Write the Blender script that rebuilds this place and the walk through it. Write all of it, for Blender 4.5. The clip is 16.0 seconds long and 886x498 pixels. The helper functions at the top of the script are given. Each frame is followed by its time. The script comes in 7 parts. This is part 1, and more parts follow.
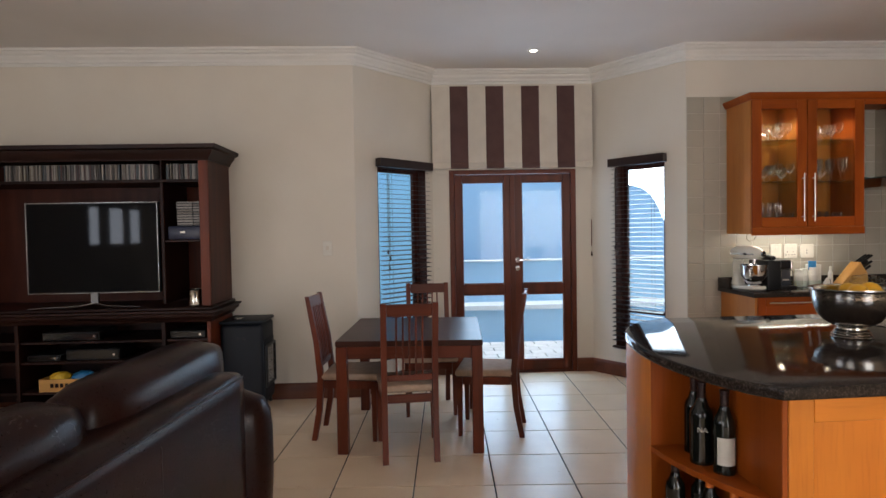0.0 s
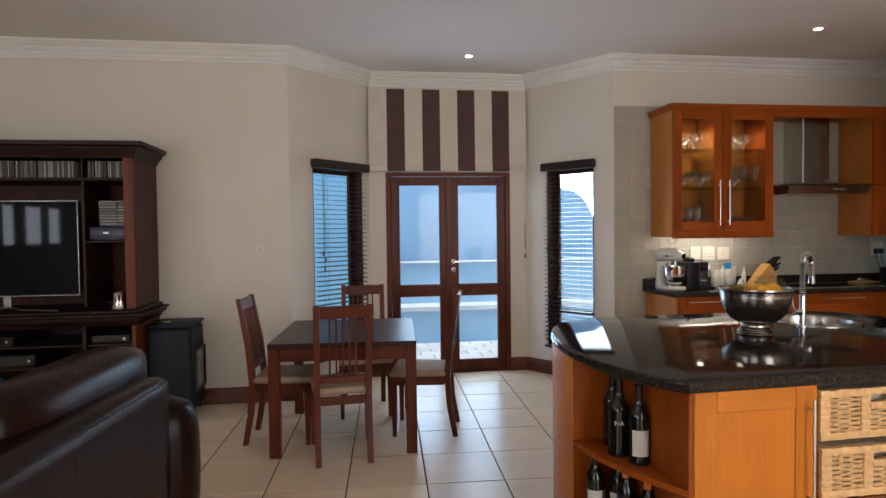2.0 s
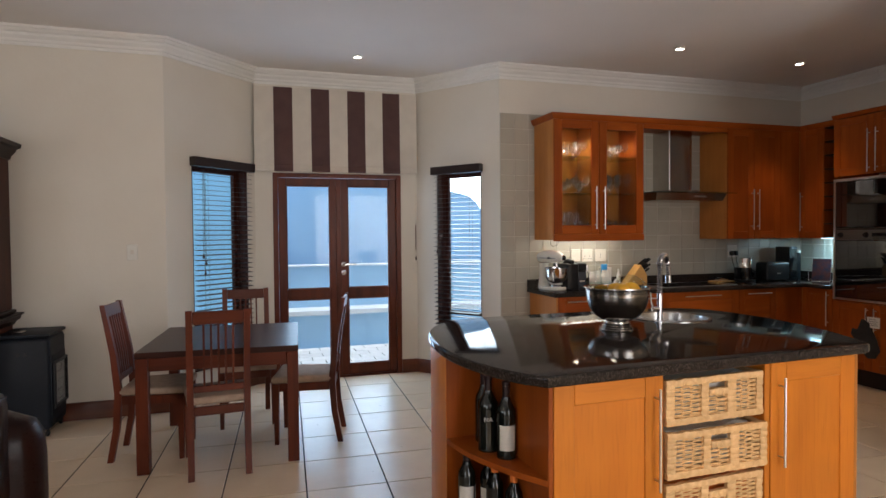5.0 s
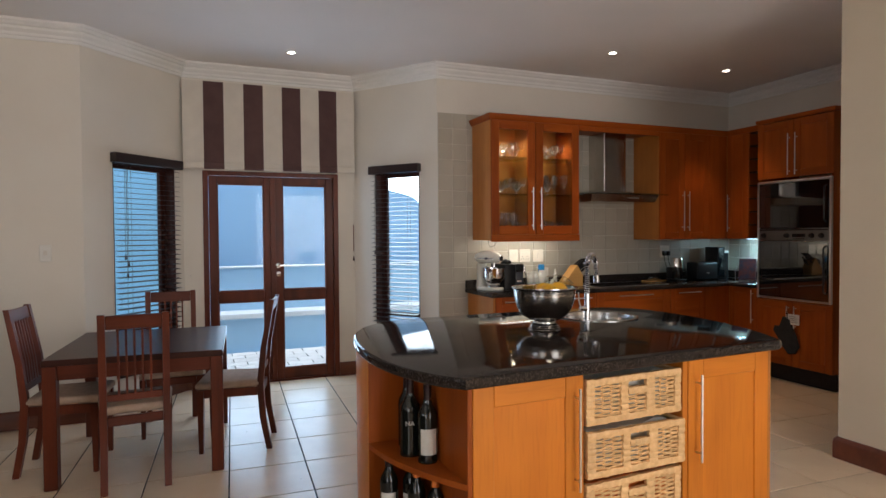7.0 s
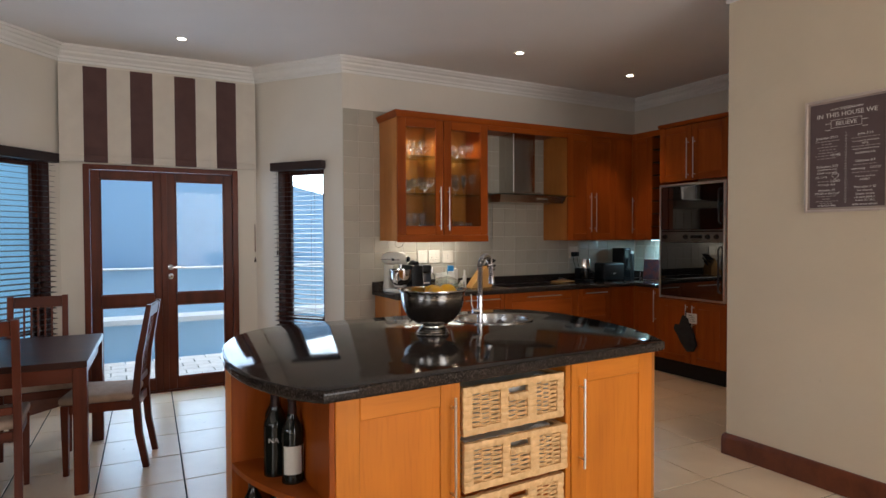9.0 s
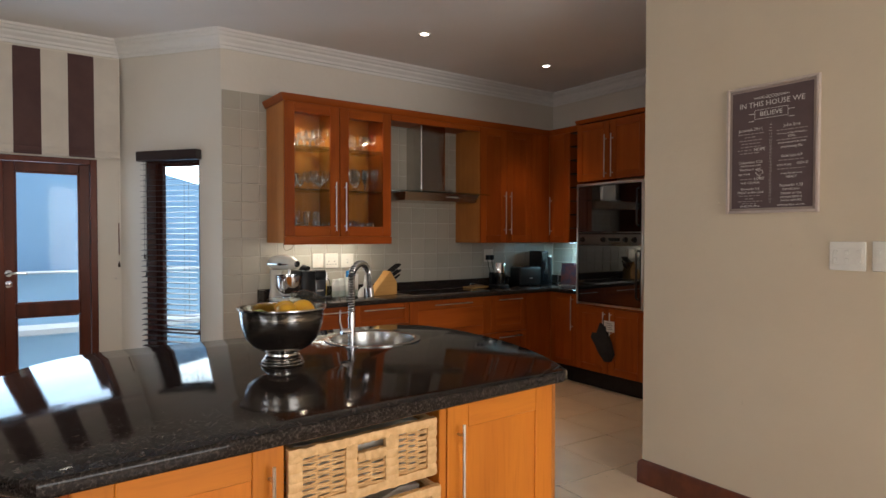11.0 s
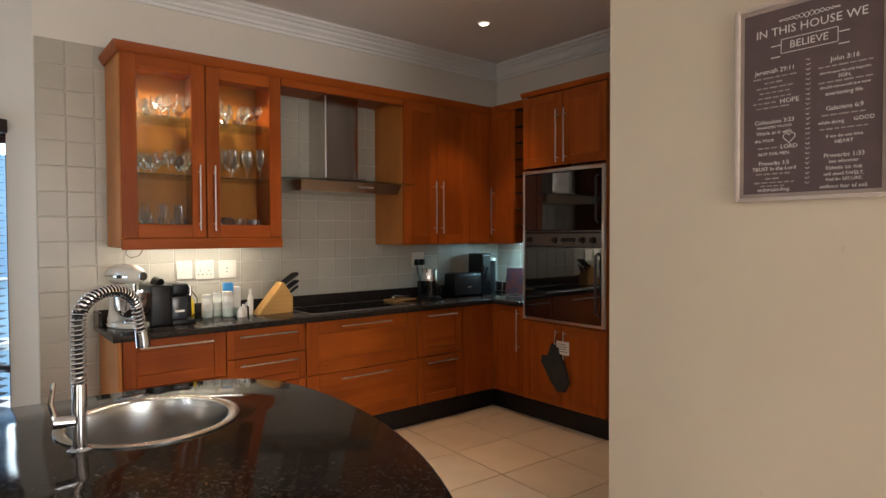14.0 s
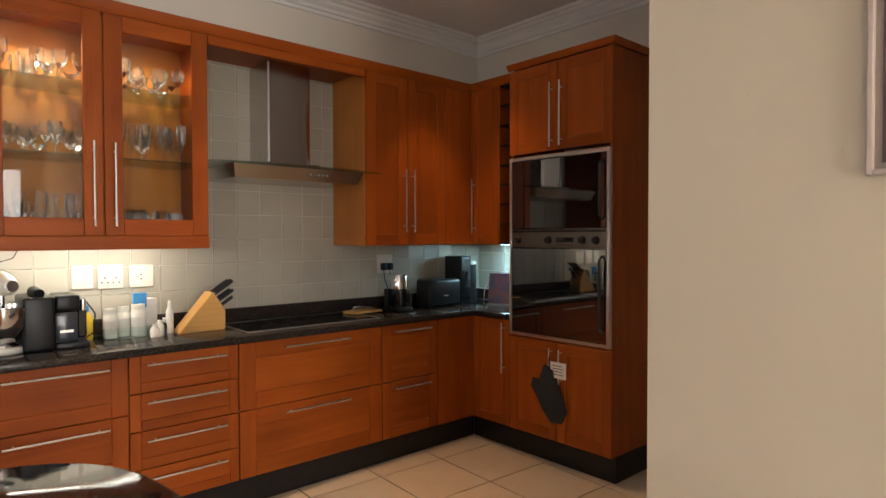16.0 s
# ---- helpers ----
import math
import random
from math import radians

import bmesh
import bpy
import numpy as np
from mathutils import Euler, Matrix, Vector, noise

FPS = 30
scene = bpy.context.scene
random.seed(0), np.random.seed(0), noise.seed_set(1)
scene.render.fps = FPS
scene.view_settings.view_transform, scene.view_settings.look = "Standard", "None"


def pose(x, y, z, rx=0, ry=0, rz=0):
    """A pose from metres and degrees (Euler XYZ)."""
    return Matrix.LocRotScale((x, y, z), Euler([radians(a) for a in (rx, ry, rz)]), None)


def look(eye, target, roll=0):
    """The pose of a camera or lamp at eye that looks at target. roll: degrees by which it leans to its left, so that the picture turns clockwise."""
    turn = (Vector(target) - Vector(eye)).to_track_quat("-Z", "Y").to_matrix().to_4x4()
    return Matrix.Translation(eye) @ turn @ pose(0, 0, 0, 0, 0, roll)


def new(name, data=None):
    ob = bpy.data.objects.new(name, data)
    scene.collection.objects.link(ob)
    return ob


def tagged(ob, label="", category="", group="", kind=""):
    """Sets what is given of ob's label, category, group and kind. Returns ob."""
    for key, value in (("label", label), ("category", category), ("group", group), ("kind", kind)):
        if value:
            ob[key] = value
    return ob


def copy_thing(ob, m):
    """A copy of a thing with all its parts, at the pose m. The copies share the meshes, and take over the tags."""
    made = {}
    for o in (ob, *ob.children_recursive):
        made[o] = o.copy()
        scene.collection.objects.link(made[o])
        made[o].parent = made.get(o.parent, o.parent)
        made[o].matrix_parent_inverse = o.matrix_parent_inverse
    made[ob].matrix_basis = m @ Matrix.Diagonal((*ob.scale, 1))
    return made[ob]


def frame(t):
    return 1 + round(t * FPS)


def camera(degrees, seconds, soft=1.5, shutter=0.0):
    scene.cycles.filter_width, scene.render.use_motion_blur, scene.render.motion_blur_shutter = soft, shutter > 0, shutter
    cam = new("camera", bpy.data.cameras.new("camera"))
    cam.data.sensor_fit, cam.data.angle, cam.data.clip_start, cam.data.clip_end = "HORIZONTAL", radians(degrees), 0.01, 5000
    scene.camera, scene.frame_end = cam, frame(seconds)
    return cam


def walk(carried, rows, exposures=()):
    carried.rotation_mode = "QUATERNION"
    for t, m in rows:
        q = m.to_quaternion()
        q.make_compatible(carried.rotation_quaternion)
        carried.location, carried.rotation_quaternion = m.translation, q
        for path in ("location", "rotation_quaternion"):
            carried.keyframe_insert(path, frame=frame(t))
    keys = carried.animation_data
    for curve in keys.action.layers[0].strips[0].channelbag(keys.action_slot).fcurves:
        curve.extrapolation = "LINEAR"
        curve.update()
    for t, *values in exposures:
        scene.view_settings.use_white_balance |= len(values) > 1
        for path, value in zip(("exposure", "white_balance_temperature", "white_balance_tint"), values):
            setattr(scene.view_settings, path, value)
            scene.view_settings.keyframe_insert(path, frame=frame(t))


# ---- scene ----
cam = camera(73.3, 16.0, soft=1.5)
PATH = [
    (0, (0.208, 0.097, 1.478), (0.286, 2.094, 1.419), -1.0),
    (0.5, (0.22, 0.095, 1.473), (0.34, 2.09, 1.417), -0.9),
    (1, (0.23, 0.082, 1.478), (0.402, 2.073, 1.421), -0.9),
    (1.5, (0.248, 0.081, 1.478), (0.468, 2.068, 1.422), -0.7),
    (2, (0.249, 0.051, 1.484), (0.525, 2.031, 1.426), -0.7),
    (2.5, (0.276, 0.051, 1.485), (0.604, 2.023, 1.428), -0.7),
    (3, (0.303, 0.041, 1.488), (0.698, 2.001, 1.43), -0.6),
    (3.5, (0.302, 0.026, 1.489), (0.759, 1.973, 1.432), -0.5),
    (4, (0.323, 0.024, 1.483), (0.831, 1.958, 1.43), -0.5),
    (6.5, (0.447, 0.036, 1.47), (1.16, 1.904, 1.42), -0.4),
    (7, (0.494, 0.041, 1.467), (1.248, 1.893, 1.419), -0.4),
    (7.5, (0.548, 0.033, 1.47), (1.344, 1.867, 1.422), -0.3),
    (8, (0.619, 0.039, 1.463), (1.462, 1.852, 1.415), -0.3),
    (8.5, (0.675, 0.058, 1.454), (1.568, 1.847, 1.408), -0.2),
    (9, (0.757, 0.09, 1.46), (1.723, 1.841, 1.414), -0.2),
    (9.5, (0.866, 0.171, 1.459), (1.897, 1.884, 1.413), -0.2),
    (9.7, (0.907, 0.206, 1.455), (1.968, 1.901, 1.412), -0.1),
    (12, (1.632, 0.635, 1.49), (2.829, 2.237, 1.439), -0.1),
    (12.5, (1.776, 0.74, 1.496), (3.005, 2.317, 1.448), -0.2),
    (13, (1.925, 0.882, 1.475), (3.171, 2.446, 1.431), -0.3),
    (13.5, (2.089, 1.036, 1.48), (3.339, 2.597, 1.435), -0.1),
    (14, (2.251, 1.186, 1.481), (3.518, 2.733, 1.432), -0.2),
    (14.5, (2.418, 1.317, 1.478), (3.699, 2.851, 1.434), -0.2),
    (15, (2.543, 1.498, 1.485), (3.84, 3.019, 1.43), 0.0),
    (15.5, (2.658, 1.629, 1.464), (3.96, 3.146, 1.42), -0.1),
    (16, (2.789, 1.767, 1.457), (4.112, 3.267, 1.416), -0.1),
]
EXPOSURES = [(0.0, 0.75, 5870, 12), (9.5, 0.66, 5820, 11), (12.0, 0.77, 5850, 9), (14.0, 1.08, 5880, 9), (16.0, 1.32, 5980, 9)]
walk(cam, [(t, look(eye, target, roll)) for t, eye, target, roll in PATH], exposures=EXPOSURES)

# ---------------------------------------------------------------- world and light
world = bpy.data.worlds.new("world")
scene.world = world
world.use_nodes = True
wn = world.node_tree
sky = wn.nodes.new("ShaderNodeTexSky")
sky.sky_type = "NISHITA"
sky.sun_disc = False
sky.sun_elevation, sky.sun_rotation = radians(82), radians(180)
sky.dust_density, sky.air_density = 2.5, 1.3
bgd = wn.nodes["Background"]
bgd.inputs["Strength"].default_value = 0.15
wn.links.new(sky.outputs[0], bgd.inputs["Color"])


def lamp(name, kind, m, energy, colour=(1, 1, 1), **kw):
    data = bpy.data.lights.new(name, kind)
    data.energy, data.color = energy, colour
    for k, v in kw.items():
        if k == "size":
            data.size = v
        elif k == "size_y":
            data.shape, data.size_y = "RECTANGLE", v
        elif k == "angle":
            data.angle = v
        elif k == "radius":
            data.shadow_soft_size = v
        elif k == "cone":
            data.spot_size, data.spot_blend = v
    ob = new(name, data)
    ob.matrix_world = m
    return ob


CEIL = 3.105
LEFT_X, REAR_Y, BACK_L, BACK_K, BAY_Y, KIT_X, SIGN_X, SIGN_END = -4.6, -3.2, 5.46, 5.39, 6.20, 6.38, 4.31, 2.63
lamp("sun", "SUN", look((0.5, 0.5, 12.0), (0.5, 2.0, 0)), 0.9, (1, 0.96, 0.9), angle=radians(15))
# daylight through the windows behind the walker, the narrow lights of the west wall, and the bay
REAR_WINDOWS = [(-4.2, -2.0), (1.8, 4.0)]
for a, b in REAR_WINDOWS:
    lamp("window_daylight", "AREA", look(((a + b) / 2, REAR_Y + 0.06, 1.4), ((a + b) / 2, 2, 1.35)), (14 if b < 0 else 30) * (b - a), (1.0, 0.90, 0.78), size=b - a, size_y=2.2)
WEST_WINDOWS = [(-0.56, -0.26), (0.0, 0.39), (0.72, 0.96)]
for a, b in WEST_WINDOWS:
    lamp("window_daylight", "AREA", look((LEFT_X + 0.05, (a + b) / 2, 1.65), (2, (a + b) / 2, 1.65)), 15 * (b - a), (0.95, 0.97, 1.0), size=b - a, size_y=0.55)
lamp("bay_daylight", "AREA", look((1.17, 6.30, 1.15), (1.0, 2, 0.75)), 20, (0.66, 0.82, 1.0), size=1.15, size_y=1.9)

# ---------------------------------------------------------------- materials


def node_mat(name):
    m = bpy.data.materials.new(name)
    m.use_nodes = True
    return m, m.node_tree, m.node_tree.nodes["Principled BSDF"]


def mixed(nt, fac, a, b):
    n = nt.nodes.new("ShaderNodeMix")
    n.data_type = "RGBA"
    n.inputs["A"].default_value = (*a, 1)
    n.inputs["B"].default_value = (*b, 1)
    nt.links.new(fac, n.inputs["Factor"])
    return n


def ramp(nt, fac, lo, hi):
    n = nt.nodes.new("ShaderNodeMapRange")
    n.inputs["From Min"].default_value, n.inputs["From Max"].default_value = lo, hi
    nt.links.new(fac, n.inputs["Value"])
    return n.outputs["Result"]


def noise_tex(nt, scale, detail=4, stretch=(1, 1, 1), distortion=0.0, rough=0.55):
    tc = nt.nodes.new("ShaderNodeTexCoord")
    mp = nt.nodes.new("ShaderNodeMapping")
    mp.inputs["Scale"].default_value = stretch
    oi = nt.nodes.new("ShaderNodeObjectInfo")
    off = nt.nodes.new("ShaderNodeVectorMath")
    off.operation = "SCALE"
    off.inputs[0].default_value = (7.3, 3.1, 5.7)
    nt.links.new(oi.outputs["Random"], off.inputs["Scale"])
    nt.links.new(off.outputs[0], mp.inputs["Location"])
    nt.links.new(tc.outputs["Object"], mp.inputs["Vector"])
    n = nt.nodes.new("ShaderNodeTexNoise")
    n.inputs["Scale"].default_value, n.inputs["Detail"].default_value = scale, detail
    n.inputs["Distortion"].default_value, n.inputs["Roughness"].default_value = distortion, rough
    nt.links.new(mp.outputs[0], n.inputs["Vector"])
    return n.outputs["Fac"]


def bump(nt, bsdf, fac, strength, dist=0.002):
    b = nt.nodes.new("ShaderNodeBump")
    b.inputs["Strength"].default_value, b.inputs["Distance"].default_value = strength, dist
    nt.links.new(fac, b.inputs["Height"])
    nt.links.new(b.outputs[0], bsdf.inputs["Normal"])


def surface(name, a, b=None, rough=0.5, metal=0.0, scale=6, stretch=(1, 1, 1), fine=60, relief=0.1, dist=0.002, spread=0.15, coat=0.0, ior=1.5, vary=0.0):
    """A surface that wanders between two colours at a coarse scale and has a fine relief."""
    m, nt, s = node_mat(name)
    b = b or tuple(c * 0.85 for c in a)
    f = noise_tex(nt, scale, 5, stretch)
    g = noise_tex(nt, fine, 3, stretch)
    mix = mixed(nt, ramp(nt, f, 0.32, 0.68), a, b)
    col = mix.outputs["Result"]
    if vary:
        oi = nt.nodes.new("ShaderNodeObjectInfo")
        hs = nt.nodes.new("ShaderNodeHueSaturation")
        rg = nt.nodes.new("ShaderNodeMapRange")
        rg.inputs["To Min"].default_value, rg.inputs["To Max"].default_value = 1 - vary, 1 + vary
        nt.links.new(oi.outputs["Random"], rg.inputs["Value"])
        nt.links.new(rg.outputs[0], hs.inputs["Value"])
        nt.links.new(col, hs.inputs["Color"])
        col = hs.outputs["Color"]
    nt.links.new(col, s.inputs["Base Color"])
    rr = nt.nodes.new("ShaderNodeMapRange")
    rr.inputs["To Min"].default_value, rr.inputs["To Max"].default_value = max(0.02, rough * (1 - spread)), min(1, rough * (1 + spread))
    nt.links.new(g, rr.inputs["Value"])
    nt.links.new(rr.outputs[0], s.inputs["Roughness"])
    s.inputs["Metallic"].default_value = metal
    s.inputs["IOR"].default_value = ior
    s.inputs["Coat Weight"].default_value = coat
    s.inputs["Coat Roughness"].default_value = 0.12
    if relief:
        bump(nt, s, g, relief, dist)
    return m


def wood(name, light, dark, along="z", rough=0.42, coat=0.04, vary=0.08, size=1.0, spec=0.4):
    """Stained timber: long streaks along one axis, broad figure and pores."""
    m, nt, s = node_mat(name)
    st = {"x": (0.07, 1, 1), "y": (1, 0.07, 1), "z": (1, 1, 0.07)}[along]
    broad = noise_tex(nt, 7 * size, 4, tuple(v * 1.0 for v in st), 1.2)
    pores = noise_tex(nt, 90 * size, 3, st)
    patch = noise_tex(nt, 2.2 * size, 2, (1, 1, 1))
    mx = mixed(nt, ramp(nt, broad, 0.3, 0.7), light, dark)
    dk = mixed(nt, ramp(nt, pores, 0.5, 0.75), (1, 1, 1), (0.9, 0.87, 0.84))
    mul = nt.nodes.new("ShaderNodeMix")
    mul.data_type, mul.blend_type = "RGBA", "MULTIPLY"
    mul.inputs["Factor"].default_value = 1.0
    nt.links.new(mx.outputs["Result"], mul.inputs["A"])
    nt.links.new(dk.outputs["Result"], mul.inputs["B"])
    hs = nt.nodes.new("ShaderNodeHueSaturation")
    oi = nt.nodes.new("ShaderNodeObjectInfo")
    ad = nt.nodes.new("ShaderNodeMath")
    ad.operation = "ADD"
    r1 = nt.nodes.new("ShaderNodeMapRange")
    r1.inputs["To Min"].default_value, r1.inputs["To Max"].default_value = 0.5 - vary, 0.5 + vary
    nt.links.new(oi.outputs["Random"], r1.inputs["Value"])
    r2 = nt.nodes.new("ShaderNodeMapRange")
    r2.inputs["From Min"].default_value, r2.inputs["From Max"].default_value = 0.3, 0.7
    r2.inputs["To Min"].default_value, r2.inputs["To Max"].default_value = 0.37, 0.63
    nt.links.new(patch, r2.inputs["Value"])
    nt.links.new(r1.outputs[0], ad.inputs[0])
    nt.links.new(r2.outputs[0], ad.inputs[1])
    nt.links.new(ad.outputs[0], hs.inputs["Value"])
    nt.links.new(mul.outputs["Result"], hs.inputs["Color"])
    nt.links.new(hs.outputs["Color"], s.inputs["Base Color"])
    s.inputs["Roughness"].default_value = rough
    s.inputs["Specular IOR Level"].default_value = spec
    s.inputs["Coat Weight"].default_value = coat
    s.inputs["Coat Roughness"].default_value = 0.2
    bump(nt, s, pores, 0.12, 0.001)
    return m


def pane_glass(name, tint=(0.95, 0.98, 0.97), gloss=1.0, rough=0.01):
    """Thin window glass: clear, with a mirror film by Fresnel."""
    m, nt, s = node_mat(name)
    nt.nodes.remove(s)
    out = nt.nodes["Material Output"]
    tr = nt.nodes.new("ShaderNodeBsdfTransparent")
    tr.inputs[0].default_value = (*tint, 1)
    gl = nt.nodes.new("ShaderNodeBsdfGlossy")
    gl.inputs["Roughness"].default_value = rough
    lw = nt.nodes.new("ShaderNodeLayerWeight")
    lw.inputs["Blend"].default_value = 0.5
    pw = nt.nodes.new("ShaderNodeMath")
    pw.operation = "POWER"
    pw.inputs[1].default_value = 5.0
    nt.links.new(lw.outputs["Facing"], pw.inputs[0])
    mu = nt.nodes.new("ShaderNodeMath")
    mu.operation, mu.use_clamp = "MULTIPLY_ADD", True
    mu.inputs[1].default_value, mu.inputs[2].default_value = 0.96 * gloss, 0.04 * gloss
    nt.links.new(pw.outputs[0], mu.inputs[0])
    mx = nt.nodes.new("ShaderNodeMixShader")
    nt.links.new(mu.outputs[0], mx.inputs[0])
    nt.links.new(tr.outputs[0], mx.inputs[1])
    nt.links.new(gl.outputs[0], mx.inputs[2])
    nt.links.new(mx.outputs[0], out.inputs[0])
    return m


def tableware_glass(name):
    """Cut drinking glass: clear, with strong soft glints."""
    m, nt, s = node_mat(name)
    nt.nodes.remove(s)
    tr = nt.nodes.new("ShaderNodeBsdfTransparent")
    tr.inputs[0].default_value = (0.99, 0.995, 0.99, 1)
    gl = nt.nodes.new("ShaderNodeBsdfGlossy")
    gl.inputs["Roughness"].default_value = 0.10
    gl.inputs["Color"].default_value = (1, 1, 1, 1)
    df = nt.nodes.new("ShaderNodeBsdfTranslucent")
    df.inputs[0].default_value = (0.85, 0.87, 0.86, 1)
    fr = nt.nodes.new("ShaderNodeFresnel")
    fr.inputs["IOR"].default_value = 1.38
    # a little white translucency is mixed in as the glasses' sparkle
    glimmer = nt.nodes.new("ShaderNodeMixShader")
    glimmer.inputs[0].default_value = 0.045
    nt.links.new(tr.outputs[0], glimmer.inputs[1])
    nt.links.new(df.outputs[0], glimmer.inputs[2])
    mx = nt.nodes.new("ShaderNodeMixShader")
    nt.links.new(fr.outputs[0], mx.inputs[0])
    nt.links.new(glimmer.outputs[0], mx.inputs[1])
    nt.links.new(gl.outputs[0], mx.inputs[2])
    nt.links.new(mx.outputs[0], nt.nodes["Material Output"].inputs[0])
    return m


def glowing(name, colour, strength):
    m, nt, s = node_mat(name)
    s.inputs["Base Color"].default_value = (0.8, 0.8, 0.8, 1)
    s.inputs["Emission Color"].default_value = (*colour, 1)
    s.inputs["Emission Strength"].default_value = strength
    return m


def granite_mat():
    m, nt, s = node_mat("granite")
    tc = nt.nodes.new("ShaderNodeTexCoord")
    v = nt.nodes.new("ShaderNodeTexVoronoi")
    v.inputs["Scale"].default_value = 150
    nt.links.new(tc.outputs["Object"], v.inputs["Vector"])
    f = noise_tex(nt, 70, 5, (1, 1, 1), 0.3, 0.7)
    g = noise_tex(nt, 5, 3)
    base = mixed(nt, ramp(nt, f, 0.45, 0.75), (0.016, 0.012, 0.010), (0.048, 0.036, 0.031))
    fleck = mixed(nt, ramp(nt, v.outputs["Distance"], 0.55, 0.9), (0, 0, 0), (0.04, 0.033, 0.030))
    add = nt.nodes.new("ShaderNodeMix")
    add.data_type, add.blend_type = "RGBA", "ADD"
    add.inputs["Factor"].default_value = 1.0
    nt.links.new(base.outputs["Result"], add.inputs["A"])
    nt.links.new(fleck.outputs["Result"], add.inputs["B"])
    nt.links.new(add.outputs["Result"], s.inputs["Base Color"])
    rr = nt.nodes.new("ShaderNodeMapRange")
    rr.inputs["To Min"].default_value, rr.inputs["To Max"].default_value = 0.035, 0.075
    nt.links.new(g, rr.inputs["Value"])
    nt.links.new(rr.outputs[0], s.inputs["Roughness"])
    s.inputs["IOR"].default_value = 1.45
    s.inputs["Specular IOR Level"].default_value = 0.22
    pit = noise_tex(nt, 26, 5, (1, 1, 1), 0.6, 0.65)
    bump(nt, s, pit, 0.08, 0.0015)
    return m


def brushed_steel(name, colour, rough):
    """Steel with a faint drawn grain in its gloss."""
    m, nt, s = node_mat(name)
    g = noise_tex(nt, 14, 2, (1, 1, 0.05))
    rr = nt.nodes.new("ShaderNodeMapRange")
    rr.inputs["To Min"].default_value, rr.inputs["To Max"].default_value = rough * 0.96, rough * 1.04
    nt.links.new(g, rr.inputs["Value"])
    nt.links.new(rr.outputs[0], s.inputs["Roughness"])
    s.inputs["Base Color"].default_value = (*colour, 1)
    s.inputs["Metallic"].default_value = 1.0
    tan = nt.nodes.new("ShaderNodeTangent")
    tan.direction_type, tan.axis = "RADIAL", "Z"
    nt.links.new(tan.outputs[0], s.inputs["Tangent"])
    s.inputs["Anisotropic"].default_value = 0.75
    s.inputs["Anisotropic Rotation"].default_value = 0.25
    return m


WALL = surface("wall_paint", (0.73, 0.685, 0.605), (0.69, 0.64, 0.56), 0.75, scale=1.6, fine=24, relief=0.2, dist=0.005)
# the common wall paint with the end wall's warm light tinted in
WALL_WARMLIT = surface("warm_lit_wall_paint", (0.615, 0.525, 0.39), (0.575, 0.487, 0.358), 0.75, scale=1.6, fine=24, relief=0.25, dist=0.005)
CEILING = surface("ceiling_paint", (0.84, 0.81, 0.79), (0.80, 0.77, 0.75), 0.85, scale=1.2, fine=40, relief=0.05)
CORNICE = surface("cornice_paint", (0.82, 0.81, 0.78), (0.77, 0.76, 0.73), 0.6, scale=3, relief=0.04)
TILE = surface("floor_tile", (0.80, 0.64, 0.455), (0.73, 0.57, 0.395), 0.30, scale=4, fine=22, relief=0.03, vary=0.05, spread=0.18)
GROUT = surface("grout", (0.030, 0.024, 0.020), (0.020, 0.016, 0.013), 0.9, scale=5)
WALL_TILE = surface("wall_tile", (0.43, 0.395, 0.325), (0.395, 0.362, 0.297), 0.3, scale=5, fine=18, relief=0.1, dist=0.003, vary=0.05)
TILE_JOINT = surface("wall_tile_joint", (0.60, 0.57, 0.50), (0.55, 0.52, 0.46), 0.85, scale=9)
OAK = wood("cabinet_wood", (0.37, 0.086, 0.0075), (0.27, 0.054, 0.0048), "z", spec=0.2, coat=0.0)
OAK_H = wood("cabinet_wood_crosswise", (0.37, 0.086, 0.0075), (0.27, 0.054, 0.0048), "x", spec=0.2, coat=0.0)
OAK_Y = wood("cabinet_wood_lengthwise", (0.37, 0.086, 0.0075), (0.27, 0.054, 0.0048), "y", spec=0.2, coat=0.0)
# cabinet wood once more, brightened: the island's daylight is in the colour
OAK_LIT = wood("daylit_cabinet_wood", (0.65, 0.218, 0.0175), (0.58, 0.18, 0.0135), "z", vary=0.05, spec=0.28)
OAK_LIT_H = wood("daylit_cabinet_wood_crosswise", (0.65, 0.218, 0.0175), (0.58, 0.18, 0.0135), "x", vary=0.05, spec=0.28)
OAK_PALE = wood("cabinet_side_wood", (0.52, 0.20, 0.042), (0.44, 0.155, 0.028), "z", rough=0.4, spec=0.3)
RED_WOOD = wood("red_brown_wood", (0.140, 0.028, 0.009), (0.074, 0.015, 0.0055), "z", rough=0.42, spec=0.28)
RED_WOOD_H = wood("red_brown_wood_crosswise", (0.140, 0.028, 0.009), (0.074, 0.015, 0.0055), "x", rough=0.42, spec=0.28)
DARK_WOOD = wood("dark_wood", (0.026, 0.0078, 0.005), (0.012, 0.004, 0.003), "z", rough=0.45, spec=0.2)
DARK_WOOD_H = wood("dark_wood_crosswise", (0.026, 0.0078, 0.005), (0.012, 0.004, 0.003), "x", rough=0.45, spec=0.2)
TABLE_WOOD = wood("table_wood", (0.052, 0.017, 0.011), (0.030, 0.010, 0.007), "x", rough=0.36, spec=0.22)
# red-brown wood darkened for the shade the bay window frames stand in
FRAME_WOOD = wood("window_frame_wood", (0.070, 0.018, 0.009), (0.040, 0.010, 0.006), "z", rough=0.45, spec=0.2)
SKIRTING = wood("skirting_wood", (0.16, 0.045, 0.018), (0.09, 0.024, 0.011), "x", rough=0.35)
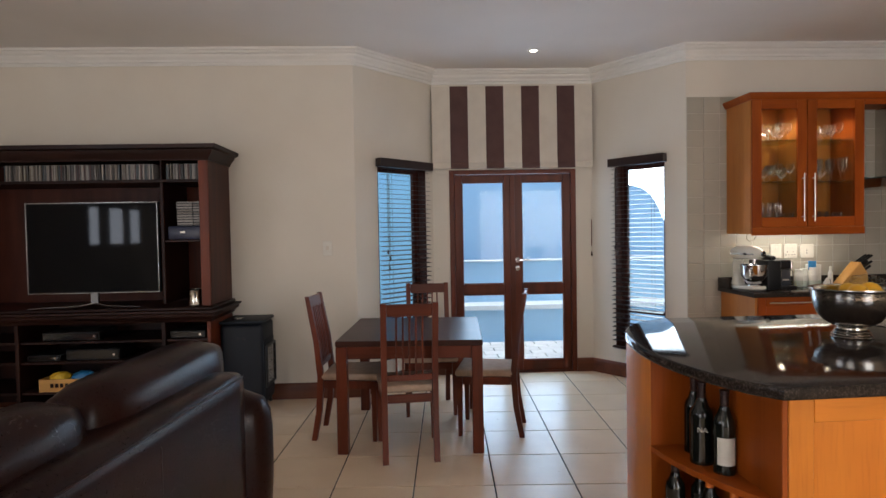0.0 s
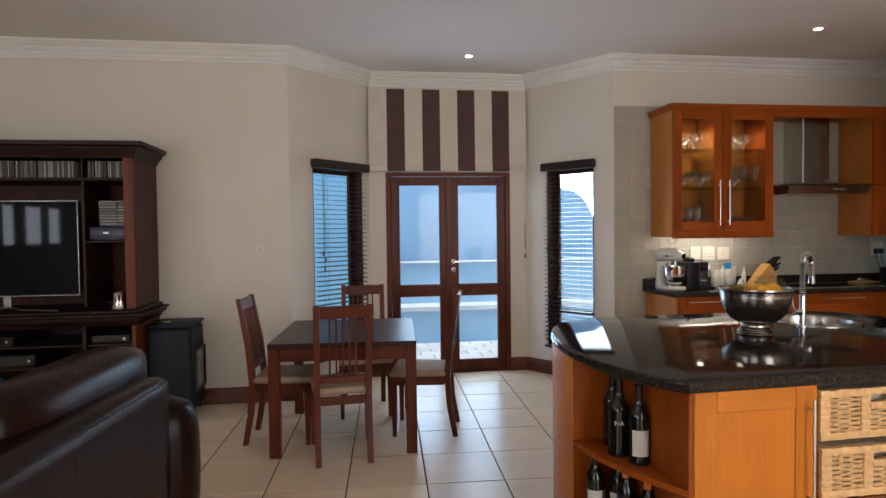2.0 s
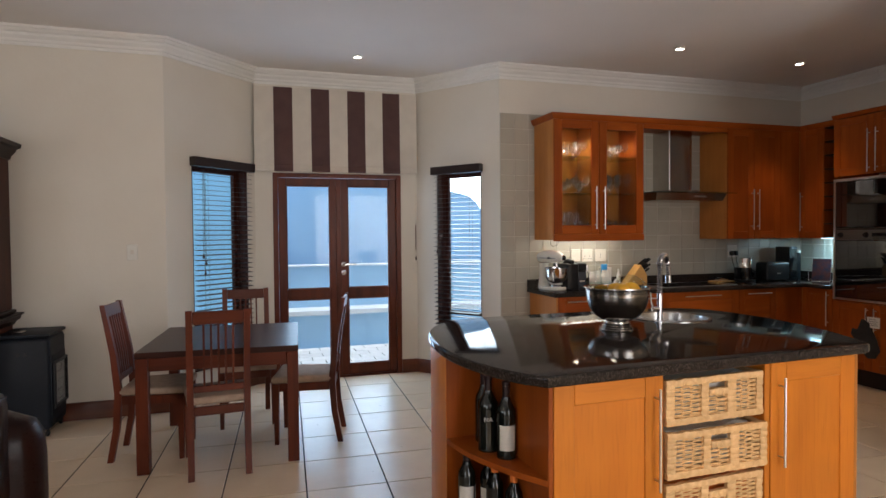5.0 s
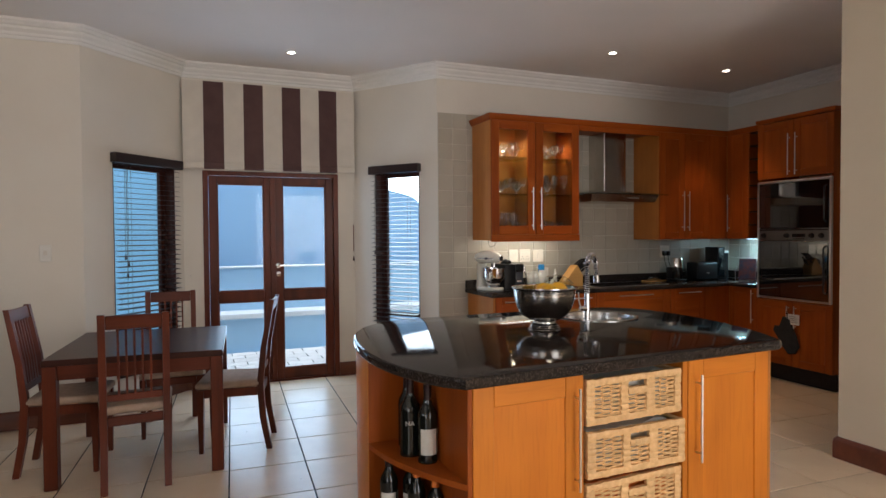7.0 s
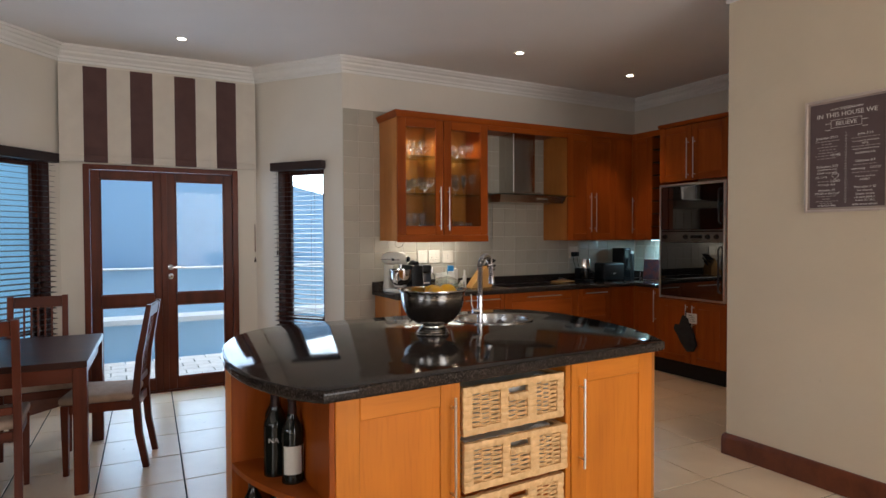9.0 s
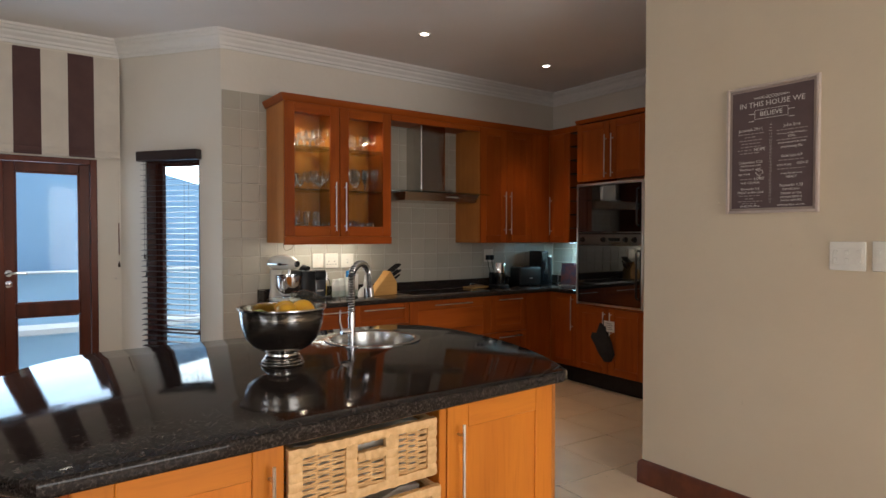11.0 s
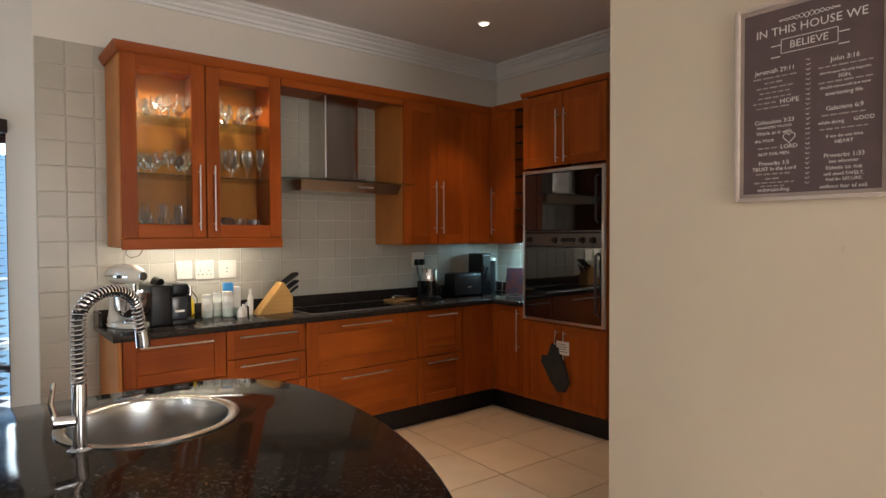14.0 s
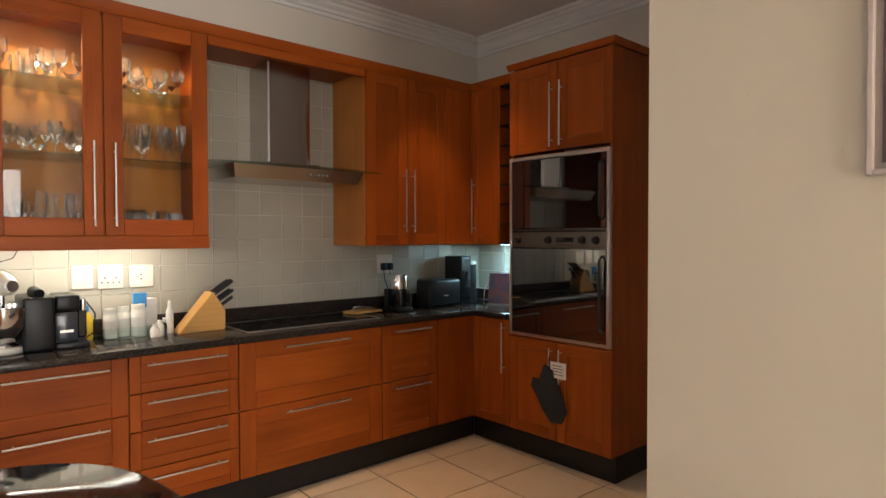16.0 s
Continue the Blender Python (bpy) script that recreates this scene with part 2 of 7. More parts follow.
BLIND_WOOD = wood("blind_wood", (0.030, 0.014, 0.012), (0.016, 0.008, 0.007), "x", rough=0.35)
CABINET_INSIDE = wood("cabinet_inside_wood", (0.46, 0.185, 0.032), (0.37, 0.13, 0.020), "z", rough=0.5, spec=0.2, coat=0.0)
GRANITE = granite_mat()
STEEL = brushed_steel("brushed_steel", (0.58, 0.55, 0.51), 0.22)
TRIM_STEEL = surface("pale_trim_steel", (0.70, 0.69, 0.67), (0.65, 0.64, 0.62), 0.3, 1.0, scale=4, relief=0)
SINK_STEEL = surface("sink_steel", (0.55, 0.54, 0.52), (0.50, 0.49, 0.47), 0.24, 1.0, scale=2, fine=200, relief=0.01)
CHROME = surface("chrome", (0.75, 0.75, 0.76), (0.68, 0.68, 0.69), 0.1, 1.0, scale=8, relief=0)
HANDLE = surface("satin_handle", (0.74, 0.71, 0.67), (0.68, 0.65, 0.61), 0.34, 1.0, scale=20, relief=0)
BLACK = surface("black_plastic", (0.009, 0.009, 0.010), (0.014, 0.014, 0.015), 0.36, scale=20, relief=0.05, ior=1.38)
BLACK_GLOSS = surface("black_glass", (0.006, 0.006, 0.007), (0.008, 0.008, 0.009), 0.05, scale=3, relief=0, ior=1.55)
PANEL_STEEL = brushed_steel("dull_panel_steel", (0.22, 0.215, 0.21), 0.35)
OVEN_GLASS = surface("oven_glass", (0.004, 0.004, 0.005), (0.005, 0.005, 0.006), 0.03, scale=3, relief=0, ior=2.1)
SCREEN = surface("screen_glass", (0.003, 0.003, 0.004), (0.004, 0.004, 0.005), 0.04, scale=3, relief=0, ior=1.2)
LEATHER = surface("leather", (0.022, 0.0072, 0.0052), (0.012, 0.0044, 0.0034), 0.30, scale=5, fine=110, relief=0.03, dist=0.003, spread=0.3, ior=1.24)
SEAT_CLOTH = surface("seat_cloth", (0.47, 0.345, 0.255), (0.38, 0.275, 0.20), 0.9, scale=20, fine=260, relief=0.4)
CREAM_CLOTH = surface("cream_cloth", (0.66, 0.61, 0.53), (0.60, 0.55, 0.48), 0.9, scale=6, fine=220, relief=0.3)
BROWN_CLOTH = surface("brown_cloth", (0.105, 0.055, 0.050), (0.085, 0.043, 0.040), 0.9, scale=6, fine=220, relief=0.3)
WICKER = surface("wicker", (0.80, 0.53, 0.25), (0.64, 0.38, 0.155), 0.6, scale=40, fine=160, relief=0.3, vary=0.12)
WHITE = surface("white_plastic", (0.74, 0.72, 0.66), (0.68, 0.66, 0.6), 0.35, scale=12, relief=0.02)
WHITE_ENAMEL = surface("white_enamel", (0.78, 0.75, 0.66), (0.74, 0.71, 0.62), 0.18, scale=8, relief=0, coat=0.4)
# beige, a step duller than the white plastic
SWITCH_PLATE = surface("beige_switch_plate", (0.66, 0.61, 0.53), (0.61, 0.565, 0.49), 0.45, scale=12, relief=0.02)
PAPER = surface("paper", (0.70, 0.67, 0.62), (0.62, 0.60, 0.55), 0.8, scale=12)
BLUE = surface("blue_plastic", (0.04, 0.25, 0.58), (0.03, 0.19, 0.46), 0.35, scale=12)
YELLOW = surface("yellow_plastic", (0.75, 0.52, 0.03), (0.66, 0.43, 0.02), 0.4, scale=12)
LEMON = surface("lemon_skin", (0.84, 0.46, 0.02), (0.74, 0.37, 0.015), 0.4, scale=14, fine=150, relief=0.5)
LIME = surface("lime_skin", (0.33, 0.38, 0.05), (0.24, 0.30, 0.04), 0.4, scale=14, fine=150, relief=0.5)
BLOCK_WOOD = wood("pale_block_wood", (0.62, 0.36, 0.12), (0.52, 0.28, 0.08), "x", rough=0.45, spec=0.2)
BOTTLE = surface("dark_bottle_glass", (0.010, 0.012, 0.009), (0.006, 0.007, 0.006), 0.06, scale=4, relief=0, ior=1.52)
LABEL_PALE = surface("bottle_label", (0.62, 0.60, 0.55), (0.55, 0.53, 0.48), 0.7, scale=20)
ORANGE = surface("orange_foil", (0.70, 0.20, 0.02), (0.6, 0.15, 0.02), 0.4, scale=12)
FOIL = surface("dark_foil", (0.03, 0.012, 0.012), (0.02, 0.01, 0.01), 0.35, 0.3, scale=12)
HEATER_METAL = surface("heater_enamel", (0.006, 0.008, 0.013), (0.009, 0.012, 0.018), 0.55, scale=6, fine=80, relief=0.08, ior=1.35)
WINDOW_GLASS = pane_glass("window_glass", gloss=0.35)
DOOR_GLASS = pane_glass("cabinet_glass", (0.97, 0.97, 0.95), gloss=0.7)
GLASSWARE = tableware_glass("drinking_glass")
SHELF_GLASS = pane_glass("shelf_glass", (0.80, 0.90, 0.86))
LAMP_GLOW = glowing("lamp_glow", (1.0, 0.86, 0.66), 14)
TUBE_GLOW = glowing("tube_glow", (1.0, 0.95, 0.78), 9)
COOL_GLOW = glowing("cool_tube_glow", (0.62, 0.90, 1.0), 4)
SKY_GLOW = glowing("bright_sky", (0.90, 0.96, 1.0), 4.5)
SIGN_BROWN = surface("sign_board", (0.105, 0.068, 0.066), (0.085, 0.055, 0.054), 0.6, scale=12)
SIGN_FRAME = surface("sign_frame", (0.55, 0.46, 0.40), (0.47, 0.39, 0.34), 0.5, scale=20)
SIGN_MOUNT = surface("sign_mount", (0.36, 0.29, 0.25), (0.31, 0.25, 0.215), 0.6, scale=20)
SIGN_FAINT = surface("sign_faint_ink", (0.34, 0.29, 0.27), (0.30, 0.255, 0.24), 0.7, scale=12, relief=0)
SIGN_INK = surface("sign_ink", (0.66, 0.62, 0.58), (0.6, 0.56, 0.52), 0.7, scale=12, relief=0)
# both plasters carry the blue of the sky's light in their colour
OUT_SKYLIT = surface("skylit_plaster", (0.40, 0.59, 0.76), (0.36, 0.54, 0.70), 0.85, scale=1.5, fine=30, relief=0.15)
OUT_SKYLIT_PALE = surface("skylit_pale_plaster", (0.42, 0.74, 0.95), (0.38, 0.69, 0.90), 0.85, scale=1.5, fine=30, relief=0.15)
OUT_CAP = surface("outside_coping", (0.75, 0.76, 0.76), (0.68, 0.69, 0.69), 0.8, scale=4)
PAVER = surface("paver", (0.72, 0.70, 0.66), (0.62, 0.60, 0.57), 0.85, scale=8, fine=60, relief=0.3, vary=0.08)
GROUND = surface("ground_soil", (0.20, 0.18, 0.13), (0.13, 0.12, 0.08), 0.95, scale=3, relief=0.3)

# ---------------------------------------------------------------- mesh helpers


def box(bm, x0, y0, z0, x1, y1, z1, bevel=0.0, seg=1):
    r = bmesh.ops.create_cube(bm, size=1.0)
    vs = r["verts"]
    bmesh.ops.scale(bm, vec=(abs(x1 - x0), abs(y1 - y0), abs(z1 - z0)), verts=vs)
    bmesh.ops.translate(bm, vec=((x0 + x1) / 2, (y0 + y1) / 2, (z0 + z1) / 2), verts=vs)
    if bevel:
        es = list({e for v in vs for e in v.link_edges})
        bmesh.ops.bevel(bm, geom=es, offset=bevel, segments=seg, affect="EDGES", profile=0.5)
    return bm


def boxed(x0, y0, z0, x1, y1, z1, bevel=0.003, seg=1):
    return box(bmesh.new(), x0, y0, z0, x1, y1, z1, bevel, seg)


def lathe(profile, n=24, centre=(0, 0, 0), bm=None):
    """A turned shape from (radius, height) pairs; a radius of 0 closes it."""
    bm = bm or bmesh.new()
    rings = []
    for r, z in profile:
        if r <= 1e-6:
            rings.append([bm.verts.new((centre[0], centre[1], centre[2] + z))])
        else:
            rings.append([bm.verts.new((centre[0] + r * math.cos(2 * math.pi * i / n), centre[1] + r * math.sin(2 * math.pi * i / n), centre[2] + z)) for i in range(n)])
    for a, b in zip(rings, rings[1:]):
        for i in range(n):
            j = (i + 1) % n
            if len(a) == 1 and len(b) == 1:
                continue
            if len(a) == 1:
                bm.faces.new((a[0], b[j], b[i]))
            elif len(b) == 1:
                bm.faces.new((a[i], a[j], b[0]))
            else:
                bm.faces.new((a[i], a[j], b[j], b[i]))
    return bm


def tube(path, r, n=8, bm=None, closed=False, radii=None):
    """A round rod along a path of points."""
    bm = bm or bmesh.new()
    pts = [Vector(p) for p in path]
    rings, side = [], None
    for i, p in enumerate(pts):
        if closed:
            d = pts[(i + 1) % len(pts)] - pts[i - 1]
        else:
            d = pts[min(i + 1, len(pts) - 1)] - pts[max(i - 1, 0)]
        d.normalize()
        if side is None:
            side = d.orthogonal().normalized()
        side = (side - d * side.dot(d)).normalized()
        up = d.cross(side)
        rr = radii[i] if radii else r
        rings.append([bm.verts.new(p + (side * math.cos(2 * math.pi * k / n) + up * math.sin(2 * math.pi * k / n)) * rr) for k in range(n)])
    pairs = list(zip(rings, rings[1:])) + ([(rings[-1], rings[0])] if closed else [])
    for a, b in pairs:
        for k in range(n):
            bm.faces.new((a[k], a[(k + 1) % n], b[(k + 1) % n], b[k]))
    if not closed:
        bm.faces.new(rings[0][::-1])
        bm.faces.new(rings[-1])
    return bm


def prism(outline, z0, z1, bm=None, bevel=0.0, seg=2):
    """An upright block over a plan outline."""
    bm = bm or bmesh.new()
    lo = [bm.verts.new((x, y, z0)) for x, y in outline]
    hi = [bm.verts.new((x, y, z1)) for x, y in outline]
    n = len(outline)
    f = [bm.faces.new(lo[::-1]), bm.faces.new(hi)]
    for i in range(n):
        f.append(bm.faces.new((lo[i], lo[(i + 1) % n], hi[(i + 1) % n], hi[i])))
    if bevel:
        bmesh.ops.recalc_face_normals(bm, faces=f)
        es = [e for fc in f[:2] for e in fc.edges]
        bmesh.ops.bevel(bm, geom=es, offset=bevel, segments=seg, affect="EDGES", profile=0.5)
    return bm


def extrude_profile(profile, path, bm=None, closed=False):
    """A moulding: (out, up) profile carried along a plan path, mitred at the corners. out is to the right of the way."""
    bm = bm or bmesh.new()
    n, rings = len(path), []
    for i, p in enumerate(path):
        p = Vector(p)
        dirs = []
        if closed or i > 0:
            dirs.append((p - Vector(path[i - 1])).normalized())
        if closed or i < n - 1:
            dirs.append((Vector(path[(i + 1) % n]) - p).normalized())
        nr = [Vector((d.y, -d.x)) for d in dirs]
        m = sum(nr, Vector((0, 0))).normalized()
        k = 1 / max(0.3, m.dot(nr[0]))
        rings.append([bm.verts.new((p.x + m.x * k * o, p.y + m.y * k * o, u)) for o, u in profile])
    q = len(profile)
    for i in range(n if closed else n - 1):
        a, b = rings[i], rings[(i + 1) % n]
        for k in range(q):
            bm.faces.new((a[k], a[(k + 1) % q], b[(k + 1) % q], b[k]))
    if not closed:
        bm.faces.new(rings[0])
        bm.faces.new(rings[-1][::-1])
    return bm


def finish(name, bm, material, smooth=None):
    bmesh.ops.recalc_face_normals(bm, faces=bm.faces)
    me = bpy.data.meshes.new(name)
    bm.to_mesh(me)
    bm.free()
    me.materials.append(material)
    if smooth:
        me.polygons.foreach_set("use_smooth", [True] * len(me.polygons))
        me.set_sharp_from_angle(angle=radians(smooth))
    return me


def part(name, bm, material, parent=None, label="", smooth=40):
    """One mesh object out of a bmesh, under a thing or a part."""
    ob = new(name, finish(name, bm, material, smooth))
    ob.parent = parent
    if label:
        ob["label"] = label
    return ob


def thing(name, label, category, at=None, group=""):
    ob = new(name)
    ob.empty_display_size = 0.1
    if at is not None:
        ob.matrix_world = at
    return tagged(ob, label, category, group)


def structure(name, bm, material, label, category="", smooth=40, parent=None):
    return tagged(part(name, bm, material, parent, smooth=smooth), label, category, kind="structure")


def share(name, me, parent, m):
    """A piece on a shared mesh."""
    ob = new(name, me)
    ob.parent = parent
    ob.matrix_local = m
    return ob


def bezier(p0, p1, p2, p3, n):
    return [tuple((1 - t) ** 3 * a + 3 * (1 - t) ** 2 * t * b + 3 * (1 - t) * t * t * c + t ** 3 * d for a, b, c, d in zip(p0, p1, p2, p3)) for t in [i / n for i in range(n)]]


# ---------------------------------------------------------------- the shell of the room
A, Bc, C, D = (-0.36, BACK_L), (0.35, BAY_Y), (2.0, BAY_Y), (2.62, BACK_K)
PERIMETER = [(LEFT_X, REAR_Y), (LEFT_X, BACK_L), A, Bc, C, D, (KIT_X, BACK_K), (KIT_X, SIGN_END), (SIGN_X, SIGN_END), (SIGN_X, REAR_Y)]
THICK = 0.22


def wall_between(name, p, q, openings=(), before=0.0, after=0.0, label="beige painted plaster wall", paint=None):
    """A wall of real thickness whose inner face runs from p to q; openings are (from, to, sill, head)."""
    d = Vector(q) - Vector(p)
    length = d.length
    d.normalize()
    out = Vector((-d.y, d.x))
    xs = sorted({-before, length + after, *[v for o in openings for v in o[:2]]})
    zs = sorted({-0.3, CEIL + 0.1, *[v for o in openings for v in o[2:]]})
    bm = bmesh.new()
    cache = {}

    def vert(s, z, o):
        k = (round(s, 4), round(z, 4), o)
        if k not in cache:
            c = Vector(p) + d * s + out * o
            cache[k] = bm.verts.new((c.x, c.y, z))
        return cache[k]

    def solid(i, j):
        if not (0 <= i < len(xs) - 1 and 0 <= j < len(zs) - 1):
            return False
        s, z = (xs[i] + xs[i + 1]) / 2, (zs[j] + zs[j + 1]) / 2
        return not any(o[0] < s < o[1] and o[2] < z < o[3] for o in openings)

    for i in range(len(xs) - 1):
        for j in range(len(zs) - 1):
            if not solid(i, j):
                continue
            a, b, lo, hi = xs[i], xs[i + 1], zs[j], zs[j + 1]
            for o in (0.0, THICK):
                bm.faces.new((vert(a, lo, o), vert(b, lo, o), vert(b, hi, o), vert(a, hi, o)))
            for (ni, nj), (e0, e1) in (((i - 1, j), ((a, lo), (a, hi))), ((i + 1, j), ((b, lo), (b, hi))), ((i, j - 1), ((a, lo), (b, lo))), ((i, j + 1), ((a, hi), (b, hi)))):
                if not solid(ni, nj):
                    bm.faces.new((vert(*e0, 0.0), vert(*e1, 0.0), vert(*e1, THICK), vert(*e0, THICK)))
    return structure(name, bm, paint or WALL, label, "wall", smooth=None)


def along(p, q):
    """The frame of a wall: x along it, y outwards, origin at p."""
    d = (Vector(q) - Vector(p)).normalized()
    return Matrix(((d.x, -d.y, 0, p[0]), (d.y, d.x, 0, p[1]), (0, 0, 1, 0), (0, 0, 0, 1)))


def dist(p, q):
    return (Vector(q) - Vector(p)).length


LW, RW = dist(A, Bc), dist(C, D)
WIN_Z = (0.27, 2.12)
WIN_L = (0.27, LW - 0.10)
WIN_R = (0.27, RW - 0.21)
DOOR = (0.52 - Bc[0], 1.825 - Bc[0], 0.0, 2.10)
wall_between("wall_west", PERIMETER[0], PERIMETER[1], [(a - REAR_Y, b - REAR_Y, 1.37, 1.92) for a, b in WEST_WINDOWS], THICK, THICK)
wall_between("wall_living_north", PERIMETER[1], A, (), THICK, 0)
wall_between("wall_bay_left", A, Bc, [(*WIN_L, *WIN_Z)], 0, 0.1)
wall_between("wall_bay_middle", Bc, C, [(DOOR[0], DOOR[1], -0.02, DOOR[3])], 0.08, 0.08)
wall_between("wall_bay_right", C, D, [(*WIN_R, *WIN_Z)], 0.1, 0)
wall_between("wall_kitchen_north", D, PERIMETER[6], (), 0, THICK)
wall_between("wall_kitchen_east", PERIMETER[6], PERIMETER[7], (), THICK, THICK)
wall_between("wall_kitchen_south", PERIMETER[7], PERIMETER[8], (), THICK, -THICK - 0.002)
wall_between("wall_sign", PERIMETER[8], PERIMETER[9], (), 0, THICK, "beige painted plaster wall with warm light in its colour", WALL_WARMLIT)
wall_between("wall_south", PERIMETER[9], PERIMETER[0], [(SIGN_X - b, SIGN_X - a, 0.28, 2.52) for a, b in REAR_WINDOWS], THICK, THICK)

structure("ceiling", prism([(LEFT_X - 0.3, REAR_Y - 0.3), (KIT_X + 0.3, REAR_Y - 0.3), (KIT_X + 0.3, BAY_Y + 0.3), (LEFT_X - 0.3, BAY_Y + 0.3)], CEIL, CEIL + 0.2), CEILING, "smooth pale grey painted ceiling", "ceiling", smooth=None)
crown = [(0.0, CEIL - 0.135), (0.012, CEIL - 0.135), (0.014, CEIL - 0.112), (0.026, CEIL - 0.108), (0.030, CEIL - 0.088), (0.052, CEIL - 0.066), (0.056, CEIL - 0.048), (0.074, CEIL - 0.040), (0.086, CEIL - 0.022), (0.10, CEIL - 0.018), (0.105, CEIL), (0.0, CEIL)]
structure("trim_cornice", extrude_profile(crown, PERIMETER, closed=True), CORNICE, "white stepped plaster cornice under the ceiling", "cornice", smooth=25)
skirt = [(0.0, 0.0), (0.022, 0.0), (0.022, 0.105), (0.017, 0.125), (0.008, 0.138), (0.0, 0.14)]
doorL, doorR = (0.52, BAY_Y), (1.825, BAY_Y)
for name, path in (("baseboard_living", [PERIMETER[0], PERIMETER[1], A, Bc, doorL]), ("baseboard_bay", [doorR, C, D, (2.93, BACK_K)]), ("baseboard_sign", [(5.7, SIGN_END), PERIMETER[8], PERIMETER[9]])):
    structure(name, extrude_profile(skirt, path), SKIRTING, "dark red-brown wooden skirting board", "skirting", smooth=25)

# ---------------------------------------------------------------- doors and windows of the bay


def ring(bm, x0, z0, x1, z1, w, y0, y1, bevel=0.004, bottom=None):
    """Four rails and stiles round an opening, in the plane of a wall."""
    b = w if bottom is None else bottom
    box(bm, x0, y0, z0, x0 + w, y1, z1, bevel)
    box(bm, x1 - w, y0, z0, x1, y1, z1, bevel)
    box(bm, x0 + w, y0, z1 - w, x1 - w, y1, z1, bevel)
    box(bm, x0 + w, y0, z0, x1 - w, y1, z0 + b, bevel)
    return bm


def bay_window(name, p, q, s, label):
    win = tagged(new(name), label, "window", kind="structure")
    win.matrix_world = along(p, q)
    a, b = s
    z0, z1 = WIN_Z
    part("reveal_lining", ring(bmesh.new(), a, z0, b, z1, 0.012, 0.003, 0.099, 0.002), FRAME_WOOD, win)
    part("window_frame", ring(bmesh.new(), a, z0, b, z1, 0.026, 0.10, 0.17), FRAME_WOOD, win)
    part("window_sash", ring(bmesh.new(), a + 0.0265, z0 + 0.0265, b - 0.0265, z1 - 0.0265, 0.036, 0.115, 0.16), FRAME_WOOD, win)
    part("transom", boxed(a + 0.063, 0.118, z0 + 0.36, b - 0.063, 0.157, z0 + 0.40), FRAME_WOOD, win)
    pane = part("pane", boxed(a + 0.058, 0.134, z0 + 0.058, b - 0.058, 0.14, z1 - 0.058, 0), WINDOW_GLASS, win, smooth=None)
    pane.visible_shadow = False
    part("window_sill", boxed(a - 0.0, 0.171, z0 - 0.05, b + 0.0, THICK + 0.05, z0 - 0.003), OUT_CAP, win)
    return win


bay_window("window_1", A, Bc, WIN_L, "tall narrow window in a dark red-brown wooden frame")
bay_window("window_2", C, D, WIN_R, "tall narrow window in a dark red-brown wooden frame")


def venetian_blind(p, q, s, lowered):
    bl = thing("venetian_blind", "dark wooden venetian blind with open slats in a window", "blind", along(p, q) @ pose(0, -0.006, 0), "bay blinds")
    a, b = s
    z0, z1 = WIN_Z
    part("headrail", boxed(a - 0.03, -0.075, z1 - 0.035, b + 0.03, -0.004, z1 + 0.045, 0.004), BLIND_WOOD, bl)
    sm = boxed(a + 0.0, -0.022, -0.0013, b, 0.022, 0.0013, 0)
    bmesh.ops.rotate(sm, cent=(0, 0, 0), matrix=Matrix.Rotation(radians(8), 3, "X"), verts=sm.verts)
    me = finish("slat", sm, BLIND_WOOD)
    z, n = z1 - 0.06, 0
    while z > lowered + 0.05:
        share("slat", me, bl, pose(0, -0.034, z))
        z -= 0.0445
        n += 1
    part("bottom_rail", boxed(a, -0.058, lowered, b, -0.01, lowered + 0.022, 0.004), BLIND_WOOD, bl)
    for f in (0.18, 0.82):
        x = a + (b - a) * f
        part("ladder_cord", tube([(x, -0.061, lowered), (x, -0.061, z1)], 0.0014, 5), BLIND_WOOD, bl)
        part("ladder_cord", tube([(x, -0.007, lowered + 0.02), (x, -0.007, z1)], 0.0014, 5), BLIND_WOOD, bl)
    x = a + 0.05
    for k, drop in ((0, 0.80), (0.018, 0.95), (0.03, 0.86)):
        part("pull_cord", tube([(x + k, -0.068, z1 - drop), (x + k, -0.07, z1)], 0.0016, 5), BLIND_WOOD, bl)
        part("tassel", lathe([(0, 0.045), (0.004, 0.042), (0.009, 0.012), (0.008, 0.0), (0, 0)], 10, (x + k, -0.068, z1 - drop - 0.045)), BLIND_WOOD, bl)
    return bl


venetian_blind(A, Bc, WIN_L, WIN_Z[0] + 0.02)
venetian_blind(C, D, WIN_R, WIN_Z[0] + 0.02)

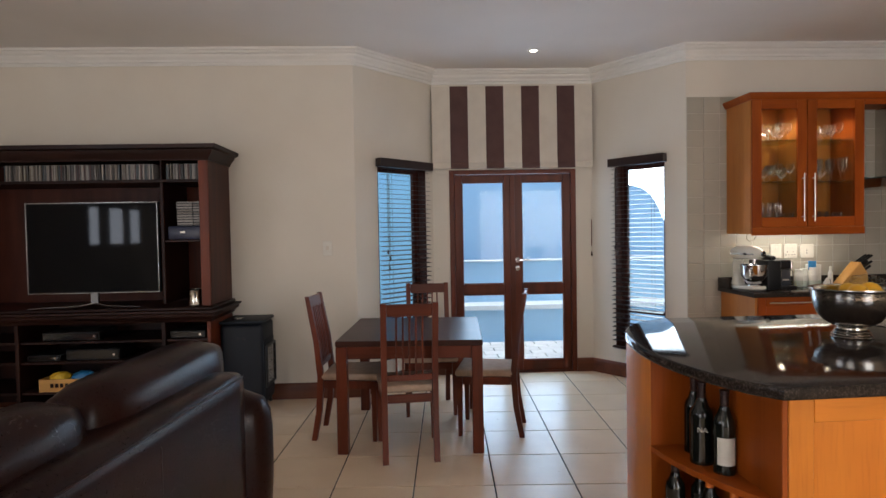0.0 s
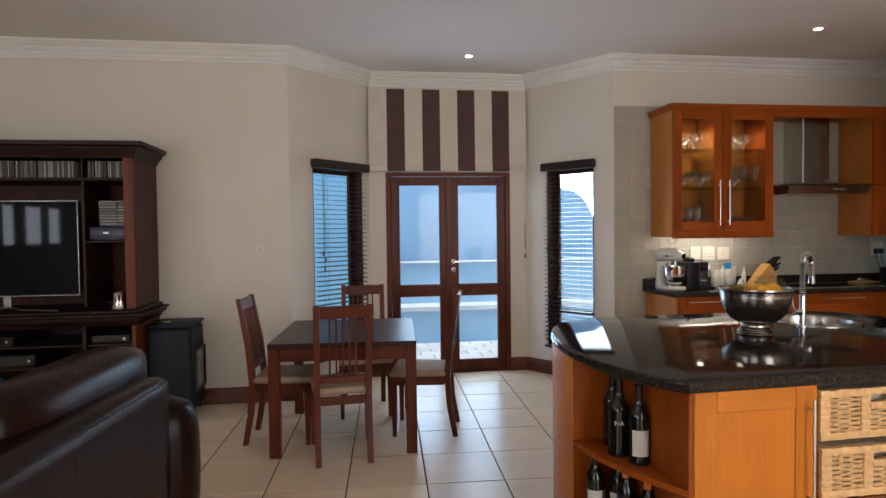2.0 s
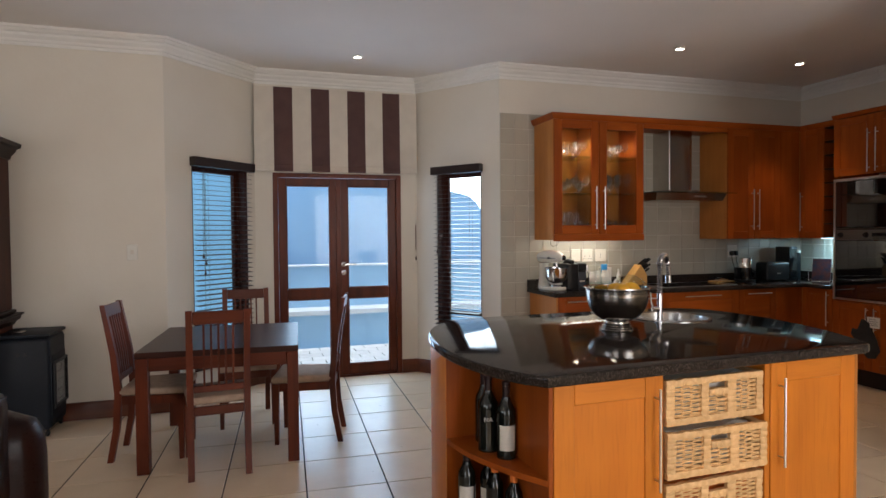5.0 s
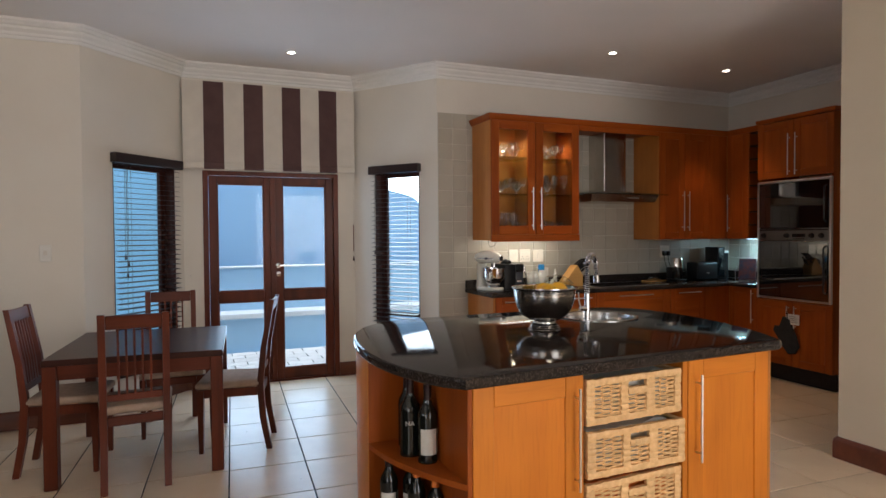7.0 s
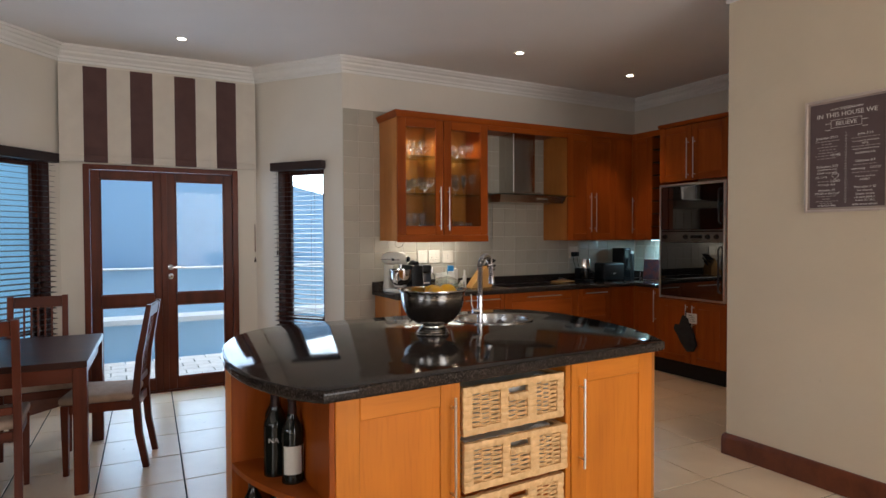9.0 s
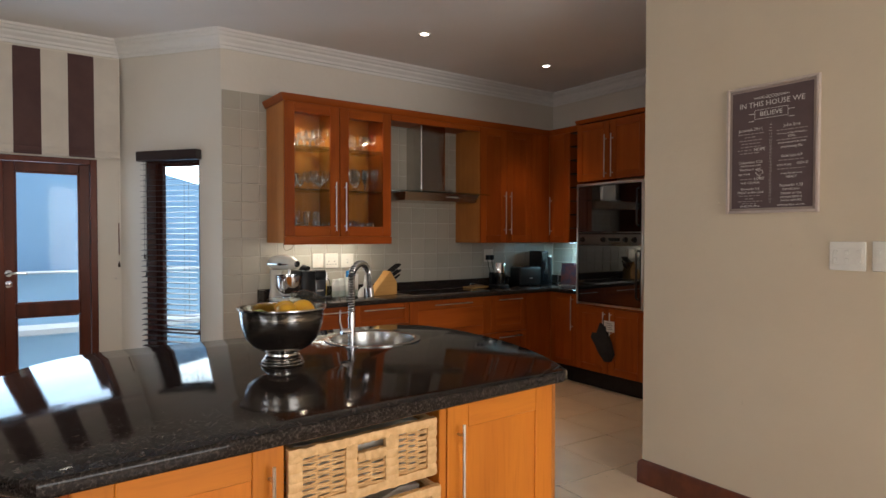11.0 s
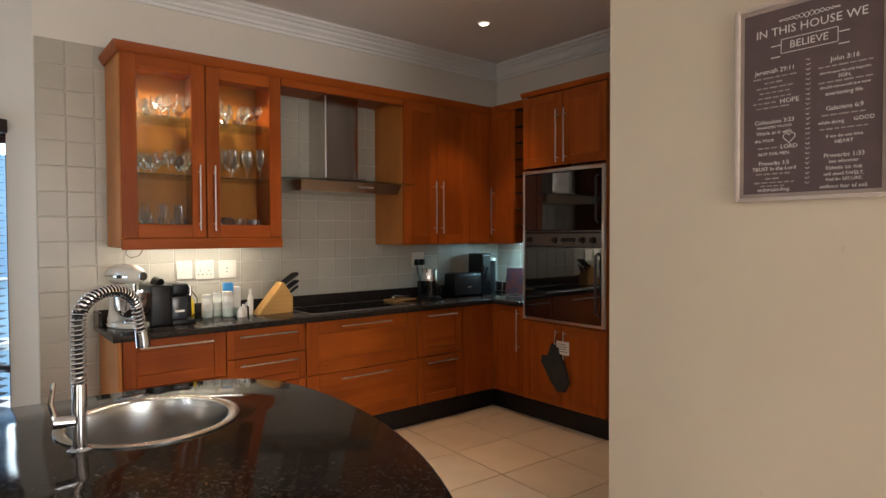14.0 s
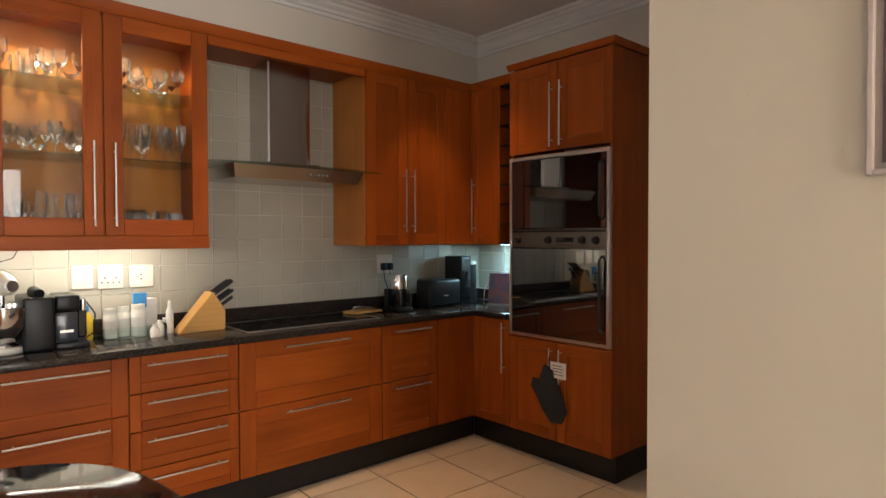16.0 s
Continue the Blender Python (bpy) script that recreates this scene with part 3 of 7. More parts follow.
door = tagged(new("door_1"), "closed glazed double door in a red-brown wooden frame", "door", kind="structure")
door.matrix_world = along(Bc, C)
dx0, dx1, _, dz = DOOR
fr = bmesh.new()
box(fr, dx0, -0.012, 0.0, dx0 + 0.05, 0.10, dz, 0.004)
box(fr, dx1 - 0.05, -0.012, 0.0, dx1, 0.10, dz, 0.004)
box(fr, dx0 + 0.05, -0.012, dz - 0.045, dx1 - 0.05, 0.10, dz, 0.004)
box(fr, dx0 + 0.05, 0.0, -0.02, dx1 - 0.05, 0.12, 0.018, 0.003)
part("door_frame", fr, RED_WOOD, door)
mid = (dx0 + dx1) / 2
for k, (a, b) in enumerate(((dx0 + 0.053, mid - 0.002), (mid + 0.002, dx1 - 0.053))):
    leaf = bmesh.new()
    sw = 0.075
    wide = 0.088
    la, lb = (sw, wide) if k == 0 else (wide, sw)
    y0, y1 = 0.012, 0.056
    box(leaf, a, y0, 0.02, a + la, y1, dz - 0.048, 0.004)
    box(leaf, b - lb, y0, 0.02, b, y1, dz - 0.048, 0.004)
    box(leaf, a + la, y0, dz - 0.048 - 0.075, b - lb, y1, dz - 0.048, 0.004)
    box(leaf, a + la, y0, 0.82, b - lb, y1, 0.925, 0.004)
    box(leaf, a + la, y0, 0.02, b - lb, y1, 0.125, 0.004)
    lf = part("door_leaf", leaf, RED_WOOD, door)
    bead = bmesh.new()
    for z0, z1 in ((0.125, 0.82), (0.925, dz - 0.123)):
        ring(bead, a + la, z0, b - lb, z1, 0.012, 0.004 + y0, y0 + 0.022, 0.003)
    part("glazing_bead", bead, RED_WOOD, lf)
    for z0, z1 in ((0.125, 0.82), (0.925, dz - 0.123)):
        pn = part("pane", boxed(a + la, 0.03, z0, b - lb, 0.036, z1, 0), WINDOW_GLASS, lf, smooth=None)
        pn.visible_shadow = False
    if k == 1:
        hx = a + 0.042
        for z in (1.17, 1.085):
            rose = lathe([(0, 0), (0.026, 0), (0.026, 0.006), (0.02, 0.010), (0, 0.010)], 20)
            bmesh.ops.rotate(rose, cent=(0, 0, 0), matrix=Matrix.Rotation(radians(90), 3, "X"), verts=rose.verts)
            bmesh.ops.translate(rose, vec=(hx, y0, z), verts=rose.verts)
            part("handle_rose", rose, CHROME, lf)
        part("door_handle", tube([(hx, y0, 1.17), (hx, y0 - 0.045, 1.17), (hx + 0.012, y0 - 0.055, 1.17), (hx + 0.06, y0 - 0.056, 1.175), (hx + 0.12, y0 - 0.05, 1.168)], 0.009, 8), CHROME, lf)
        part("keyhole", boxed(hx - 0.003, y0 - 0.0125, 1.074, hx + 0.003, y0 - 0.009, 1.092, 0.001), BLACK, lf)
    else:
        part("meeting_bead", boxed(b - 0.03, -0.002, 0.02, b + 0.022, 0.011, dz - 0.05, 0.004), RED_WOOD, lf)

# roman blind over the doors
rb = thing("roman_blind", "raised roman blind with cream and brown stripes", "blind", along(Bc, C))
bands = [(0.35 + 0.181 * i - Bc[0] + 0.005, 0.35 + 0.181 * (i + 1) - Bc[0] + 0.005) for i in range(9)]
part("headrail", boxed(bands[0][0], -0.07, 2.89, bands[-1][1], -0.004, 2.93), CREAM_CLOTH, rb)
for i, (a, b) in enumerate(bands):
    bm = bmesh.new()
    prof = [(-0.074, 2.935), (-0.078, 2.7), (-0.080, 2.45), (-0.083, 2.25), (-0.088, 2.175), (-0.094, 2.165), (-0.092, 2.158), (-0.096, 2.12), (-0.088, 2.105), (-0.070, 2.11), (-0.066, 2.2), (-0.066, 2.935)]
    e = 0.0006 if i % 2 else 0.0
    ends = [[bm.verts.new((x, y - e, z)) for y, z in prof] for x in (a, b)]
    for k in range(len(prof)):
        j = (k + 1) % len(prof)
        bm.faces.new((ends[0][k], ends[0][j], ends[1][j], ends[1][k]))
    bm.faces.new(ends[0])
    bm.faces.new(ends[1][::-1])
    part("stripe", bm, BROWN_CLOTH if i % 2 else CREAM_CLOTH, rb, "brown cloth stripe" if i % 2 else "cream cloth stripe", smooth=30)
for x, zb in ((1.63, 1.245),):
    part("pull_cord", tube([(x, -0.03, zb), (x, -0.03, 2.9)], 0.0015, 5), CREAM_CLOTH, rb)
    part("tassel", lathe([(0, 0.05), (0.004, 0.046), (0.010, 0.012), (0.009, 0), (0, 0)], 10, (x, -0.03, zb - 0.045)), DARK_WOOD, rb)
    part("cord_sleeve", tube([(x, -0.03, zb + 0.06), (x, -0.03, zb + 0.33)], 0.004, 6), RED_WOOD, rb)

# ---------------------------------------------------------------- kitchen cabinets


def bar_handle(parent, at, length, axis, out, name="handle"):
    """A straight bar handle on two posts. out: unit vector away from the door."""
    c, o = Vector(at), Vector(out) * 0.032
    d = {"z": Vector((0, 0, 1)), "x": Vector((1, 0, 0)), "y": Vector((0, 1, 0))}[axis] * (length / 2)
    bm = tube([c - d + o, c + d + o], 0.0052, 8)
    for s in (-0.8, 0.8):
        tube([c + d * s, c + d * s + o], 0.0045, 6, bm)
    return part(name, bm, HANDLE, parent, "satin steel bar handle")


def shaker(parent, name, plane, u0, u1, z0, z1, axis="y", rail=0.07, thick=0.021, mats=None, glazed=False, side=-1, panel=True):
    """A framed door or drawer front whose face lies at 'plane', seen from the side -axis; u runs along the other axis."""
    up, across = mats or (OAK, OAK_H if axis == "y" else OAK_Y)
    f0, f1 = plane, plane + thick

    def put(bm, ua, za, ub, zb, d0, d1, bev=0.003):
        if axis == "y":
            box(bm, ua, d0, za, ub, d1, zb, bev)
        else:
            box(bm, d0, ua, za, d1, ub, zb, bev)
        return bm

    root = part(name, put(bmesh.new(), u0, z0, u0 + rail, z1, f0, f1), up, parent)
    part("stile", put(bmesh.new(), u1 - rail, z0, u1, z1, f0, f1), up, root)
    part("rail", put(bmesh.new(), u0 + rail, z0, u1 - rail, z0 + rail, f0, f1), across, root)
    part("rail", put(bmesh.new(), u0 + rail, z1 - rail, u1 - rail, z1, f0, f1), across, root)
    if glazed:
        pn = part("pane", put(bmesh.new(), u0 + rail - 0.004, z0 + rail - 0.004, u1 - rail + 0.004, z1 - rail + 0.004, f0 + 0.009, f0 + 0.013, 0), DOOR_GLASS, root, smooth=None)
        pn.visible_shadow = False
    elif panel:
        part("panel", put(bmesh.new(), u0 + rail - 0.004, z0 + rail - 0.004, u1 - rail + 0.004, z1 - rail + 0.004, f0 + 0.007, f1 - 0.002, 0.002), up if z1 - z0 > u1 - u0 else across, root)
    return root


BF, UF, TX, UX = 4.83, 4.97, 5.785, 5.895
WT0, WT1, KICK = 0.895, 0.935, 0.165

# base units along the back wall
OUT_Y, OUT_X = (0, -1, 0), (-1, 0, 0)


def base_unit(x0, x1, label, drawers, handle=0.42, rail=0.07):
    u = thing("base_cabinet", label, "cabinet", group="base cabinets")
    part("body", boxed(x0 + 0.001, BF + 0.023, KICK, x1 - 0.001, BACK_K - 0.012, WT0 - 0.002, 0.002), OAK_PALE, u)
    for z0, z1 in drawers:
        d = shaker(u, "drawer_front", BF, x0 + 0.003, x1 - 0.003, z0 + 0.002, z1 - 0.002, "y", min(rail, (z1 - z0) * 0.27))
        bar_handle(d, ((x0 + x1) / 2, BF, z1 - 0.045), min(handle, (x1 - x0) * 0.72), "x", OUT_Y)
    return u


base_unit(2.95, 3.522, "orange-brown wooden base cabinet with deep drawers", [(KICK, 0.34), (0.34, 0.62), (0.62, WT0)], 0.40)
base_unit(3.522, 4.052, "orange-brown wooden base cabinet with four drawers", [(KICK, 0.345), (0.345, 0.53), (0.53, 0.713), (0.713, WT0)], 0.40, 0.05)
base_unit(4.052, 4.978, "wide orange-brown wooden base cabinet with pan drawers under the hob", [(KICK, 0.53), (0.53, WT0)], 0.42, 0.09)
base_unit(4.978, 5.44, "orange-brown wooden base cabinet with two deep drawers", [(KICK, 0.53), (0.53, WT0)], 0.30)
cu = thing("corner_cabinet", "orange-brown wooden corner base cabinet with a narrow door", "cabinet", group="base cabinets")
part("filler_panel", boxed(5.442, BF, KICK, TX, BF + 0.022, WT0 - 0.002), OAK, cu)
part("body", boxed(5.442, BF + 0.023, KICK, KIT_X - 0.01, BACK_K - 0.012, WT0 - 0.002, 0.002), OAK_PALE, cu)
part("body", boxed(TX + 0.023, 4.49, KICK, KIT_X - 0.01, BF + 0.02, WT0 - 0.002, 0.002), OAK_PALE, cu)
dd = shaker(cu, "door", TX, 4.49, BF - 0.002, KICK, WT0 - 0.003, "x", 0.06)
bar_handle(dd, (TX, 4.53, 0.70), 0.34, "z", OUT_X)
part("side_panel", boxed(2.93, BF + 0.001, 0.0, 2.949, BACK_K - 0.012, WT0 - 0.002, 0.003), OAK_PALE, thing("end_panel", "pale orange wooden end panel of the base cabinets", "panel"))
pl = thing("plinth", "black plinth under the kitchen cabinets", "plinth")
part("kickboard", boxed(2.951, BF + 0.06, 0, TX + 0.06, BF + 0.078, KICK - 0.002, 0.002), BLACK, pl)
part("kickboard", boxed(TX + 0.06, 3.70, 0, TX + 0.078, BF + 0.059, KICK - 0.002, 0.002), BLACK, pl)
part("kickboard", boxed(TX + 0.079, 3.70, 0, KIT_X - 0.01, 3.718, KICK - 0.002, 0.002), BLACK, pl)

wt = thing("worktop", "polished dark speckled granite worktop on the base cabinets", "worktop")
part("slab", prism([(2.90, BACK_K - 0.011), (2.90, BF - 0.035), (TX - 0.035, BF - 0.035), (TX - 0.035, 4.49), (KIT_X - 0.01, 4.49), (KIT_X - 0.01, BACK_K - 0.011)], WT0, WT1, bevel=0.008), GRANITE, wt)
part("upstand", boxed(2.90, BACK_K - 0.034, WT1 + 0.0005, KIT_X - 0.012, BACK_K - 0.012, WT1 + 0.085, 0.004), GRANITE, wt)
part("end_upstand", boxed(2.90, 5.20, WT1 + 0.0005, 2.922, BACK_K - 0.035, WT1 + 0.085, 0.004), GRANITE, wt)
part("upstand", boxed(KIT_X - 0.034, 4.49, WT1 + 0.0005, KIT_X - 0.012, BACK_K - 0.036, WT1 + 0.085, 0.004), GRANITE, wt)

hob = thing("hob", "flush black glass induction hob in the worktop", "hob", pose(4.56, 5.09, WT1 + 0.001))
part("glass_top", boxed(-0.43, -0.2, 0, 0.43, 0.2, 0.005, 0.002), BLACK_GLOSS, hob)
rim = ring(bmesh.new(), -0.440, -0.210, 0.440, 0.210, 0.0095, -0.0062, 0.0, 0.0)
bmesh.ops.rotate(rim, cent=(0, 0, 0), matrix=Matrix.Rotation(radians(-90), 3, "X"), verts=rim.verts)
part("rim", rim, TRIM_STEEL, hob)
for x, y, r in ((-0.27, 0.06, 0.09), (-0.22, -0.1, 0.07), (0.05, 0.05, 0.11), (0.3, 0.08, 0.07), (0.28, -0.09, 0.09)):
    part("cooking_zone", tube([(x + r * math.cos(a), y + r * math.sin(a), 0.0052) for a in [k * math.pi / 16 for k in range(32)]], 0.0007, 4, closed=True), BLACK, hob)

# wall units
gc = thing("display_cabinet", "orange-brown wooden wall cabinet with two glazed doors and lit inside", "cabinet")
gx0, gx1, gz0, gz1 = 2.985, 3.955, 1.41, 2.535
T = 0.018
part("side_panel", boxed(gx0, UF + 0.022, gz0, gx0 + T, BACK_K - 0.012, gz1), OAK_PALE, gc)
part("side_panel", boxed(gx1 - T, UF + 0.022, gz0, gx1, BACK_K - 0.012, gz1), OAK, gc)
part("back_panel", boxed(gx0 + T, BACK_K - 0.024, gz0, gx1 - T, BACK_K - 0.012, gz1, 0), CABINET_INSIDE, gc)
part("bottom_panel", boxed(gx0 + T, UF + 0.022, gz0 + 0.045, gx1 - T, BACK_K - 0.025, gz0 + 0.063), CABINET_INSIDE, gc)
part("top_panel", boxed(gx0 + T, UF + 0.022, gz1 - T, gx1 - T, BACK_K - 0.025, gz1), OAK_H, gc)
part("divider", boxed(3.452, UF + 0.022, gz0 + 0.064, 3.468, BACK_K - 0.025, gz1 - T), CABINET_INSIDE, gc)
part("light_pelmet", boxed(gx0 - 0.0, UF - 0.004, gz0 - 0.012, gx1, UF + 0.018, gz0 + 0.052), OAK_H, gc)
for a, b, hx in ((gx0 + 0.004, 3.457, 3.457 - 0.042), (3.463, gx1 - 0.003, 3.463 + 0.042)):
    d = shaker(gc, "glazed_door", UF, a, b, gz0 + 0.055, gz1 - 0.002, "y", 0.082, glazed=True)
    bar_handle(d, (hx, UF, gz0 + 0.30), 0.40, "z", OUT_Y)
SHELVES = (1.85, 2.20)
for z in SHELVES:
    for a, b in ((gx0 + T + 0.001, 3.451), (3.469, gx1 - T - 0.001)):
        sh = part("glass_shelf", boxed(a, UF + 0.05, z - 0.008, b, BACK_K - 0.026, z, 0.001), SHELF_GLASS, gc, "clear glass shelf", smooth=None)

cor = thing("cabinet_cornice", "orange-brown wooden cornice along the wall cabinets", "cornice")
cprof = [(0.001, gz1 - 0.008), (0.010, gz1 - 0.008), (0.034, gz1 + 0.034), (0.034, gz1 + 0.046), (0.001, gz1 + 0.046)]
part("moulding", extrude_profile(cprof, [(gx0, BACK_K - 0.012), (gx0, UF), (UX, UF), (UX, 4.49)]), OAK_H, cor)
part("top_board", boxed(gx0 + 0.001, UF + 0.001, gz1 + 0.0012, KIT_X - 0.01, BACK_K - 0.012, gz1 + 0.02, 0), OAK_H, cor)
part("top_board", boxed(UX + 0.001, 4.491, gz1 + 0.0012, KIT_X - 0.01, UF, gz1 + 0.02, 0), OAK_Y, cor)
part("bridge_panel", boxed(gx1 + 0.001, UF + 0.02, gz1 - 0.02, 4.954, BACK_K - 0.012, gz1 - 0.001), OAK_H, cor)
part("bridge_rail", boxed(gx1 + 0.001, UF, gz1 - 0.055, 4.954, UF + 0.019, gz1 - 0.001), OAK_H, cor)

wu = thing("wall_cabinet", "orange-brown wooden wall cabinet with two doors beside the hood", "cabinet", group="wall cabinets")
part("body", boxed(4.957, UF + 0.022, 1.40, 5.64, BACK_K - 0.012, gz1, 0.002), OAK_PALE, wu)
for a, b, hx in ((4.96, 5.296, 5.262), (5.3, 5.638, 5.334)):
    d = shaker(wu, "door", UF, a, b, 1.402, gz1 - 0.002, "y", 0.075)
    bar_handle(d, (hx, UF, 1.70), 0.42, "z", OUT_Y)
wc = thing("corner_wall_cabinet", "orange-brown wooden corner wall cabinet", "cabinet", group="wall cabinets")
part("body", boxed(5.641, UF + 0.022, 1.40, KIT_X - 0.01, BACK_K - 0.012, gz1, 0.002), OAK_PALE, wc)
part("filler_panel", boxed(5.642, UF, 1.402, UX - 0.001, UF + 0.021, gz1 - 0.002), OAK, wc)
part("body", boxed(UX + 0.022, 4.70, 1.40, KIT_X - 0.01, UF + 0.02, gz1, 0.002), OAK_PALE, wc)
d = shaker(wc, "door", UX, 4.70, UF - 0.003, 1.402, gz1 - 0.002, "x", 0.065)
bar_handle(d, (UX, 4.93, 1.68), 0.40, "z", OUT_X)
wr = thing("wine_rack", "narrow wooden wine rack with a shade-dark inside beside the tall oven cabinet", "rack")
part("side_panel", boxed(UX, 4.682, 1.40, KIT_X - 0.01, 4.697, gz1), OAK, wr)
part("side_panel", boxed(UX, 4.49, 1.40, KIT_X - 0.01, 4.505, gz1), OAK, wr)
# dark wood on back and shelves supplies the shade inside the rack
part("back_panel", boxed(KIT_X - 0.03, 4.506, 1.40, KIT_X - 0.011, 4.681, gz1), DARK_WOOD, wr)
for k in range(9):
    z = 1.402 + k * 0.139
    part("shelf", boxed(UX + 0.004, 4.506, z, KIT_X - 0.031, 4.681, z + 0.014), DARK_WOOD, wr)

# tall oven unit
ty0, ty1 = 3.69, 4.487
tall = thing("tall_cabinet", "tall orange-brown wooden cabinet housing a built-in double oven", "cabinet")
part("side_panel", boxed(TX + 0.002, ty0, KICK, KIT_X - 0.01, ty0 + 0.02, 2.56), OAK, tall)
part("side_panel", boxed(TX + 0.022, ty1 - 0.02, KICK, KIT_X - 0.01, ty1, 2.56), OAK, tall)
part("top_panel", boxed(TX + 0.022, ty0 + 0.021, 2.54, KIT_X - 0.01, ty1 - 0.021, 2.56), OAK_Y, tall)
part("shelf", boxed(TX + 0.022, ty0 + 0.021, 1.965, KIT_X - 0.01, ty1 - 0.021, 1.985), OAK_Y, tall)
part("shelf", boxed(TX + 0.022, ty0 + 0.021, 0.79, KIT_X - 0.01, ty1 - 0.021, 0.805), OAK_Y, tall)
part("cornice", extrude_profile([(0, 2.561), (0.010, 2.561), (0.03, 2.585), (0.03, 2.597), (0, 2.597)], [(TX, ty1), (TX, ty0), (KIT_X - 0.01, ty0)]), OAK_Y, tall)
part("top_board", boxed(TX, ty0, 2.575, KIT_X - 0.01, ty1, 2.595), OAK_Y, tall)
for a, b, hy in ((ty0 + 0.002, 4.086, 4.05), (4.09, ty1 - 0.002, 4.126)):
    d = shaker(tall, "upper_door", TX, a, b, 2.0, 2.555, "x", 0.07)
    bar_handle(d, (TX, hy, 2.22), 0.40, "z", OUT_X)
    d = shaker(tall, "lower_door", TX, a, b, KICK, 0.79, "x", 0.07)
    bar_handle(d, (TX, hy, 0.645), 0.22, "z", OUT_X)

oven = thing("double_oven", "built-in black glass double oven with steel trim and knobs", "oven")
oy0, oy1, oz0, oz1 = 3.695, 4.468, 0.805, 1.975
fr = bmesh.new()
box(fr, TX - 0.022, oy0, oz0, TX + 0.5, oy0 + 0.022, oz1, 0.003)
box(fr, TX - 0.022, oy1 - 0.018, oz0, TX + 0.5, oy1, oz1, 0.003)
box(fr, TX - 0.022, oy0 + 0.022, oz1 - 0.024, TX + 0.5, oy1 - 0.018, oz1, 0.003)
box(fr, TX - 0.01, oy0 + 0.022, oz0, TX + 0.5, oy1 - 0.018, oz0 + 0.02, 0.003)
part("trim", fr, TRIM_STEEL, oven, "brushed steel trim")
part("upper_glass", boxed(TX - 0.018, oy0 + 0.024, 1.507, TX + 0.03, oy1 - 0.02, oz1 - 0.026, 0.004), OVEN_GLASS, oven)
part("lower_glass", boxed(TX - 0.018, oy0 + 0.024, oz0 + 0.022, TX + 0.03, oy1 - 0.02, 1.383, 0.004), OVEN_GLASS, oven)
pnl = part("control_panel", boxed(TX - 0.016, oy0 + 0.024, 1.386, TX + 0.03, oy1 - 0.02, 1.504, 0.003), PANEL_STEEL, oven, "dull steel control panel")
part("top_strip", boxed(TX - 0.0175, oy0 + 0.03, 1.484, TX - 0.016, oy1 - 0.03, 1.496, 0), BLACK, pnl)
for y in (4.39, 4.14, 3.885, 3.79):
    kn = lathe([(0, 0.026), (0.017, 0.026), (0.021, 0.02), (0.022, 0.002), (0.026, 0), (0, 0)], 20)
    bmesh.ops.rotate(kn, cent=(0, 0, 0), matrix=Matrix.Rotation(radians(-90), 3, "Y"), verts=kn.verts)
    bmesh.ops.translate(kn, vec=(TX - 0.016, y, 1.435), verts=kn.verts)
    part("knob", kn, BLACK, pnl, "black round knob")
part("display", boxed(TX - 0.018, 3.95, 1.42, TX - 0.015, 4.085, 1.452, 0.001), BLACK_GLOSS, pnl)
for k in range(5):
    part("button", boxed(TX - 0.0185, 3.96 + k * 0.024, 1.402, TX - 0.015, 3.974 + k * 0.024, 1.410, 0.001), BLACK, pnl)
for y in (oy0 + 0.05,):
    part("oven_handle", tube([(TX - 0.02, y, 1.56), (TX - 0.05, y, 1.58), (TX - 0.05, y, 1.88), (TX - 0.02, y, 1.90)], 0.009, 8), BLACK, oven)
    part("oven_handle", tube([(TX - 0.02, y, 0.90), (TX - 0.05, y, 0.92), (TX - 0.05, y, 1.32), (TX - 0.02, y, 1.34)], 0.009, 8), BLACK, oven)

# hood
hood = thing("cooker_hood", "brushed steel chimney hood with a glass canopy above the hob", "hood")
cb = boxed(4.36, 5.12, 1.901, 4.64, BACK_K - 0.013, 2.51, 0.003)
bmesh.ops.subdivide_edges(cb, edges=[e for e in cb.edges if e.calc_length() > 0.1], cuts=9, use_grid_fill=True)
for v in cb.verts:
    u, h = (v.co.x - 4.50) / 0.14, (v.co.z - 2.2) / 0.31
    if v.co.y < 5.14 and abs(u) < 0.97:
        v.co.y -= 0.006 * (1 - u * u) * (1 - 0.5 * h * h) + 0.002 * math.sin(2.2 * u + 1.6 * h)
ch = part("chimney", cb, STEEL, hood)
# pale steel rod in place of the highlight along the rounded corner
part("chimney_seam", tube([(4.364, 5.118, 1.905), (4.364, 5.118, 2.50)], 0.0065, 10), TRIM_STEEL, ch)
hb = bmesh.new()
lo = [(4.10, 4.98), (4.90, 4.98), (4.90, BACK_K - 0.013), (4.10, BACK_K - 0.013)]
hi = [(4.08, 4.94), (4.92, 4.94), (4.92, BACK_K - 0.013), (4.08, BACK_K - 0.013)]
va = [hb.verts.new((x, y, 1.79)) for x, y in lo]
vb = [hb.verts.new((x, y, 1.862)) for x, y in hi]
hb.faces.new(va[::-1])
hb.faces.new(vb)
for i in range(4):
    hb.faces.new((va[i], va[(i + 1) % 4], vb[(i + 1) % 4], vb[i]))
bd = part("body", hb, STEEL, hood)
part("collar", boxed(4.33, 5.05, 1.8745, 4.67, BACK_K - 0.013, 1.90, 0.004), STEEL, hood)
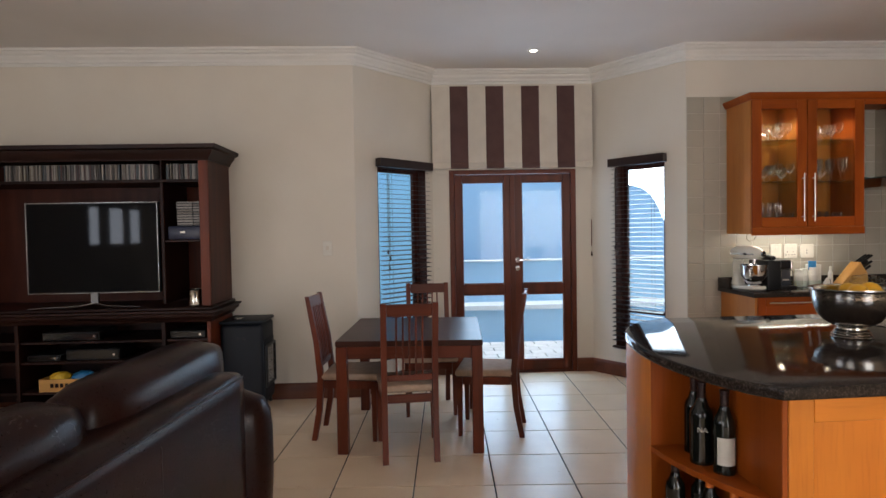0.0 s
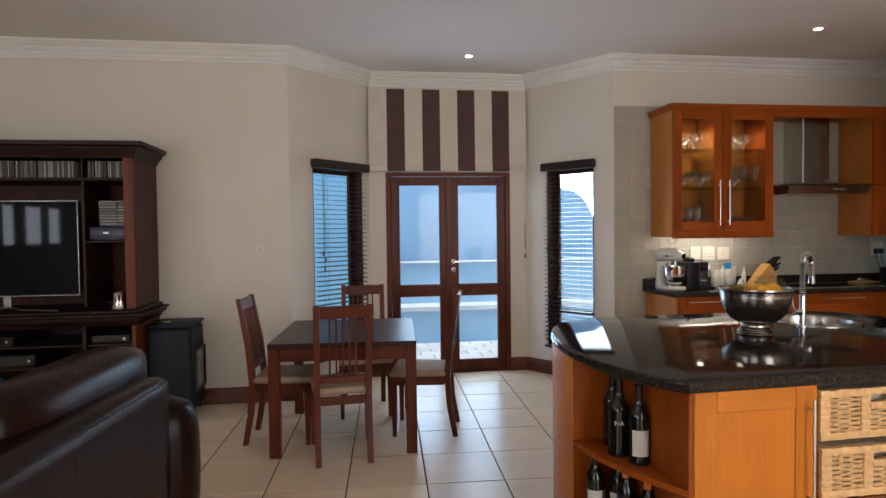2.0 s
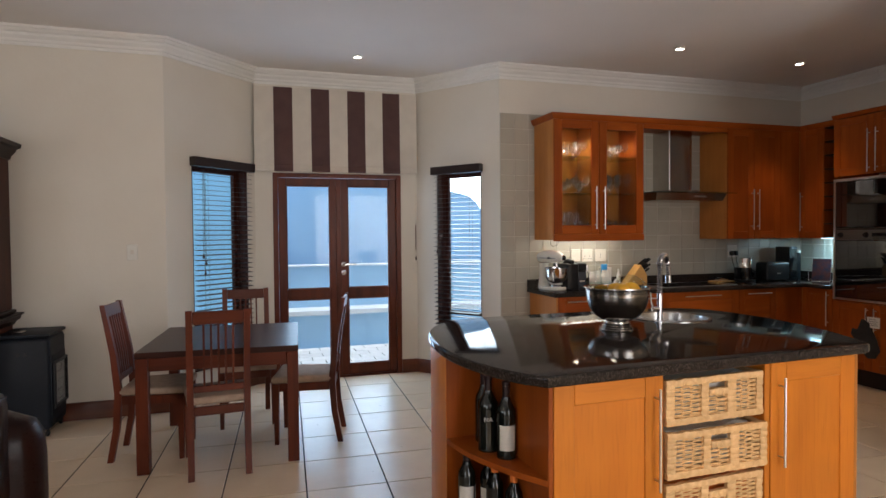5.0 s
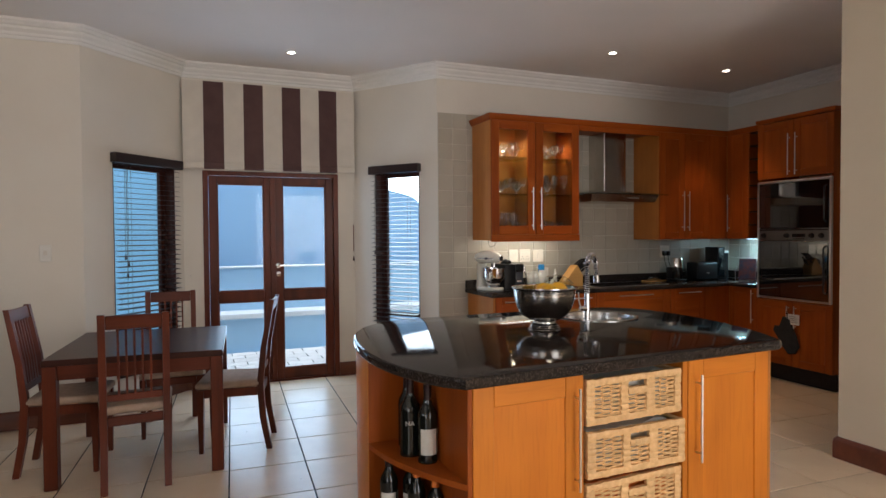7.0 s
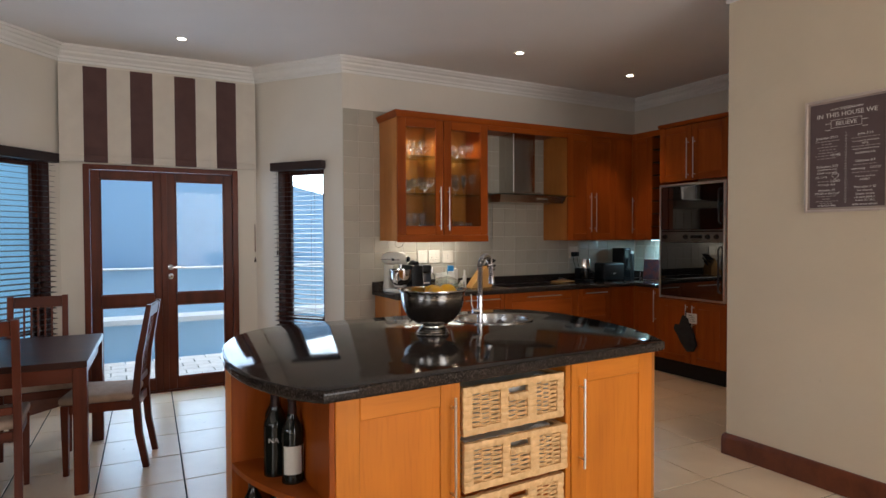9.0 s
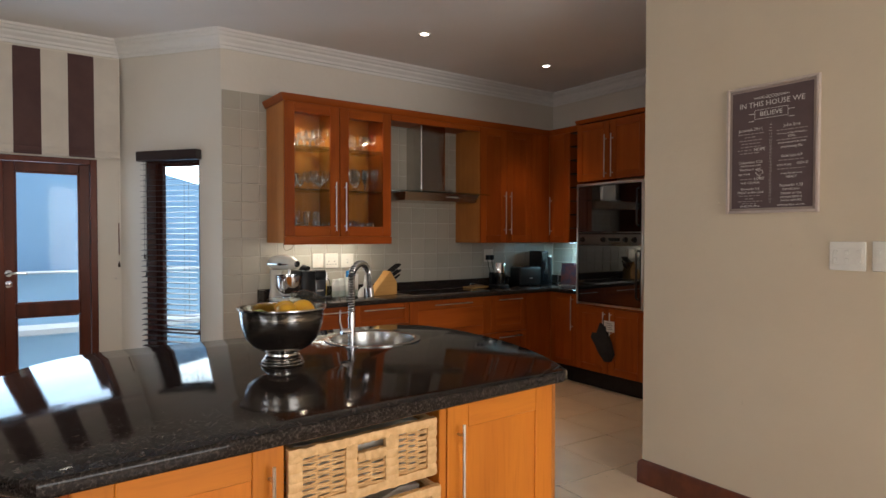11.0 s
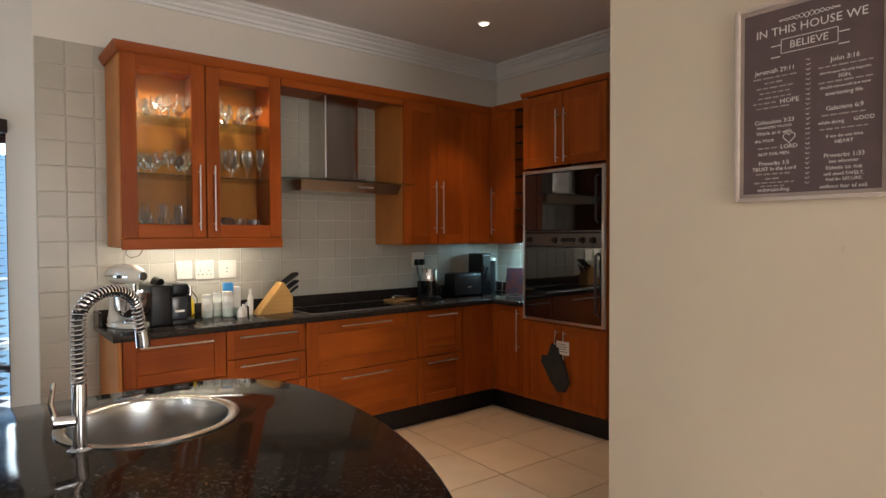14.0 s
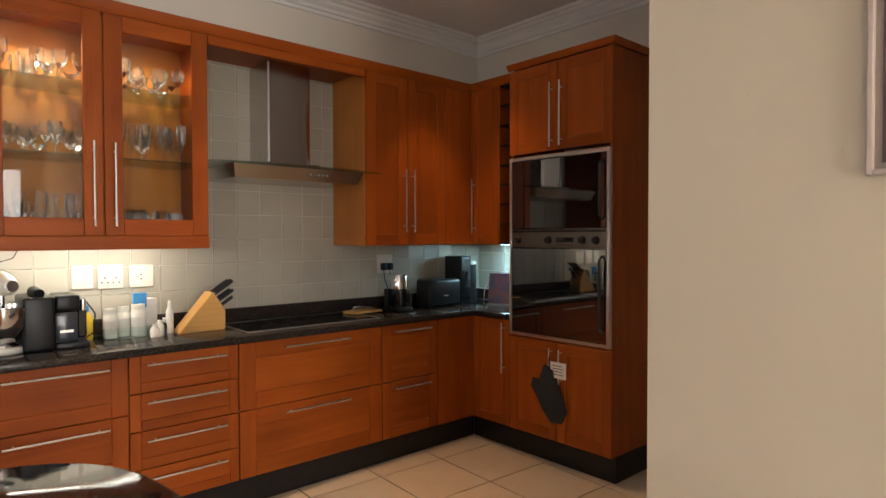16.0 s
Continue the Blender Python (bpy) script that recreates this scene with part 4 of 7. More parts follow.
part("canopy_glass", prism([(3.97, BACK_K - 0.014), (3.97, 4.97)] + bezier((3.97, 4.97), (4.2, 4.87), (4.84, 4.87), (5.07, 4.97), 14)[1:] + [(5.07, 4.968), (4.952, 4.968), (4.952, BACK_K - 0.014)], 1.8635, 1.8735), SHELF_GLASS, hood, "clear glass canopy", smooth=None)
for k in range(5):
    part("button", boxed(4.54 + k * 0.028, 4.948, 1.82, 4.556 + k * 0.028, 4.96, 1.835, 0.002), CHROME, bd)

# ---------------------------------------------------------------- the island
isl = thing("kitchen_island", "orange-brown wooden kitchen island with doors and an open corner shelf", "island")
ang = math.atan2(0.05, 1.55)
isl.matrix_world = pose(1.355, 1.936, 0, 0, 0, math.degrees(ang))
# local frame: front face along x from 0 to 1.55 at y = 0
IZ = 0.935
W = 1.55
# darker wood on the niche side gives it the niche's shade
part("side_panel", boxed(0.0, 0.002, 0.0, 0.02, 0.60, IZ - 0.002), OAK, isl)
part("side_panel", boxed(W - 0.02, 0.002, 0.0, W, 1.25, IZ - 0.002), OAK_PALE, isl)
part("divider", boxed(0.482, 0.022, 0.08, 0.500, 1.23, IZ - 0.002), OAK_LIT, isl)
part("divider", boxed(1.012, 0.002, 0.08, 1.040, 1.23, IZ - 0.002), OAK_LIT, isl)
part("back_panel", boxed(0.02, 1.23, 0.0, W - 0.02, 1.25, IZ - 0.002), OAK_LIT, isl)
part("bottom_panel", boxed(0.02, 0.03, 0.08, W - 0.021, 1.229, 0.10), OAK_LIT_H, isl)
part("inner_back", boxed(0.501, 0.50, 0.101, 1.011, 0.515, IZ - 0.003), OAK_LIT, isl)
BASKET_Z = (0.720, 0.514, 0.308)
for z in BASKET_Z:
    part("basket_runner", boxed(0.5005, 0.03, z - 0.012, 0.524, 0.48, z), OAK_LIT, isl)
    part("basket_runner", boxed(0.988, 0.03, z - 0.012, 1.0115, 0.48, z), OAK_LIT, isl)
part("kickboard", boxed(0.022, 0.05, 0.0, W - 0.022, 0.065, 0.079), BLACK, isl)
d1 = shaker(isl, "door", -0.0, 0.021, 0.500, 0.085, IZ - 0.006, "y", 0.085, mats=(OAK_LIT, OAK_LIT_H))
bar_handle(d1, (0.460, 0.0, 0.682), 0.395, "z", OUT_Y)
d2 = shaker(isl, "door", -0.0, 1.043, W - 0.021, 0.085, IZ - 0.006, "y", 0.085, mats=(OAK_LIT, OAK_LIT_H))
bar_handle(d2, (1.086, 0.0, 0.682), 0.372, "z", OUT_Y)
# open quarter shelf at the end
# niche back and shelves: shade coloured in with the darker wood
part("niche_back", boxed(-0.195, 0.56, 0.0, -0.001, 0.58, IZ - 0.002), OAK, isl)
bow = bezier((-0.197, 0.55), (-0.19, 0.78), (-0.14, 1.0), (-0.02, 1.249), 12) + [(-0.02, 1.249), (0.0, 1.249), (0.0, 1.235)]
bow += bezier((0.0, 1.235), (-0.12, 0.99), (-0.17, 0.78), (-0.177, 0.5815), 12) + [(-0.177, 0.5815), (-0.1955, 0.5815), (-0.1955, 0.55)]
part("bowed_end_panel", prism(bow, 0.0, IZ - 0.002), OAK_LIT, isl)
quarter = [(-0.001, 0.559), (-0.001, 0.003)] + bezier((-0.001, 0.003), (-0.08, 0.12), (-0.185, 0.32), (-0.194, 0.559), 10)[1:] + [(-0.194, 0.559)]
for z in (0.07, 0.292, 0.582):
    part("shelf", prism(quarter, z - 0.022, z), OAK_H, isl)

it = thing("island_worktop", "polished dark speckled granite top with bowed ends on the island", "worktop")
outline = [(1.315, 1.862), (2.895, 1.94)]
outline += bezier((2.93, 1.955), (3.06, 2.16), (3.17, 2.5), (3.155, 2.84), 12)
outline += bezier((3.155, 2.84), (3.15, 3.12), (3.07, 3.30), (2.82, 3.31), 10)
outline += [(2.4, 3.33), (1.9, 3.33)]
outline += bezier((1.62, 3.32), (1.36, 3.30), (1.19, 3.06), (1.145, 2.72), 10)
outline += bezier((1.145, 2.72), (1.10, 2.40), (1.13, 2.12), (1.29, 1.875), 12)
SX, SY, SR = 2.655, 2.935, 0.215
top = prism(outline, 0.938, 0.98, bevel=0.011, seg=3)
slab = part("slab", top, GRANITE, it, smooth=35)
hole = lathe([(0, -0.2), (SR - 0.012, -0.2), (SR - 0.012, 0.2), (0, 0.2)], 48, (SX, SY, 0.96))
cutter = new("sink_cutout", finish("sink_cutout", hole, GRANITE))
bo = slab.modifiers.new("cut", "BOOLEAN")
bo.object, bo.operation, bo.solver = cutter, "DIFFERENCE", "EXACT"
dg = bpy.context.evaluated_depsgraph_get()
cut_mesh = bpy.data.meshes.new_from_object(slab.evaluated_get(dg))
slab.modifiers.clear()
slab.data = cut_mesh
bpy.data.objects.remove(cutter)
cut_mesh.set_sharp_from_angle(angle=radians(35))

sink = thing("round_sink", "round stainless steel sink set in the island top", "sink", pose(SX, SY, 0.98))
part("basin", lathe([(SR + 0.012, 0.001), (SR + 0.012, 0.004), (SR - 0.005, 0.006), (SR - 0.016, 0.001), (SR - 0.02, -0.02), (SR - 0.03, -0.12), (SR - 0.07, -0.155), (0.04, -0.165), (0.038, -0.172), (0, -0.172), (0, -0.176), (0.05, -0.176), (SR - 0.06, -0.164), (SR - 0.02, -0.13), (SR - 0.0135, -0.03), (SR - 0.0135, 0.0005)], 56), SINK_STEEL, sink)
part("drain", lathe([(0, -0.165), (0.03, -0.165), (0.036, -0.168), (0.036, -0.171), (0, -0.171)], 24), CHROME, sink)

# ---------------------------------------------------------------- dining table and chairs
tb = thing("dining_table", "dark brown wooden dining table with square legs", "table", pose(0.155, 4.55, 0, 0, 0, -3.5))
part("tabletop", boxed(-0.49, -0.53, 0.722, 0.49, 0.53, 0.76, 0.004), TABLE_WOOD, tb)
for sx in (-1, 1):
    for sy in (-1, 1):
        x, y = sx * 0.452, sy * 0.492
        part("leg", boxed(x - 0.036, y - 0.036, 0, x + 0.036, y + 0.036, 0.721, 0.004), RED_WOOD, tb)
for s in (-1, 1):
    part("apron", boxed(-0.415, s * 0.492 - 0.011, 0.635, 0.415, s * 0.492 + 0.011, 0.721), RED_WOOD_H, tb)
    part("apron", boxed(s * 0.452 - 0.011, -0.455, 0.635, s * 0.452 + 0.011, 0.455, 0.721), RED_WOOD, tb)


def dining_chair(at):
    c = thing("dining_chair", "dark red-brown wooden dining chair with slatted back and beige seat", "chair", at, "dining chairs")
    # faces +y, back at -y
    for s in (-1, 1):
        x = s * 0.165
        bm = bmesh.new()
        rows = [(-0.255, 0.0, 0.018), (-0.215, 0.22, 0.02), (-0.20, 0.45, 0.022), (-0.225, 0.70, 0.019), (-0.285, 1.03, 0.015)]
        prev = None
        for y, z, w in rows:
            cur = [bm.verts.new((x + a * 0.019, y + b * w, z)) for a, b in ((-1, -1), (1, -1), (1, 1), (-1, 1))]
            if prev:
                for k in range(4):
                    bm.faces.new((prev[k], prev[(k + 1) % 4], cur[(k + 1) % 4], cur[k]))
            else:
                bm.faces.new(cur[::-1])
            prev = cur
        bm.faces.new(prev)
        part("back_leg", bm, RED_WOOD, c)
        xf = s * 0.19
        bm = bmesh.new()
        va = [bm.verts.new((xf + a * 0.014, 0.185 + b * 0.014, 0)) for a, b in ((-1, -1), (1, -1), (1, 1), (-1, 1))]
        vb = [bm.verts.new((xf + a * 0.021, 0.185 + b * 0.021, 0.43)) for a, b in ((-1, -1), (1, -1), (1, 1), (-1, 1))]
        bm.faces.new(va[::-1])
        bm.faces.new(vb)
        for k in range(4):
            bm.faces.new((va[k], va[(k + 1) % 4], vb[(k + 1) % 4], vb[k]))
        part("front_leg", bm, RED_WOOD, c)
        q = [(s * 0.165 - 0.009, -0.18), (s * 0.165 + 0.009, -0.18), (s * 0.19 + 0.009, 0.164), (s * 0.19 - 0.009, 0.164)]
        part("side_rail", prism(q, 0.375, 0.43), RED_WOOD, c)
    part("front_rail", boxed(-0.168, 0.175, 0.375, 0.168, 0.195, 0.43), RED_WOOD_H, c)
    part("back_rail", boxed(-0.145, -0.212, 0.375, 0.145, -0.192, 0.43), RED_WOOD_H, c)
    bm = boxed(-0.145, -0.014, -0.04, 0.145, 0.006, 0.04, 0.004)
    bmesh.ops.rotate(bm, cent=(0, 0, 0), matrix=Matrix.Rotation(radians(10.3), 3, "X"), verts=bm.verts)
    bmesh.ops.translate(bm, vec=(0, -0.275, 0.985), verts=bm.verts)
    part("top_rail", bm, RED_WOOD_H, c)
    part("lower_rail", boxed(-0.145, -0.218, 0.52, 0.145, -0.198, 0.56), RED_WOOD_H, c)
    for k in range(5):
        x = -0.084 + k * 0.042
        part("slat", tube([(x, -0.208, 0.55), (x, -0.222, 0.70), (x, -0.245, 0.83), (x, -0.268, 0.955)], 0.0085, 4), RED_WOOD, c, smooth=None)
    seat = prism([(-0.185, -0.19), (0.185, -0.19), (0.215, 0.215), (-0.215, 0.215)], 0.432, 0.485, bevel=0.022, seg=3)
    part("seat", seat, SEAT_CLOTH, c, "beige cloth seat pad")
    return c


first = dining_chair(pose(0.11, 4.13, 0, 0, 0, 5))
copy_thing(first, pose(-0.30, 4.50, 0, 0, 0, -95))
copy_thing(first, pose(0.275, 5.02, 0, 0, 0, 182))
copy_thing(first, pose(0.70, 4.50, 0, 0, 0, 78))

# ---------------------------------------------------------------- living corner


def pillow_block(x0, y0, z0, x1, y1, z1, r, puff=0.0, cuts=6):
    bm = boxed(x0, y0, z0, x1, y1, z1, 0)
    bmesh.ops.subdivide_edges(bm, edges=bm.edges, cuts=cuts, use_grid_fill=True)
    c = Vector(((x0 + x1) / 2, (y0 + y1) / 2, (z0 + z1) / 2))
    h = Vector(((x1 - x0) / 2, (y1 - y0) / 2, (z1 - z0) / 2))
    for v in bm.verts:
        q = v.co - c
        inner = Vector([max(-hh + r, min(hh - r, a)) for a, hh in zip(q, h)])
        e = q - inner
        if e.length > 1e-6:
            v.co = c + inner + e.normalized() * r
        if puff:
            q = v.co - c
            u = [abs(a) / hh for a, hh in zip(q, h)]
            v.co += Vector([math.copysign(puff, a) * (1 - u[(i + 1) % 3] ** 2) * (1 - u[(i + 2) % 3] ** 2) * u[i] for i, a in enumerate(q)])
        n = noise.noise(v.co * 6.0) * 0.006
        v.co += (v.co - c).normalized() * n
    return bm


sofa = thing("leather_sofa", "dark brown leather sofa with a padded back", "sofa", pose(-0.70, 1.55, 0, 0, 0, -5))
# local: the back panel looks +x; the sofa runs along y
part("base", pillow_block(-0.92, -1.12, 0.05, -0.02, 1.30, 0.42, 0.05), LEATHER, sofa)
part("back_panel", pillow_block(-0.26, -1.12, 0.12, 0.0, 1.31, 0.875, 0.075, puff=0.006, cuts=18), LEATHER, sofa)
for i in range(3):
    y = -1.12 + i * 0.82
    h0, h1 = ((-1.12, -0.42), (-0.41, 0.40), (0.41, 1.40))[i]
    part("headrest", pillow_block(-0.37, h0, 0.60, -0.12, h1, 1.0, 0.10, puff=0.014), LEATHER, sofa)
    if i < 2:
        part("piping", tube([(0.001, y + 0.818, z) for z in (0.14, 0.4, 0.6, 0.78)] + [(-0.02, y + 0.818, 0.845), (-0.08, y + 0.818, 0.868)], 0.005, 6), LEATHER, sofa)
    part("seat_cushion", pillow_block(-0.95, y + 0.04, 0.36, -0.36, y + 0.76, 0.56, 0.07, puff=0.02), LEATHER, sofa)
part("top_piping", tube([(-0.012, -1.1, 0.838), (-0.008, -0.3, 0.842), (-0.008, 0.5, 0.842), (-0.012, 1.26, 0.838)], 0.005, 6), LEATHER, sofa)
part("armrest", pillow_block(-0.96, 1.31, 0.08, 0.03, 1.58, 0.72, 0.12, puff=0.02), LEATHER, sofa)
part("armrest", pillow_block(-0.96, -1.40, 0.08, 0.03, -1.13, 0.72, 0.12, puff=0.02), LEATHER, sofa)
for x in (-0.85, -0.12):
    for y in (-1.1, 1.1):
        part("foot", lathe([(0.03, 0), (0.035, 0.055), (0, 0.055)], 12, (x, y, 0)), DARK_WOOD, sofa)

# television cabinet: front at y = TVF, right side at x = TVR
TVF, TVR, TVL, TVB = 4.90, -1.46, -3.55, BACK_L - 0.03
tv = thing("tv_cabinet", "large dark mahogany wall unit holding a television and discs", "cabinet")
part("side_panel", boxed(TVR - 0.03, TVF + 0.02, 0.92, TVR, TVB, 2.10), FRAME_WOOD, tv)
part("side_panel", boxed(TVL, TVF + 0.02, 0.92, TVL + 0.03, TVB, 2.10), DARK_WOOD, tv)
part("back_panel", boxed(TVL + 0.031, TVB - 0.02, 0.92, TVR - 0.031, TVB, 2.10, 0), FRAME_WOOD, tv)
part("pilaster", boxed(TVR - 0.075, TVF, 0.92, TVR - 0.001, TVF + 0.019, 2.10), RED_WOOD, tv)
part("pilaster", boxed(TVL + 0.001, TVF, 0.92, TVL + 0.075, TVF + 0.019, 2.10), RED_WOOD, tv)
part("top_board", boxed(TVL - 0.0, TVF, 2.10, TVR, TVB, 2.13), DARK_WOOD_H, tv)
part("crown", extrude_profile([(0, 2.075), (0.012, 2.075), (0.018, 2.10), (0.05, 2.135), (0.055, 2.155), (0.085, 2.165), (0.09, 2.195), (0, 2.195)], [(TVL, TVB), (TVL, TVF), (TVR, TVF), (TVR, TVB)]), DARK_WOOD_H, tv)
part("niche_back", boxed(-1.818, TVB - 0.026, 0.921, TVR - 0.032, TVB - 0.0205, 1.904, 0), RED_WOOD, tv)
part("disc_shelf", boxed(TVL + 0.031, TVF + 0.02, 1.905, TVR - 0.031, TVB - 0.021, 1.93), DARK_WOOD_H, tv)
part("upright", boxed(-1.845, TVF + 0.02, 0.94, -1.82, TVB - 0.021, 1.904), DARK_WOOD, tv)
part("side_shelf", boxed(-1.819, TVF + 0.03, 1.43, TVR - 0.031, TVB - 0.027, 1.448), DARK_WOOD_H, tv)
part("disc_divider", boxed(-1.845, TVF + 0.03, 1.931, -1.83, TVB - 0.021, 2.099), DARK_WOOD, tv)
part("waist_top", boxed(TVL - 0.03, TVF - 0.08, 0.895, TVR + 0.03, TVB, 0.919, 0.006), DARK_WOOD_H, tv)
part("waist_moulding", extrude_profile([(0, 0.80), (0.012, 0.80), (0.03, 0.83), (0.055, 0.845), (0.06, 0.87), (0.08, 0.88), (0.08, 0.894), (0, 0.894)], [(TVL - 0.0, TVB), (TVL, TVF - 0.04), (TVR, TVF - 0.04), (TVR, TVB)]), DARK_WOOD_H, tv)
for x in (TVL, -2.98, -1.845, TVR - 0.03):
    part("lower_upright", boxed(x, TVF - 0.03, 0.0, x + 0.03, TVB, 0.799), DARK_WOOD if x != TVR - 0.03 else RED_WOOD, tv)
part("lower_back", boxed(TVL + 0.031, TVB - 0.02, 0.05, TVR - 0.031, TVB - 0.001, 0.799, 0), DARK_WOOD, tv)
for z in (0.26, 0.50, 0.66):
    for a, b in ((TVL + 0.031, -2.981), (-2.949, -1.846), (-1.814, TVR - 0.031)):
        part("lower_shelf", boxed(a, TVF - 0.01, z - 0.02, b, TVB - 0.021, z), DARK_WOOD_H, tv)
part("plinth_board", boxed(TVL, TVF - 0.025, 0.0, TVR, TVF - 0.011, 0.079), DARK_WOOD_H, tv)

tvs = thing("television", "black flat television with a thin silver rim on its stand", "television")
tx0, tx1, tz0, tz1, tyf = -2.90, -1.875, 1.035, 1.755, 4.93
part("housing", boxed(tx0, tyf + 0.004, tz0, tx1, tyf + 0.045, tz1, 0.004), BLACK, tvs)
part("screen", boxed(tx0 + 0.012, tyf - 0.002, tz0 + 0.012, tx1 - 0.012, tyf + 0.0035, tz1 - 0.012, 0.001), SCREEN, tvs)
part("bezel", ring(bmesh.new(), tx0, tz0, tx1, tz1, 0.004, tyf - 0.003, tyf + 0.0035, 0.001), TRIM_STEEL, tvs)
part("stand_neck", boxed(-2.42, tyf + 0.006, 0.95, -2.36, tyf + 0.03, 1.034), PANEL_STEEL, tvs)
part("stand_foot", tube([(-2.85, tyf - 0.09, 0.928), (-2.5, tyf - 0.03, 0.936), (-2.39, tyf + 0.018, 0.955), (-2.28, tyf - 0.03, 0.936), (-2.0, tyf - 0.07, 0.928)], 0.0075, 8, radii=[0.004, 0.006, 0.0075, 0.006, 0.004]), PANEL_STEEL, tvs)

# gas heater
ht = thing("gas_heater", "black portable gas heater on castors beside the wall unit", "heater", pose(-1.285, 5.23, 0) @ Matrix.Diagonal((0.87, 1, 1, 1)))
part("casing", boxed(-0.19, -0.19, 0.05, 0.21, 0.20, 0.74, 0.04, 4), HEATER_METAL, ht)
part("fire_box", boxed(0.195, -0.165, 0.12, 0.216, 0.165, 0.60, 0.008, 2), HEATER_METAL, ht)
for x in (-0.02, 0.03):
    hole = lathe([(0, 0), (0.013, 0), (0.013, 0.004), (0, 0.004)], 14)
    bmesh.ops.rotate(hole, cent=(0, 0, 0), matrix=Matrix.Rotation(radians(90), 3, "X"), verts=hole.verts)
    bmesh.ops.translate(hole, vec=(x, -0.1895, 0.62), verts=hole.verts)
    part("handle_hole", hole, BLACK, ht)
part("lid", boxed(-0.195, -0.195, 0.7405, 0.215, 0.205, 0.768, 0.012, 2), HEATER_METAL, ht)
part("handle_slot", boxed(-0.1, -0.10, 0.7685, -0.02, 0.0, 0.775, 0.003), STEEL, ht)
gr = bmesh.new()
ring(gr, -0.15, 0.20, 0.15, 0.55, 0.02, -0.01, 0.01, 0.004)
for k in range(9):
    tube([(-0.12 + k * 0.03, -0.008, 0.21), (-0.12 + k * 0.03, -0.008, 0.54)], 0.002, 5, gr)
for k in range(4):
    tube([(-0.14, -0.010, 0.26 + k * 0.07), (0.14, -0.010, 0.26 + k * 0.07)], 0.002, 5, gr)
bmesh.ops.rotate(gr, cent=(0, 0, 0), matrix=Matrix.Rotation(radians(90), 3, "Z"), verts=gr.verts)
bmesh.ops.translate(gr, vec=(0.229, 0.0, 0), verts=gr.verts)
part("grille", gr, BLACK, ht, "black wire grille")
part("burner_plate", boxed(0.2163, -0.13, 0.22, 0.2178, 0.13, 0.53, 0), PAPER, ht)
for x, y in ((-0.17, -0.15), (0.17, -0.15), (-0.17, 0.16), (0.17, 0.16)):
    w = lathe([(0, -0.012), (0.02, -0.012), (0.025, -0.006), (0.025, 0.006), (0.02, 0.012), (0, 0.012)], 14)
    bmesh.ops.rotate(w, cent=(0, 0, 0), matrix=Matrix.Rotation(radians(90), 3, "Y"), verts=w.verts)
    bmesh.ops.translate(w, vec=(x, y, 0.025), verts=w.verts)
    part("castor", w, BLACK, ht)

# light switch beside the bay
sw = thing("light_switch", "white light switch plate on the wall", "switch")
part("plate", boxed(-0.655, BACK_L - 0.010, 1.28, -0.575, BACK_L - 0.0005, 1.41, 0.003), WHITE, sw)
part("rocker", boxed(-0.628, BACK_L - 0.014, 1.33, -0.602, BACK_L - 0.0105, 1.365, 0.002), SWITCH_PLATE, sw)

# recessed ceiling lamps
for x, y in ((1.27, 5.50), (3.978, 4.485), (5.43, 4.56)):
    dl = thing("downlight", "small white recessed ceiling lamp, switched on", "lamp", pose(x, y, CEIL), "ceiling downlights")
    part("bezel", lathe([(0.032, -0.002), (0.046, -0.001), (0.045, -0.006), (0.034, -0.009), (0.032, -0.004)], 24), WHITE, dl)
    part("bulb", lathe([(0, -0.0045), (0.031, -0.0045), (0.031, -0.002), (0, -0.002)], 24), LAMP_GLOW, dl)
    lamp("downlight_beam", "SPOT", pose(x, y, CEIL - 0.02), 25 if x > 3 else 8, (1.0, 0.60, 0.30), radius=0.03, cone=(radians(56), 0.6))

# strip lights under the wall cabinets and the lamp inside the glazed one
st1 = thing("strip_light", "lit warm white strip light under the display cabinet", "lamp")
part("tube", boxed(3.12, 5.10, gz0 + 0.018, 3.80, 5.13, gz0 + 0.044, 0.006), TUBE_GLOW, st1)
lamp("strip_beam", "AREA", pose(3.46, 5.20, gz0 + 0.012), 1.15, (1.0, 0.93, 0.72), size=0.68, size_y=0.05)
st2 = thing("strip_light", "lit cool white strip light under the corner wall cabinet", "lamp")
part("tube", boxed(6.30, 4.72, 1.391, 6.32, 5.05, 1.3995, 0.003), COOL_GLOW, st2)
lamp("strip_beam", "AREA", pose(6.24, 4.80, 1.388), 3.2, (0.50, 0.88, 1.0), size=0.05, size_y=0.34)
part("cable", tube([(3.05, 5.16, 1.41), (3.04, 5.15, 1.37), (3.07, 5.16, 1.345), (3.12, 5.17, 1.36), (3.14, 5.16, 1.405)], 0.0022, 6), BLACK, st1)
for x, e in ((3.22, 2.8), (3.70, 1.8)):
    cl = thing("cabinet_lamp", "small warm spot lamp in the display cabinet top", "lamp", pose(x, 5.15, gz1 - T))
    part("bezel", lathe([(0.022, -0.0015), (0.033, -0.001), (0.032, -0.008), (0.024, -0.01), (0.022, -0.004)], 20), CHROME, cl)
    part("bulb", lathe([(0, -0.005), (0.021, -0.005), (0.021, -0.0015), (0, -0.0015)], 20), LAMP_GLOW, cl)
    lamp("cabinet_beam", "SPOT", pose(x, 5.15, gz1 - T - 0.015), e * 2.9, (1.0, 0.80, 0.50), radius=0.02, cone=(radians(140), 0.6))

# ---------------------------------------------------------------- on the island


